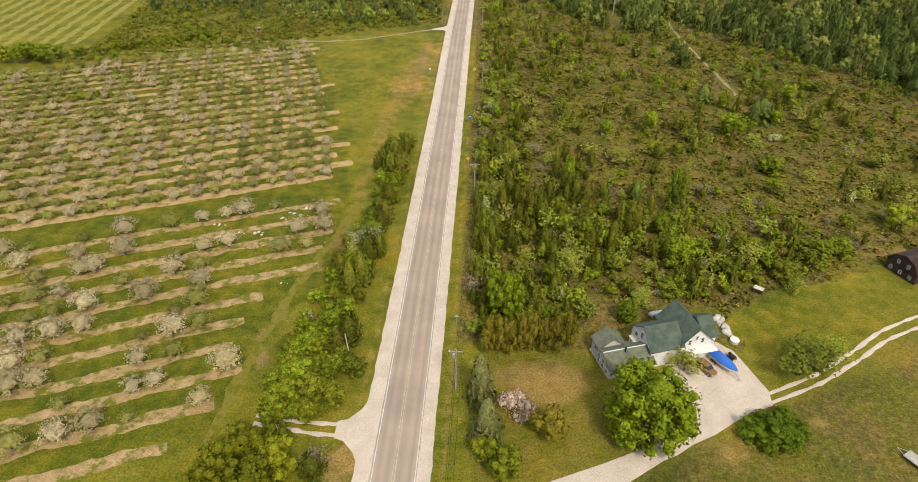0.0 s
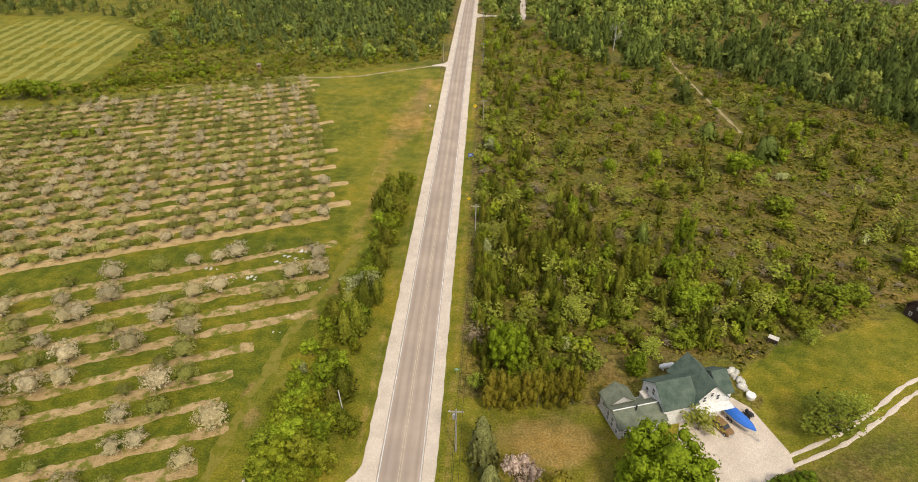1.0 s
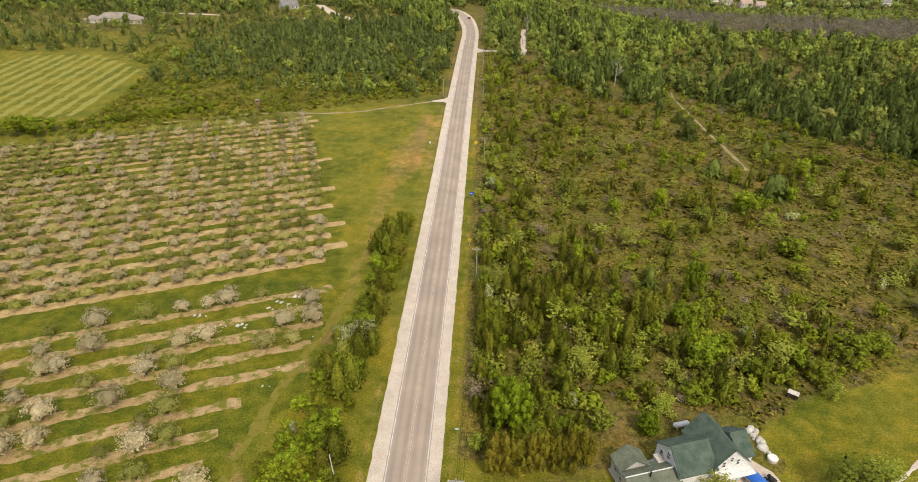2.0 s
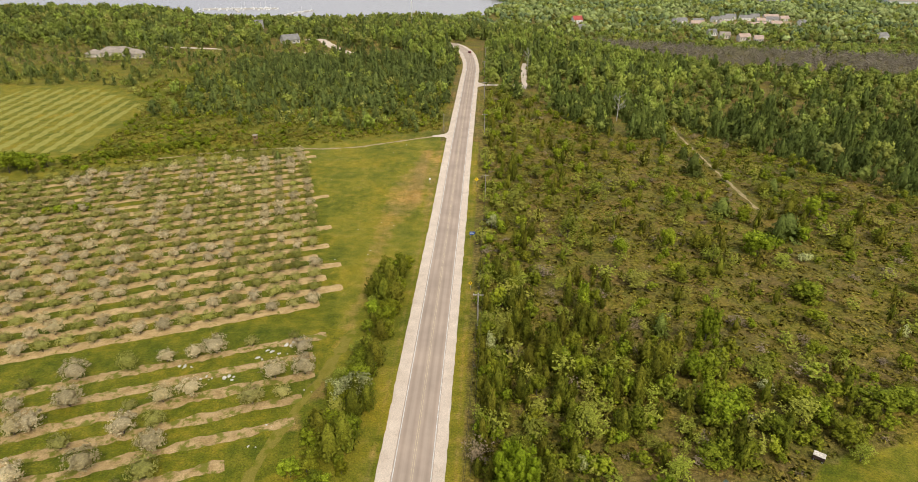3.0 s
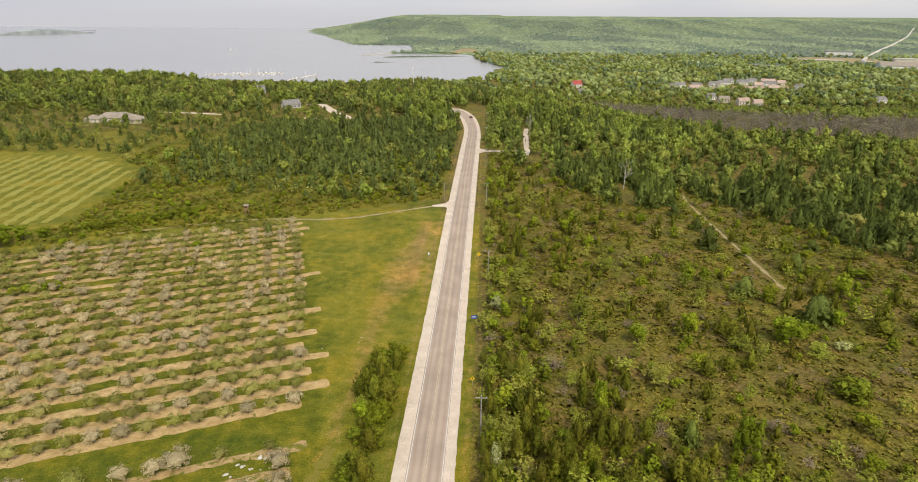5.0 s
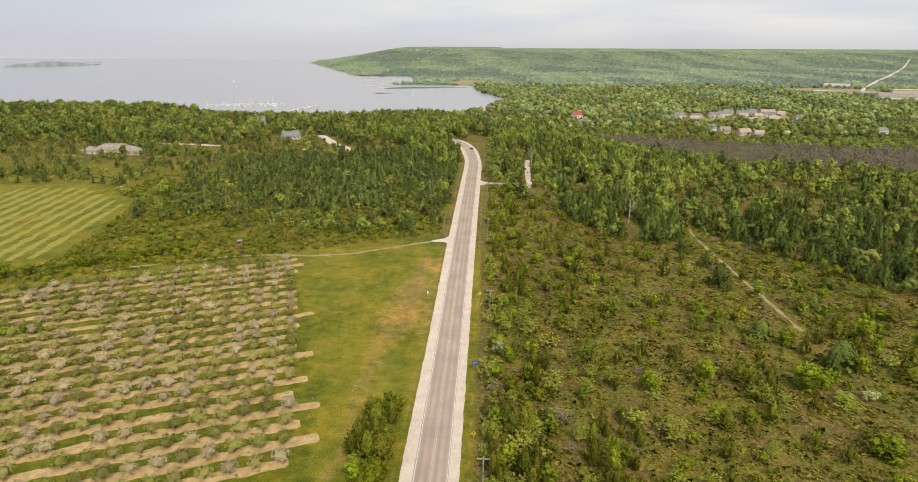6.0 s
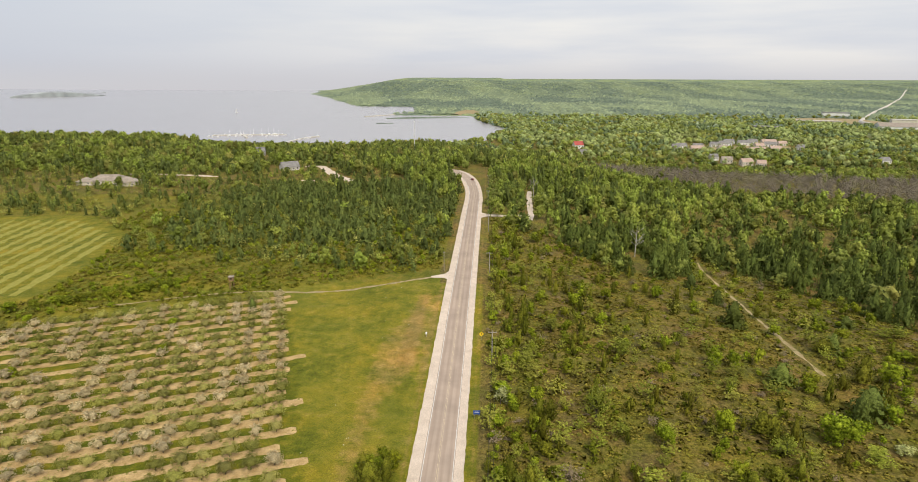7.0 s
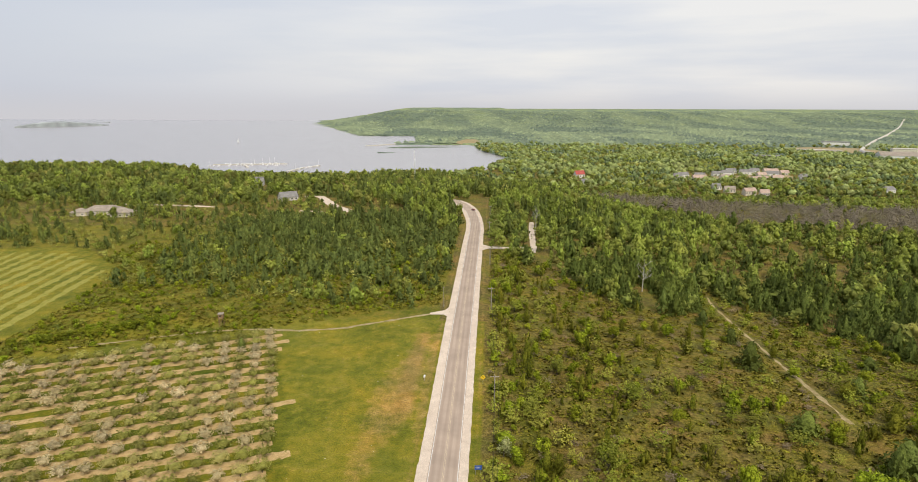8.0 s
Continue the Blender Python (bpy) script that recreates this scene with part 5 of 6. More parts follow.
def far_keep(lo, hi, seed, scale=180, begin=-1e4, end=1e5, stretch=1.0):
    def keep(x, y, r):
        ok = (land(x, y) > 12) & ((x > 6) | (y > 900))
        for cx, cy, a, b in CLEARINGS:
            ok &= ((x - cx) / a) ** 2 + ((y - cy) / b) ** 2 > 0.8 + 0.3 * r.uniform(0, 1, x.shape)
        ok &= ~swamp(x, y)
        k = patches(seed, x, y * stretch, scale) + r.normal(0, 0.07, x.shape)
        ok &= (r.uniform(0, 1, x.shape) < smooth((y - begin) / 420)) & (r.uniform(0, 1, x.shape) < smooth((end - y) / 420))
        return ok & (k > lo) & (k < hi)
    return keep


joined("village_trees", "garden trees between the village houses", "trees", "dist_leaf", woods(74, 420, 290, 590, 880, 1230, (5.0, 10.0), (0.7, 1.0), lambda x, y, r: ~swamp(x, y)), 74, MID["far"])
FAR_CONE = [conifer(540 + k, 4, 4, 0.15, 1.1, 0.7, 0.05, ICO1, 0.4) for k in range(3)]
# the wood_ and dist_ colours already hold some painted haze
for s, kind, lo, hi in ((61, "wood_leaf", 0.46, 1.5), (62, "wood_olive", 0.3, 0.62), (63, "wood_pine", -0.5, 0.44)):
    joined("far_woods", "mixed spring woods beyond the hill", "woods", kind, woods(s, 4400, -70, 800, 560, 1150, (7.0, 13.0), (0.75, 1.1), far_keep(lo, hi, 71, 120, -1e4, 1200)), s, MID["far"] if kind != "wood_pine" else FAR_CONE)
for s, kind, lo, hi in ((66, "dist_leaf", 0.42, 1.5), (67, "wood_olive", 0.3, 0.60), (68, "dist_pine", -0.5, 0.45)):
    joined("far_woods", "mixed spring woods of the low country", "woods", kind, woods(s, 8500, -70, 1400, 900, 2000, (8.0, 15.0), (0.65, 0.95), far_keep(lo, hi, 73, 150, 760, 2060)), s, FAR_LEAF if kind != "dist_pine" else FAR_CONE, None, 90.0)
# horizon woods, their haze carried by the leaf colour
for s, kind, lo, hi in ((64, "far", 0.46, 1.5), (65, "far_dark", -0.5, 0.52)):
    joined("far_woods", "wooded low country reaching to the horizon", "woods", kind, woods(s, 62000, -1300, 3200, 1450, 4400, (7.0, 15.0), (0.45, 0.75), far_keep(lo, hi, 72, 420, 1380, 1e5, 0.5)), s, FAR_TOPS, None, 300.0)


# ---- buildings ----
SIDING = grainy("white_siding", (0.66, 0.65, 0.62), (0.80, 0.79, 0.77), 0.5, 5.0, 0.6)
GREY_SIDING = grainy("pale_grey_siding", (0.50, 0.48, 0.46), (0.62, 0.60, 0.58), 0.5, 5.0, 0.6)
TRIM = grainy("white_trim", (0.72, 0.71, 0.69), (0.84, 0.83, 0.81), 1.0, 6.0, 0.5)
GREEN_ROOF = grainy("dark_green_shingles", (0.062, 0.092, 0.070), (0.112, 0.145, 0.112), 0.6, 6.0, 0.9, 0, 0.03)
OLIVE_ROOF = grainy("weathered_grey_shingles", (0.115, 0.130, 0.090), (0.190, 0.205, 0.145), 0.6, 6.0, 0.9, 0, 0.03)
GREY_ROOF = grainy("grey_shingles", (0.17, 0.165, 0.16), (0.27, 0.26, 0.25), 0.3, 3.0, 0.9)
TAN_ROOF = grainy("tan_shingles", (0.26, 0.22, 0.18), (0.37, 0.32, 0.27), 0.3, 3.0, 0.9)
PINK_ROOF = grainy("rosy_shingles", (0.38, 0.28, 0.23), (0.50, 0.38, 0.32), 0.3, 3.0, 0.9)
RED_ROOF = grainy("red_roof", (0.32, 0.065, 0.055), (0.44, 0.10, 0.085), 0.3, 3.0, 0.7)
CREAM_WALL = grainy("cream_walls", (0.52, 0.47, 0.40), (0.66, 0.61, 0.54), 0.3, 3.0, 0.8)
DARK_WOOD = grainy("dark_stained_boards", (0.035, 0.022, 0.017), (0.075, 0.050, 0.040), 0.8, 6.0, 0.85)
BROWN_BOARDS = grainy("brown_boards", (0.200, 0.125, 0.065), (0.320, 0.210, 0.115), 1.0, 8.0, 0.85)
CONCRETE = grainy("pale_concrete", (0.46, 0.43, 0.39), (0.60, 0.57, 0.52), 0.3, 4.0, 0.9)
RUBBER = grainy("black_rubber", (0.015, 0.015, 0.015), (0.035, 0.034, 0.033), 3.0, 20.0, 0.9)


def glass():
    m, n, l, b = material("window_glass", 0.06)
    b.inputs["Base Color"].default_value = (0.03, 0.035, 0.04, 1)
    b.inputs["Specular IOR Level"].default_value = 0.7
    return m


GLASS = glass()


def gable(u0, u1, w0, w1, base, eave, ridge, along="w"):
    """Walls of a gabled block; the ridge runs along w or along u."""
    bm = bmesh.new()
    if along == "w":
        m = (u0 + u1) / 2
        ends = [[(u0, w, base), (u1, w, base), (u1, w, eave), (m, w, ridge), (u0, w, eave)] for w in (w0, w1)]
    else:
        m = (w0 + w1) / 2
        ends = [[(u, w0, base), (u, w1, base), (u, w1, eave), (u, m, ridge), (u, w0, eave)] for u in (u0, u1)]
    a, b = [[bm.verts.new(p) for p in e] for e in ends]
    bm.faces.new(a)
    bm.faces.new(b[::-1])
    for k in (0, 1, 4):
        j = (k + 1) % 5
        bm.faces.new((a[k], b[k], b[j], a[j]))
    for k in (2, 3):
        bm.faces.new((a[k], b[k], b[k + 1], a[k + 1]))
    bmesh.ops.recalc_face_normals(bm, faces=bm.faces)
    return bm


def roof_slab(u0, u1, w0, w1, eave, ridge, along, side, over=0.35, thick=0.16):
    """One pitch of a gabled roof, with its thickness and overhang."""
    lo, hi, s, e = (u0, u1, w0, w1) if along == "w" else (w0, w1, u0, u1)
    m = (lo + hi) / 2
    edge = lo if side < 0 else hi
    slope = (ridge - eave) / abs(m - edge)
    out = edge + side * over
    profile = [(m, ridge + thick), (out, eave - slope * over + thick), (out, eave - slope * over), (m, ridge)]
    bm = bmesh.new()
    rings = []
    for q in (s - over, e + over):
        rings.append([bm.verts.new((a, q, z) if along == "w" else (q, a, z)) for a, z in profile])
    bm.faces.new(rings[0])
    bm.faces.new(rings[1][::-1])
    for k in range(4):
        bm.faces.new((rings[0][k], rings[1][k], rings[1][(k + 1) % 4], rings[0][(k + 1) % 4]))
    bmesh.ops.recalc_face_normals(bm, faces=bm.faces)
    return bm


def block_house(t, u0, u1, w0, w1, base, eave, ridge, along, wall, roof, over=0.35, wall_name="wall"):
    part(wall_name, gable(u0, u1, w0, w1, base, eave, ridge, along), wall, t)
    for side in (-1, 1):
        part("roof", roof_slab(u0, u1, w0, w1, eave, ridge, along, side, over), roof, t)


def window(t, u, w, z, wide, tall, facing, name="window"):
    """A window in a wall that faces -u, +u, -w or +w: frame and pane."""
    axis, s = facing[1], -1 if facing[0] == "-" else 1
    f, g = bmesh.new(), bmesh.new()
    h, d = wide / 2, 0.07
    def put(bm, a0, a1, z0, z1, d0, d1):
        lo, hi = min(s * d0, s * d1), max(s * d0, s * d1)
        if axis == "w":
            box(bm, u + a0, u + a1, w + lo, w + hi, z + z0, z + z1)
        else:
            box(bm, u + lo, u + hi, w + a0, w + a1, z + z0, z + z1)
    for a0, a1, z0, z1 in ((-h - d, -h, -d, tall + d), (h, h + d, -d, tall + d), (-h, h, -d, 0), (-h, h, tall, tall + d), (-h, h, tall / 2 - 0.03, tall / 2 + 0.03)):
        put(f, a0, a1, z0, z1, -0.02, 0.07)
    put(g, -h, h, 0, tall, -0.02, 0.035)
    frame_ob = part(name, f, TRIM, t)
    part("pane", g, GLASS, frame_ob, "dark reflecting window pane")
    return frame_ob


def farmhouse():
    t = thing("farmhouse", "white clapboard farmhouse with dark green shingle roofs and wings", "house", at=on_ground(45, 84), turn=17)
    # tall main block, its gable towards the drive
    block_house(t, 3.7, 10.2, -2.5, 5.6, 0, 4.3, 7.6, "w", SIDING, GREEN_ROOF)
    block_house(t, 9.6, 12.1, -1.3, 4.8, 0, 3.9, 6.2, "u", SIDING, GREEN_ROOF, wall_name="side_wing_wall")
    block_house(t, -2.0, 4.2, -2.6, 4.6, 0, 4.2, 6.9, "u", SIDING, GREEN_ROOF, wall_name="middle_wing_wall")
    block_house(t, -10.4, -1.9, -3.3, 2.0, 0, 2.6, 4.0, "u", GREY_SIDING, OLIVE_ROOF, wall_name="low_wing_wall")
    block_house(t, -10.1, -5.2, 1.6, 4.6, 0, 3.1, 4.8, "w", GREY_SIDING, OLIVE_ROOF, wall_name="back_wing_wall")
    for u in (5.6, 8.2):
        window(t, u, -2.5, 4.0, 0.55, 1.1, "-w")
    window(t, 6.9, -2.5, 5.0, 0.45, 0.8, "-w")
    part("lean_to_roof", block(-3.4, -1.95, -1.2, 3.4, 2.9, 3.05, 0.03), CREAM_WALL, t, "pale cream lean-to roof")
    part("lean_to_wall", block(-3.25, -2.0, -1.0, 3.2, 0, 2.9), SIDING, t)
    part("porch_roof", block(3.3, 10.9, -4.1, -2.45, 2.75, 2.95, 0.03), TRIM, t, "flat white porch roof")
    for u in (3.8, 6.0, 8.2, 10.3):
        part("porch_post", block(u - 0.08, u + 0.08, -3.42, -3.26, 0, 2.75), TRIM, t)
    for u in (5.0, 8.3):
        door = part("garage_door", block(u - 1.25, u + 1.25, -2.56, -2.5, 0.05, 2.3, 0.02), TRIM, t, "white panelled garage door")
        for k in range(4):
            part("panel", block(u - 1.1, u + 1.1, -2.60, -2.56, 0.15 + 0.54 * k, 0.58 + 0.54 * k, 0.01), SIDING, door)
    for w in (-0.6, 1.2, 3.0):
        window(t, -2.0, w, 4.0 if w == 1.2 else 2.7, 0.8, 1.25, "-u")
    for w in (-2.3, -0.7, 0.9):
        for z in (0.5, 1.6):
            window(t, -10.4, w, z, 0.75, 0.85, "-u")
    window(t, -10.1, 3.1, 1.5, 0.8, 1.2, "-u")
    for u in (-9.2, -7.0, -4.6):
        window(t, u, -3.4, 1.0, 0.9, 1.1, "-w")
    vent = part("vent_pipe", rods(8, ((-6.6, -1.2, 3.5), (-6.6, -1.2, 4.8), 0.12, 0.12)), RUBBER, t, "black roof vent pipe")
    part("cap", rods(8, ((-6.6, -1.2, 4.8), (-6.6, -1.2, 4.92), 0.2, 0.12)), RUBBER, vent)
    part("foundation", block(-10.45, 10.25, -2.65, 4.65, -0.5, 0.12), CONCRETE, t)
    part("roof_edge", block(-10.7, -2.1, -0.73, -0.57, 4.13, 4.23), TRIM, t, "pale ridge cap")


farmhouse()


def barn():
    t = thing("barn", "dark brown wooden barn with a gambrel roof and white-barred windows", "barn", at=on_ground(105.6, 112.0), turn=22)
    prof = [(-3.7, 0), (3.7, 0), (3.7, 2.6), (2.3, 4.4), (0, 5.2), (-2.3, 4.4), (-3.7, 2.6)]
    bm = bmesh.new()
    a, b = [[bm.verts.new((x, y, z)) for y, z in prof] for x in (0, 14)]
    bm.faces.new(a)
    bm.faces.new(b[::-1])
    for k in range(7):
        bm.faces.new((a[k], b[k], b[(k + 1) % 7], a[(k + 1) % 7]))
    bmesh.ops.recalc_face_normals(bm, faces=bm.faces)
    part("wall", bm, DARK_WOOD, t)
    for k in (2, 3, 4, 5):
        (y0, z0), (y1, z1) = prof[k], prof[k + 1]
        bm = bmesh.new()
        q = [bm.verts.new((x, y, z + e)) for x in (-0.4, 14.4) for (y, z) in ((y0, z0), (y1, z1)) for e in (0.02, 0.16)]
        for f in ((0, 1, 3, 2), (4, 6, 7, 5), (1, 5, 7, 3), (0, 2, 6, 4), (0, 4, 5, 1), (2, 3, 7, 6)):
            bm.faces.new([q[i] for i in f])
        bmesh.ops.recalc_face_normals(bm, faces=bm.faces)
        part("roof", bm, DARK_WOOD, t)
    for y, z in ((-2.3, 0.6), (0, 0.6), (2.3, 0.6), (-1.2, 2.7), (1.2, 2.7)):
        window(t, 0, y, z, 0.5, 0.8, "-u")
    for k in range(3):
        window(t, 2.5 + 3.6 * k, -3.7, 0.9, 0.8, 1.0, "-w")


barn()


def plain_house(name, label, x, y, turn, wide, deep, eave, ridge, wall, roof, hip=False, windows=3, group=""):
    t = thing(name, label, "house", group, at=on_ground(x, y, -0.2), turn=turn)
    a, b = wide / 2, deep / 2
    if hip:
        part("wall", block(-a, a, -b, b, -1.0, eave), wall, t)
        bm = bmesh.new()
        o = 0.6
        low = [bm.verts.new(p) for p in ((-a - o, -b - o, eave), (a + o, -b - o, eave), (a + o, b + o, eave), (-a - o, b + o, eave))]
        top = [bm.verts.new(p) for p in ((-a + b, 0, ridge), (a - b, 0, ridge))]
        for f in ((low[0], low[1], top[1], top[0]), (low[1], low[2], top[1]), (low[2], low[3], top[0], top[1]), (low[3], low[0], top[0]), low[::-1]):
            bm.faces.new(f)
        part("roof", bm, roof, t)
    else:
        block_house(t, -a, a, -b, b, -1.0, eave, ridge, "u", wall, roof, 0.5)
    for k in range(windows):
        u = -a + wide * (k + 0.5) / windows
        window(t, u, -b, eave * 0.35, min(1.4, wide / windows * 0.5), eave * 0.35, "-w")
    window(t, -a, 0, eave * 0.35, 1.2, eave * 0.35, "-u")
    return t


# houses among the trees
plain_house("ranch_house", "long low house with a tan hipped roof among trees", -286, 516, 8, 27, 13, 3.0, 6.8, CREAM_WALL, TAN_ROOF, True, 5)
plain_house("ranch_house", "low wing with a tan hipped roof among trees", -266, 507, 8, 15, 11, 3.0, 6.4, CREAM_WALL, TAN_ROOF, True, 3)
plain_house("ranch_house", "low tan-roofed garage wing among trees", -300, 509, 8, 12, 10, 2.8, 5.4, CREAM_WALL, TAN_ROOF, True, 2)
plain_house("grey_house", "grey-roofed house in a clearing above the lake", -168, 592, 38, 15, 10, 3.6, 7.6, GREY_SIDING, GREY_ROOF, False, 4)
plain_house("grey_house", "small grey house hidden between trees", -232, 690, 10, 12, 9, 4.5, 9.0, GREY_SIDING, GREY_ROOF)
plain_house("red_roofed_house", "house with a bright red roof below the hill", 160, 1105, 20, 16, 11, 6.5, 12.0, SIDING, RED_ROOF, False, 3)
plain_house("white_house", "small white house by the red roof", 158, 1030, -10, 10, 8, 4.0, 7.0, SIDING, GREY_ROOF)
VILLAGE = [(336, 1118, 12, 24, 13, 0), (362, 1112, -8, 22, 12, 0), (350, 1078, 4, 30, 11, 3), (424, 1160, 10, 28, 15, 1), (462, 1172, -4, 30, 15, 1), (486, 1196, 6, 22, 13, 0), (512, 1190, 0, 34, 16, 3), (524, 1164, 12, 22, 12, 3), (440, 1062, 5, 36, 14, 3), (338, 968, 14, 18, 11, 1), (346, 938, -6, 20, 11, 2), (366, 920, 10, 22, 12, 3), (380, 905, -5, 16, 10, 3), (528, 1105, 8, 16, 12, 0), (568, 948, 20, 22, 14, 1), (400, 1140, 0, 22, 13, 0), (442, 1190, 8, 24, 13, 0), (498, 1150, -6, 26, 14, 1), (470, 1128, 5, 20, 12, 3), (395, 1090, 10, 20, 12, 2), (478, 1085, 0, 24, 13, 3), (322, 1100, -8, 18, 12, 0)]
for x, y, turn, wide, deep, k in VILLAGE:
    wide, deep = wide * 0.72, deep * 0.8
    plain_house("village_house", ("white village house with a grey roof", "pale grey-roofed village house among trees", "cream tan-roofed village house among trees", "village house with a rosy tan roof")[k], x, y, turn, wide, deep, 5.5, 9.5, SIDING if k < 2 else CREAM_WALL, (GREY_ROOF, GREY_ROOF, TAN_ROOF, PINK_ROOF)[k], False, 4, "village houses")
for x, y, wide, deep, tall, k in ((1050, 1985, 70, 40, 14, 0), (870, 1745, 120, 20, 6, 1), (975, 1545, 110, 60, 16, 2), (1110, 1760, 60, 30, 9, 1), (640, 1500, 50, 24, 9, 0)):
    t = thing("large_hall", "large pale flat-roofed hall far off", "building", at=on_ground(x, y, -1), turn=-20)
    if k == 2:
        block_house(t, -wide / 2, wide / 2, -deep / 2, deep / 2, 0, tall * 0.55, tall, "u", SIDING, TAN_ROOF, 1.0)
    else:
        part("wall", block(-wide / 2, wide / 2, -deep / 2, deep / 2, 0, tall), SIDING if k == 0 else CREAM_WALL, t)
        part("roof", block(-wide / 2 - 1, wide / 2 + 1, -deep / 2 - 1, deep / 2 + 1, tall, tall + 1.2), GREY_ROOF if k == 0 else CONCRETE, t)
sheet("marsh_meadow", [(-112, 2010, -30, 1960), (-105, 2080, -22, 2060), (-95, 2160, -30, 2160), (-80, 2240, -40, 2240)], TRACK, 0.8, "pale marsh meadow beside the bay", "meadow")
sheet("sports_ground", [(830, 1850, 800, 1700), (880, 1900, 870, 1680), (1000, 1950, 960, 1660), (1060, 1900, 1060, 1690)], TRACK, 1.5, "pale bare sports ground among far woods", "field")
sheet("village_yard", [(325, 1128, 320, 1095), (360, 1130, 355, 1090), (440, 1165, 430, 1075), (510, 1190, 500, 1085), (535, 1180, 530, 1140)], TRACK, 0.6, "pale paved ground between the village houses", "yard")
sheet("far_road", ribbon([(960, 1650), (975, 1730), (1130, 1960), (1270, 2170), (1560, 2580), (1950, 3150), (2500, 3950)], 9, 30.0, 1.0), CONCRETE, 7.0, "pale straight road far off through the woods", "road")
sheet("driveway", ribbon([(-300, 560), (-263, 559), (-225, 553), (-186, 541), (-161, 540), (-122, 534)], 6.5, 5.0, 0.5), GRAVEL, 0.08, "pale gravel drive between far trees", "driveway")
sheet("driveway", ribbon([(-160, 612), (-146, 618), (-135, 594), (-118, 560), (-99, 536)], 8.0, 5.0, 0.6), GRAVEL, 0.08, "pale gravel drive below the grey house", "driveway")


# ---- vehicles and yard things ----
def paint(name, colour, rough=0.35):
    m, n, l, b = material(name, rough)
    l.new(mix(n, l, ramp(n, l, noise_node(n, l, 3.0, 4, 0.6, place(n)), [(0.4, (0, 0, 0)), (0.7, (0.5, 0.5, 0.5))]), colour, tuple(c * 0.7 for c in colour)), b.inputs["Base Color"])
    b.inputs["Specular IOR Level"].default_value = 0.5
    return m


BRONZE, RED_PAINT, BLACK_PAINT = paint("bronze_car_paint", (0.23, 0.125, 0.045)), paint("dark_red_car_paint", (0.16, 0.03, 0.03)), paint("black_paint", (0.02, 0.02, 0.02))
BLUE_COVER = paint("blue_boat_cover", (0.03, 0.16, 0.62), 0.6)
WHITE_HULL = paint("white_hull", (0.74, 0.74, 0.74))


def loft(sections):
    """A closed hull from cross-sections with equal numbers of points."""
    bm = bmesh.new()
    rings = [[bm.verts.new(p) for p in s] for s in sections]
    n = len(rings[0])
    for a, b in zip(rings, rings[1:]):
        for k in range(n):
            bm.faces.new((a[k], a[(k + 1) % n], b[(k + 1) % n], b[k]))
    bm.faces.new(rings[0][::-1])
    bm.faces.new(rings[-1])
    bmesh.ops.recalc_face_normals(bm, faces=bm.faces)
    return bm


def wheel(parent, x, y, r=0.33, wide=0.22):
    tyre = part("wheel", rods(14, ((x, y - wide / 2, r), (x, y + wide / 2, r), r, r)), RUBBER, parent)
    part("rim", rods(12, ((x, y - wide / 2 - 0.015, r), (x, y + wide / 2 + 0.015, r), r * 0.55, r * 0.55)), METAL, tyre)


def car(name, label, x, y, turn, mat, length=4.4, tall=1.65):
    t = thing(name, label, "car", at=on_ground(x, y, 0.06 if abs(x) > 20 else 0.12), turn=turn)
    h, w = length / 2, 0.9
    def section(px, half, lo, hi):
        return [(px, -half * 0.92, lo), (px, -half, (lo + hi) / 2), (px, -half * 0.86, hi), (px, half * 0.86, hi), (px, half, (lo + hi) / 2), (px, half * 0.92, lo)]
    part("body", loft([section(-h, w * 0.84, 0.45, 0.80), section(-h + 0.12, w * 0.97, 0.30, 0.92), section(-h * 0.45, w, 0.26, 0.98), section(h * 0.35, w, 0.26, 0.96), section(h - 0.5, w * 0.97, 0.28, 0.90), section(h - 0.06, w * 0.85, 0.38, 0.74)]), mat, t)
    part("cabin", loft([section(-h + 0.25, w * 0.80, 0.92, 1.00), section(-h + 0.55, w * 0.84, 0.94, tall - 0.06), section(-h * 0.1, w * 0.82, 0.95, tall), section(h * 0.22, w * 0.78, 0.95, tall - 0.08), section(h * 0.46, w * 0.80, 0.94, 0.99)]), mat, t)
    for s in (-1, 1):
        part("side_window", block(-h + 0.62, h * 0.2, s * w * 0.80 - 0.05, s * w * 0.80 + 0.05, 1.04, tall - 0.18, 0.02), GLASS, t)
        for px in (-h * 0.60, h * 0.62):
            wheel(t, px, s * (w - 0.10))
        part("headlight", block(h - 0.22, h - 0.03, s * 0.6 - 0.14, s * 0.6 + 0.14, 0.58, 0.74, 0.03), TRIM, t)
        part("tail_light", block(-h - 0.01, -h + 0.1, s * 0.62 - 0.1, s * 0.62 + 0.1, 0.62, 0.80, 0.02), RED_PAINT, t)
    wind = loft([[(h * 0.23, -0.62, tall - 0.14), (h * 0.23, 0.62, tall - 0.14), (h * 0.26, 0.62, tall - 0.10), (h * 0.26, -0.62, tall - 0.10)], [(h * 0.44, -0.68, 1.02), (h * 0.44, 0.68, 1.02), (h * 0.47, 0.68, 1.05), (h * 0.47, -0.68, 1.05)]])
    part("windscreen", wind, GLASS, t)
    for px in (-h + 0.02, h - 0.08):
        part("bumper", block(px - 0.06, px + 0.1, -0.78, 0.78, 0.36, 0.52, 0.03), METAL, t)
    return t


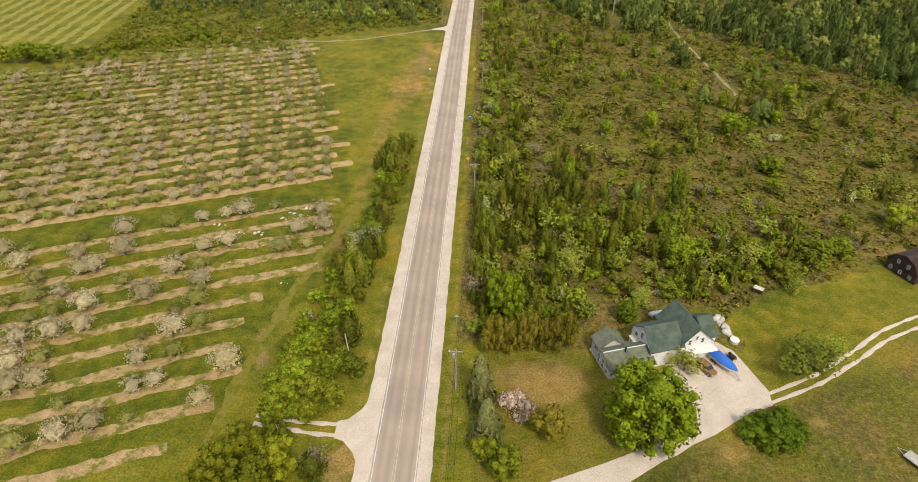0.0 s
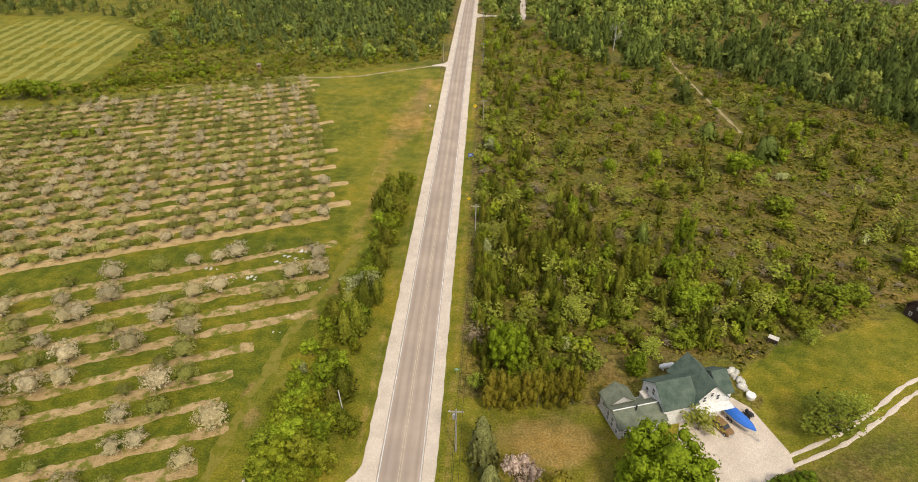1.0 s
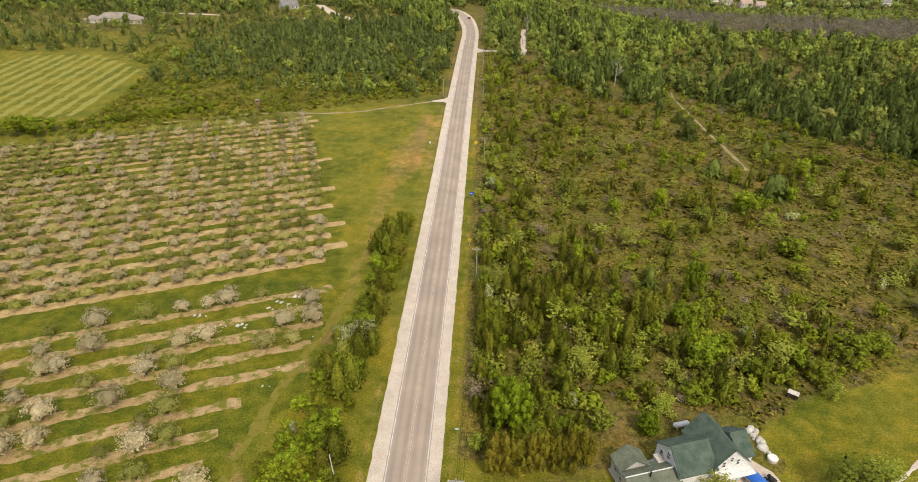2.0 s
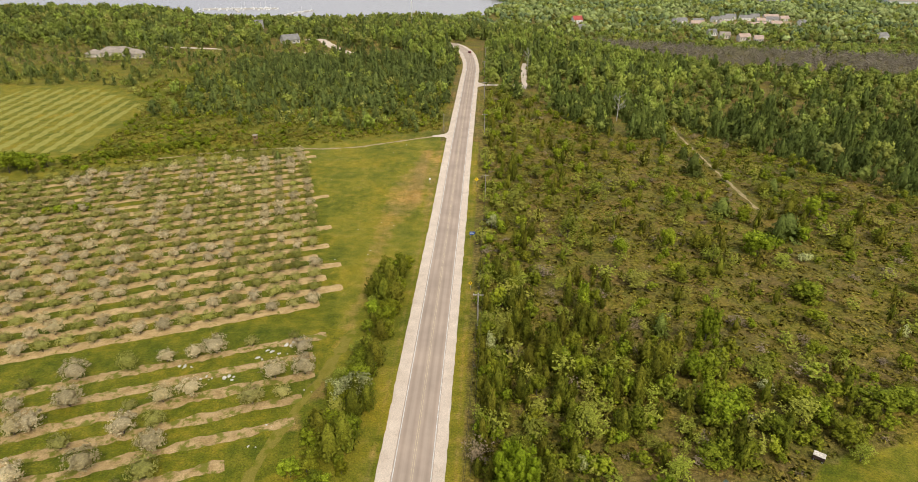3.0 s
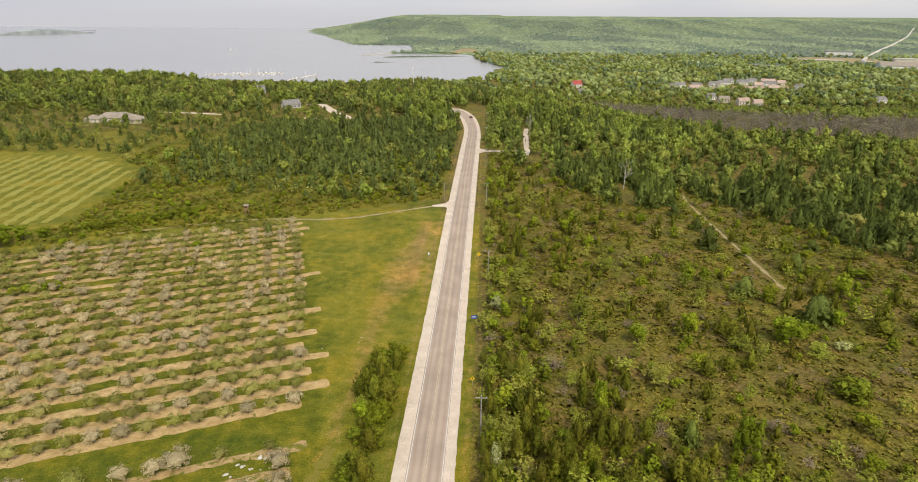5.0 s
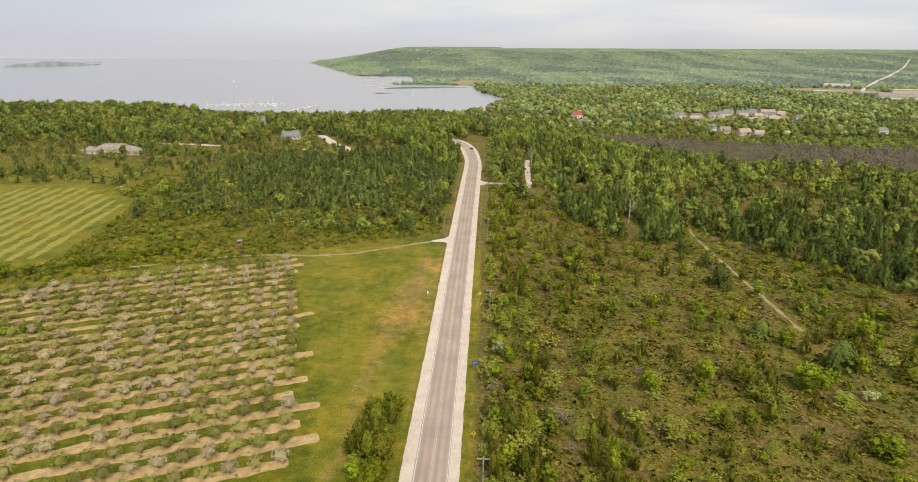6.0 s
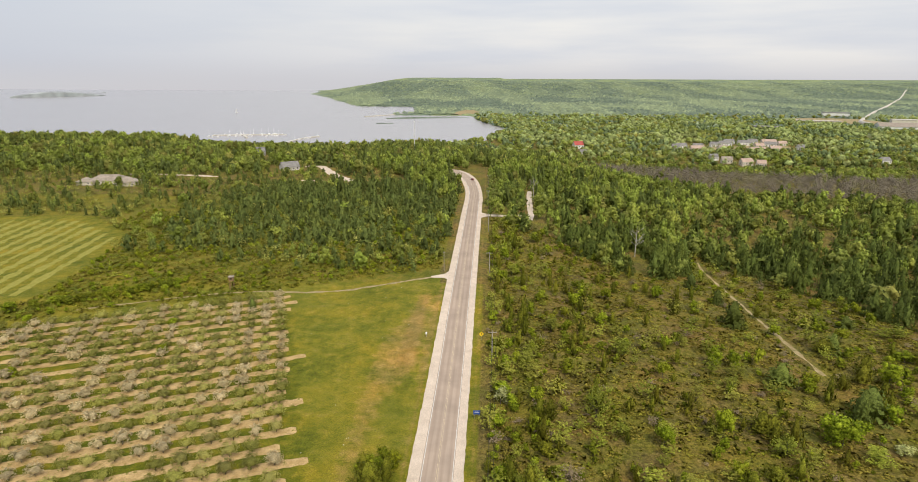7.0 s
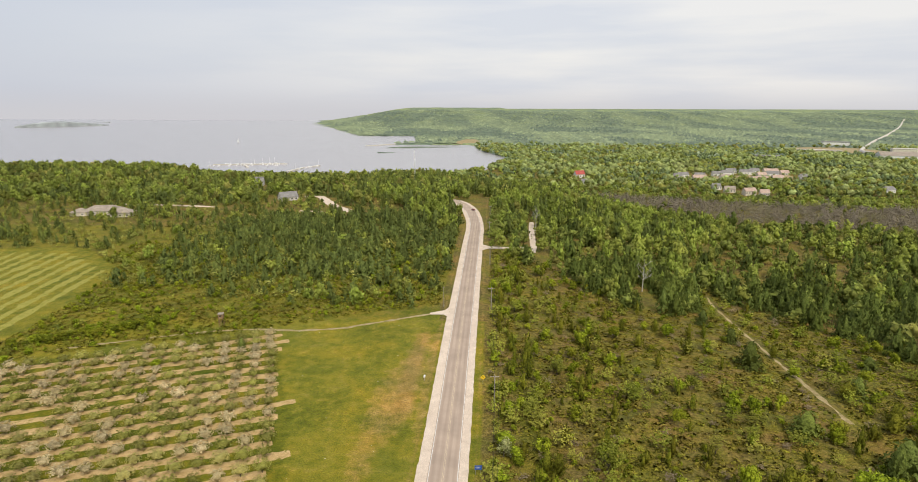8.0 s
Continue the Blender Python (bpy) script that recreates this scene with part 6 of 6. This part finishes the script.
car("parked_car", "bronze-coloured estate car parked on the gravel yard", 54.2, 80.9, -57, BRONZE, 4.2, 1.6)
car("passing_car", "dark red car on the road where it bends", -3.2, 547, 112, RED_PAINT, 4.6, 1.6)


def boat():
    t = thing("boat_on_trailer", "white motor boat under a bright blue cover on a trailer", "boat", at=on_ground(57.5, 82.2, 0.06), turn=-63)
    def section(x, half, keel, deck):
        return [(x, 0, keel), (x, -half * 0.85, keel + 0.3), (x, -half, deck), (x, half, deck), (x, half * 0.85, keel + 0.3)]
    part("hull", loft([section(-3.0, 1.05, 0.62, 1.45), section(-1.5, 1.15, 0.58, 1.48), section(0.5, 1.12, 0.58, 1.55), section(2.0, 0.80, 0.68, 1.65), section(3.0, 0.30, 1.0, 1.75), section(3.35, 0.04, 1.4, 1.80)]), WHITE_HULL, t)
    def cover(x, half, deck, top):
        return [(x, -half, deck - 0.12), (x, -half * 0.98, deck + 0.04), (x, -half * 0.5, deck + top * 0.8), (x, 0, deck + top), (x, half * 0.5, deck + top * 0.8), (x, half * 0.98, deck + 0.04), (x, half, deck - 0.12)]
    part("cover", loft([cover(-3.1, 1.06, 1.45, 0.20), cover(-2.0, 1.18, 1.47, 0.42), cover(-0.4, 1.19, 1.5, 0.72), cover(0.7, 1.13, 1.57, 0.60), cover(2.0, 0.84, 1.66, 0.32), cover(3.0, 0.34, 1.76, 0.14), cover(3.4, 0.06, 1.80, 0.05)]), BLUE_COVER, t, "bright blue canvas cover")
    part("trailer_frame", rods(6, ((-2.6, -0.8, 0.5), (1.8, -0.75, 0.5), 0.05, 0.05), ((-2.6, 0.8, 0.5), (1.8, 0.75, 0.5), 0.05, 0.05), ((1.8, -0.75, 0.5), (4.6, 0, 0.45), 0.05, 0.05), ((1.8, 0.75, 0.5), (4.6, 0, 0.45), 0.05, 0.05), ((-1.2, -0.95, 0.33), (-1.2, 0.95, 0.33), 0.05, 0.05), ((4.2, 0, 0.0), (4.2, 0, 0.6), 0.04, 0.04)), METAL, t)
    for s in (-1, 1):
        for x in (-1.5, -0.8):
            wheel(t, x, s * 1.02, 0.30, 0.18)
    part("outboard_motor", block(-3.65, -3.1, -0.25, 0.25, 0.7, 1.75, 0.08), BLACK_PAINT, t, "black outboard motor")


boat()


def mower():
    t = thing("lawn_tractor", "small black lawn tractor beside the boat", "tractor", at=on_ground(59.9, 84.3), turn=-60)
    part("body", block(-0.1, 0.9, -0.35, 0.35, 0.35, 0.95, 0.06), BLACK_PAINT, t)
    part("seat", block(-0.65, -0.2, -0.25, 0.25, 0.55, 1.05, 0.06), RUBBER, t)
    part("deck", block(-0.5, 0.6, -0.55, 0.55, 0.15, 0.38, 0.05), BLACK_PAINT, t)
    for x, r in ((-0.55, 0.28), (0.7, 0.2)):
        for s in (-1, 1):
            wheel(t, x, s * 0.5, r, 0.2)


mower()


def boulder(x, y, size, name="boulder", label="pale limestone boulder in the grass", group="boulders", flat=0.5, seed=0):
    r = np.random.default_rng(seed + 900)
    v = lumpy(r, ICO2[0], 0.55) * (size, size * r.uniform(0.5, 0.9), size * flat)
    ob = new(name, mesh_from(name, v, ICO2[1], ROCK))
    ob.matrix_basis = pose(*on_ground(x, y, size * flat * 0.35), 0, 0, float(r.uniform(0, 360)))
    return tagged(ob, label, "rock", group)


for k, (x, y, s) in enumerate([(-37.7, 128.4, 0.9), (-36.5, 131.1, 0.8), (-35.4, 130.6, 0.9), (-32.8, 133.4, 1.1), (-31.5, 134.6, 0.7), (-33.3, 130.3, 0.5), (-53.6, 124.6, 0.7), (-52.3, 124.6, 0.9), (-42.3, 121.2, 0.9), (-41.6, 121.8, 0.8), (-46.3, 121.5, 0.7), (-47.1, 120.6, 0.5), (-29.0, 108, 0.4), (-30.5, 102.4, 0.5), (-24.6, 118.3, 0.4)]):
    boulder(x, y, s * 0.62, flat=0.4, seed=k)
    boulder(x + 1.1 + 0.3 * (k % 3), y - 0.5 + 0.4 * (k % 2), s * 0.4, flat=0.4, seed=k + 60)
for k in range(11):
    r = random.Random(k)
    boulder(60.6 + 0.12 * k + r.uniform(-0.6, 0.6), 95.6 - 0.55 * k, r.uniform(0.55, 1.0), "garden_rock", "pale rock in a garden bed beside the house", "garden rocks", 0.7, 30 + k)
stones = np.random.default_rng(9)
spots = np.c_[stones.uniform(-60, -12, 110), stones.uniform(118, 290, 110)]
spots = spots[inside(spots[:, 0], spots[:, 1], MEADOW)]
sizes = stones.uniform(0.2, 0.5, len(spots))
pebble = Cloud().add(lumpy(np.random.default_rng(4), ICO1[0], 0.5) * 0.5 + (0, 0, 0.25), ICO1[1])
joined("field_stones", "small pale stones scattered over the meadow", "stones", "rock", np.c_[spots, sizes, sizes * 0.6], 12, [pebble], ROCK)

t = thing("hot_tub", "round white covered tub beside the house", "tub", at=on_ground(61.9, 88.6))
part("side", rods(18, ((0, 0, 0), (0, 0, 0.7), 0.8, 0.85)), CREAM_WALL, t)
part("lid", rods(18, ((0, 0, 0.7), (0, 0, 0.82), 0.9, 0.82)), TRIM, t, "white lid")
t = thing("gas_tank", "white horizontal gas tank behind the house", "tank", at=on_ground(48.3, 95.4), turn=17)
part("tank", rods(14, ((-1.3, 0, 0.9), (1.3, 0, 0.9), 0.5, 0.5), ((1.3, 0, 0.9), (1.6, 0, 0.9), 0.5, 0.2), ((-1.3, 0, 0.9), (-1.6, 0, 0.9), 0.5, 0.2)), WHITE_HULL, t)
for x in (-0.8, 0.8):
    part("foot", block(x - 0.1, x + 0.1, -0.35, 0.35, 0, 0.5), CONCRETE, t)
t = thing("garden_wagon", "small white-roofed garden wagon at the lawn's edge", "wagon", at=on_ground(72.0, 104.4), turn=-35)
part("body", block(-1.0, 1.0, -0.6, 0.6, 0.4, 1.1, 0.05), DARK_WOOD, t)
part("lid", block(-1.0, 1.0, -0.65, 0.65, 1.1, 1.25, 0.04), CREAM_WALL, t, "white lid")
for x in (-0.7, 0.7):
    for s in (-1, 1):
        wheel(t, x, s * 0.65, 0.22, 0.12)
t = thing("flat_trailer", "pale flatbed trailer standing in the grass", "trailer", at=on_ground(82.0, 61.6), turn=-58)
part("bed", block(-2.6, 2.6, -1.0, 1.0, 0.65, 0.8, 0.03), PALE_BARK, t)
part("drawbar", rods(6, ((-2.6, -0.6, 0.6), (-4.0, 0, 0.5), 0.05, 0.05), ((-2.6, 0.6, 0.6), (-4.0, 0, 0.5), 0.05, 0.05)), METAL, t)
for s in (-1, 1):
    wheel(t, 0.4, s * 0.85, 0.33, 0.22)
for x, y, wide, tall in ((57.5, 66.3, 6.0, 3.0), (60.5, 67.6, 6.6, 3.6), (63.6, 68.9, 5.6, 3.2), (59.6, 64.2, 5.4, 2.8), (62.6, 65.9, 6.0, 3.0), (65.2, 67.2, 4.4, 2.4)):
    plant("bramble", x, y, wide, tall, "bramble mound", ("bramble", "dark green bramble mound beside the drive", "bush"))


# ---- poles, wires and signs along the road ----
def utility_pole(x, y, tall=9.8, transformer=False):
    t = thing("utility_pole", "weathered wooden utility pole with one crossarm", "utility pole", "utility poles", on_ground(x, y))
    part("pole", rods(8, ((0, 0, -0.4), (0, 0, tall), 0.19, 0.14)), POLE_WOOD, t)
    arm = part("crossarm", block(-1.25, 1.25, -0.08, 0.08, tall - 0.58, tall - 0.40), POLE_WOOD, t)
    for k in (-1.05, 1.05):
        part("insulator", rods(6, ((k, 0, tall - 0.40), (k, 0, tall - 0.20), 0.05, 0.035)), TRIM, arm)
    part("insulator", rods(6, ((0, 0, tall), (0, 0, tall + 0.25), 0.05, 0.035)), TRIM, t)
    if transformer:
        can = part("transformer", rods(10, ((-0.32, -0.1, tall - 1.9), (-0.32, -0.1, tall - 1.0), 0.26, 0.26)), METAL, t, "grey metal transformer can")
        part("bushing", rods(6, ((-0.32, -0.1, tall - 1.0), (-0.32, -0.1, tall - 0.8), 0.05, 0.03)), TRIM, can)
    return t


POLES = [(7.6, -62), (8.0, 6), (8.7, 74), (10.5, 142.4), (11.8, 222.6), (10.9, 298), (10.3, 370), (9.8, 438), (10.2, 512)]
for k, (x, y) in enumerate(POLES):
    utility_pole(x, y, 9.8, k == 2)


def wire(name, label, a, b, sag, radius=0.022):
    """One thin sagging tube from a to b."""
    a, b = Vector(a), Vector(b)
    pts = [a.lerp(b, k / 12) - Vector((0, 0, sag * 4 * (k / 12) * (1 - k / 12))) for k in range(13)]
    side = (b - a).cross(Vector((0, 0, 1))).normalized() * radius
    up = Vector((0, 0, radius))
    bm = loft([[tuple(p + side), tuple(p + up), tuple(p - side), tuple(p - up)] for p in pts])
    return tagged(part(name, bm, RUBBER, None), label, "wire", "overhead wires")


for (x0, y0), (x1, y1) in zip(POLES, POLES[1:]):
    for dx, dz, sag in ((0.0, 10.05, 0.7), (1.05, 9.6, 0.75), (0.12, 7.6, 0.9)):
        wire("overhead_wire", "thin dark overhead wire between two poles", (x0 + dx, y0, float(height(x0, y0)) + dz), (x1 + dx, y1, float(height(x1, y1)) + dz), sag)

t = thing("leaning_pole", "grey weathered pole leaning beside the bushes", "pole", at=on_ground(-10.8, 79.5))
part("pole", rods(7, ((0, 0, -0.3), (-0.9, 1.2, 6.2), 0.13, 0.09)), PALE_BARK, t)
t = thing("slim_pole", "slim weathered wooden pole at the roadside", "pole", at=on_ground(-8.2, 302))
part("pole", rods(7, ((0, 0, -0.3), (0, 0, 8.6), 0.13, 0.09)), POLE_WOOD, t)
part("bracket", block(-0.5, 0.5, -0.05, 0.05, 8.0, 8.12), POLE_WOOD, t)

SIGN_BLUE, SIGN_YELLOW, SIGN_GREEN = paint("blue_sign", (0.03, 0.09, 0.36), 0.5), paint("yellow_sign", (0.80, 0.55, 0.02), 0.5), paint("green_sign", (0.03, 0.30, 0.16), 0.5)


def road_sign(x, y, shape, mat, label, wide=0.9, tall=0.9, high=2.0):
    t = thing("road_sign", label, "sign", at=on_ground(x, y), turn=4)
    if shape == "diamond":
        bm = block(-wide / 2, wide / 2, -0.015, 0.015, -tall / 2, tall / 2, 0.004)
        bmesh.ops.transform(bm, matrix=Matrix.Translation((0, -0.05, high)) @ Matrix.Rotation(radians(45), 4, "Y"), verts=bm.verts)
        plate = part("plate", bm, mat, t)
        part("arrow", block(-0.07, 0.07, -0.085, -0.07, high - 0.28, high + 0.18), RUBBER, plate, "black curve symbol")
        part("arrow_head", block(-0.2, 0.07, -0.085, -0.07, high + 0.18, high + 0.32), RUBBER, plate)
    else:
        plate = part("plate", block(-wide / 2, wide / 2, -0.065, -0.035, high - tall / 2, high + tall / 2, 0.004), mat, t)
        for k in range(2):
            part("lettering_bar", block(-wide * 0.36, wide * (0.36 - 0.15 * k), -0.075, -0.065, high - 0.12 + 0.22 * k, high - 0.03 + 0.22 * k), TRIM, plate, "white bar of lettering")
    for px in ((0,) if shape == "diamond" or wide < 1.1 else (-wide * 0.35, wide * 0.35)):
        part("post", block(px - 0.04, px + 0.04, -0.035, 0.03, -0.2, high + 0.3), METAL, t)


road_sign(8.0, 191.5, "plate", SIGN_BLUE, "blue rectangular road sign on two posts", 1.7, 1.1, 1.9)
road_sign(8.5, 236.0, "diamond", SIGN_YELLOW, "yellow diamond warning sign beside the road", 1.15, 1.15, 2.3)
road_sign(8.3, 160.5, "diamond", SIGN_YELLOW, "yellow diamond warning sign beside the road", 0.8, 0.8, 2.0)
road_sign(8.1, 91.0, "plate", SIGN_GREEN, "small green road sign on a post", 1.0, 0.4, 2.2)
t = thing("mailbox", "pale roadside mailbox on a post", "mailbox", at=on_ground(-9.2, 237.5))
part("post", block(-0.06, 0.06, -0.06, 0.06, -0.2, 1.1), POLE_WOOD, t)
part("box", block(-0.28, 0.28, -0.5, 0.5, 1.1, 1.7, 0.12), WHITE_HULL, t)


def hunting_stand():
    t = thing("hunting_stand", "small wooden box hide raised on stilts", "hide", at=on_ground(-91, 281), turn=10)
    for x in (-0.7, 0.7):
        for y in (-0.7, 0.7):
            part("stilt", rods(6, ((x * 1.25, y * 1.25, -0.2), (x, y, 3.2), 0.08, 0.07)), BROWN_BOARDS, t)
    part("cabin", block(-0.9, 0.9, -0.9, 0.9, 3.1, 4.8, 0.03), BROWN_BOARDS, t)
    part("roof", block(-1.05, 1.05, -1.15, 1.05, 4.8, 4.94, 0.02), TAN_ROOF, t)
    part("opening", block(-0.4, 0.4, -0.94, -0.88, 3.9, 4.4), RUBBER, t)
    part("ladder", rods(5, ((-0.3, -1.9, 0), (-0.3, -1.1, 3.2), 0.05, 0.05), ((0.3, -1.9, 0), (0.3, -1.1, 3.2), 0.05, 0.05), *(((-0.3, -1.9 + 0.2 * k, 0.7 * k + 0.3), (0.3, -1.9 + 0.2 * k, 0.7 * k + 0.3), 0.04, 0.04) for k in range(4))), BROWN_BOARDS, t)


hunting_stand()


def dead_tree(x, y, tall, seed, label):
    t = thing("dead_tree", label, "tree", at=on_ground(x, y))
    r = random.Random(seed)
    part("trunk", rods(6, ((0, 0, -0.2), (0.2, 0, tall * 0.6), 0.25, 0.16), ((0.2, 0, tall * 0.58), (0.1, 0.2, tall), 0.16, 0.04)), PALE_BARK, t)
    for _ in range(14):
        a, h = r.uniform(0, 6.28), r.uniform(0.35, 0.85) * tall
        n = r.uniform(0.18, 0.34) * tall
        tip = (0.15 + n * math.cos(a), n * math.sin(a), h + n * 0.75)
        limb = part("limb", rods(4, ((0.15, 0.05, h), tip, 0.09, 0.03)), PALE_BARK, t)
        for _ in range(2):
            b = a + r.uniform(-0.8, 0.8)
            m = Vector((0.15, 0.05, h)).lerp(Vector(tip), 0.6)
            part("twig", rods(3, (m, m + Vector((n * 0.4 * math.cos(b), n * 0.4 * math.sin(b), n * 0.4)), 0.045, 0.015)), PALE_BARK, limb)


dead_tree(79, 335, 15, 5, "bleached leafless dead tree before dark pines")
dead_tree(39.5, 455, 17, 6, "pale bare birch beside the gravel drive")

# ---- lakeside ----
t = thing("radio_mast", "slender white mast standing above the trees", "mast", at=on_ground(-72.6, 733))
part("pole", rods(6, ((0, 0, 0), (0, 0, 34), 0.45, 0.25)), WHITE_HULL, t)
for z in (24, 33):
    part("antenna", block(-0.5, 0.5, -0.5, 0.5, z, z + 1.4, 0.1), WHITE_HULL, t)


def pier(points, wide, mat, name, label):
    t = thing(name, label, "pier")
    for (x0, y0), (x1, y1) in zip(points, points[1:]):
        a, b = Vector((x0, y0, -39.2)), Vector((x1, y1, -39.2))
        bm = bmesh.new()
        m = Matrix.Translation((a + b) / 2) @ Matrix.Rotation(math.atan2(y1 - y0, x1 - x0), 4, "Z")
        bmesh.ops.create_cube(bm, size=1, matrix=m @ Matrix.Diagonal(((b - a).length, wide, 1.8, 1)))
        part("deck", bm, mat, t)
    return t


pier([(-470, 1255), (-500, 1310), (-415, 1330)], 5, CONCRETE, "marina_pier", "long pale marina pier in the lake")
pier([(-560, 1300), (-500, 1312)], 5, CONCRETE, "marina_pier", "pale marina pier with moored boats")
pier([(-365, 1180), (-358, 1250), (-338, 1296)], 6, CONCRETE, "breakwater", "pale breakwater reaching into the lake")
pier([(-365, 1905), (-300, 1990), (-268, 2050)], 7, ROCK, "jetty", "low stone jetty off the wooded point")
lake_random = random.Random(12)


def moored_boat(x, y, size, mast):
    t = thing("moored_boat", "small white boat moored in the marina", "boat", "moored boats", (x, y, -40.0), lake_random.uniform(60, 120))
    part("hull", loft([[(-size, -0.28 * size, 1.0), (-size, 0.28 * size, 1.0), (-size, 0.22 * size, -0.3), (-size, -0.22 * size, -0.3)], [(0, -0.32 * size, 1.1), (0, 0.32 * size, 1.1), (0, 0.24 * size, -0.3), (0, -0.24 * size, -0.3)], [(size, -0.03, 1.4), (size, 0.03, 1.4), (size * 0.9, 0.03, -0.2), (size * 0.9, -0.03, -0.2)]]), WHITE_HULL, t)
    part("cabin", block(-size * 0.4, size * 0.3, -0.2 * size, 0.2 * size, 1.0, 2.3, 0.1), WHITE_HULL, t)
    if mast:
        part("mast", rods(5, ((0, 0, 1), (0, 0, 13), 0.14, 0.1)), WHITE_HULL, t)


for k in range(64):
    a = lake_random.random()
    x, y = (-560 + 150 * a, 1296 + 30 * a + lake_random.choice((-9, 9, -22, 20)) + lake_random.uniform(-3, 3)) if k < 52 else (-362 + 24 * a, 1220 + 75 * a + lake_random.uniform(-14, 14))
    moored_boat(x, y, lake_random.uniform(3.5, 6.5), k % 4 == 0)
t = thing("sailing_boat", "white sailing boat out on the lake", "boat", at=(-820, 2060, -40))
part("hull", loft([[(-6, -1.5, 1), (-6, 1.5, 1), (-6, 1, -0.3), (-6, -1, -0.3)], [(0, -1.9, 1.1), (0, 1.9, 1.1), (0, 1.3, -0.3), (0, -1.3, -0.3)], [(6, -0.1, 1.5), (6, 0.1, 1.5), (5.4, 0.1, -0.2), (5.4, -0.1, -0.2)]]), WHITE_HULL, t)
part("sail", loft([[(-4, -0.1, 2), (0.3, -0.1, 2), (0.3, 0.1, 2), (-4, 0.1, 2)], [(0, -0.05, 15), (0.3, -0.05, 15), (0.3, 0.05, 15), (0, 0.05, 15)]]), WHITE_HULL, t)
part("mast", rods(5, ((0.4, 0, 1), (0.4, 0, 16), 0.14, 0.1)), METAL, t)


def islet(name, label, x, y, turn, length, wide, tall, mat, seed):
    r = np.random.default_rng(seed)
    n = 60
    rows = []
    for k in range(n + 1):
        u = -1 + 2 * k / n
        half = wide / 2 * math.sqrt(max(0.0, 1 - u * u)) ** 0.6 * (1 + 0.01 * r.normal())
        top = tall * (math.sqrt(max(0.0, 1 - u * u)) ** 0.7) * (0.55 + 0.35 * math.sin(u * 2.2 + seed) + 0.01 * r.random())
        rows.append([(u * length / 2, -half, -2), (u * length / 2, -half * 0.9, top * 0.8), (u * length / 2, 0, top), (u * length / 2, half * 0.9, top * 0.8), (u * length / 2, half, -2)])
    bm = loft(rows)
    ob = part(name, bm, mat, None)
    ob.matrix_basis = pose(x, y, -40, 0, 0, turn)
    return tagged(ob, label, "island", kind="structure")


# island woods in grey-blue: the haze is part of this colour
FAR_SHORE = grainy("hazed_wooded_shore", (0.27, 0.30, 0.31), (0.33, 0.36, 0.37), 0.01, 0.02, 0.95)
islet("island", "low wooded island far out in the hazy lake", -2339, 3373, 62, 500, 60, 31, FAR_SHORE, 2)
islet("island", "tiny low island on the hazy horizon", -2530, 4000, 62, 110, 30, 9, FAR_SHORE, 5)
# the spits borrow far_dark, a leaf colour with haze painted in
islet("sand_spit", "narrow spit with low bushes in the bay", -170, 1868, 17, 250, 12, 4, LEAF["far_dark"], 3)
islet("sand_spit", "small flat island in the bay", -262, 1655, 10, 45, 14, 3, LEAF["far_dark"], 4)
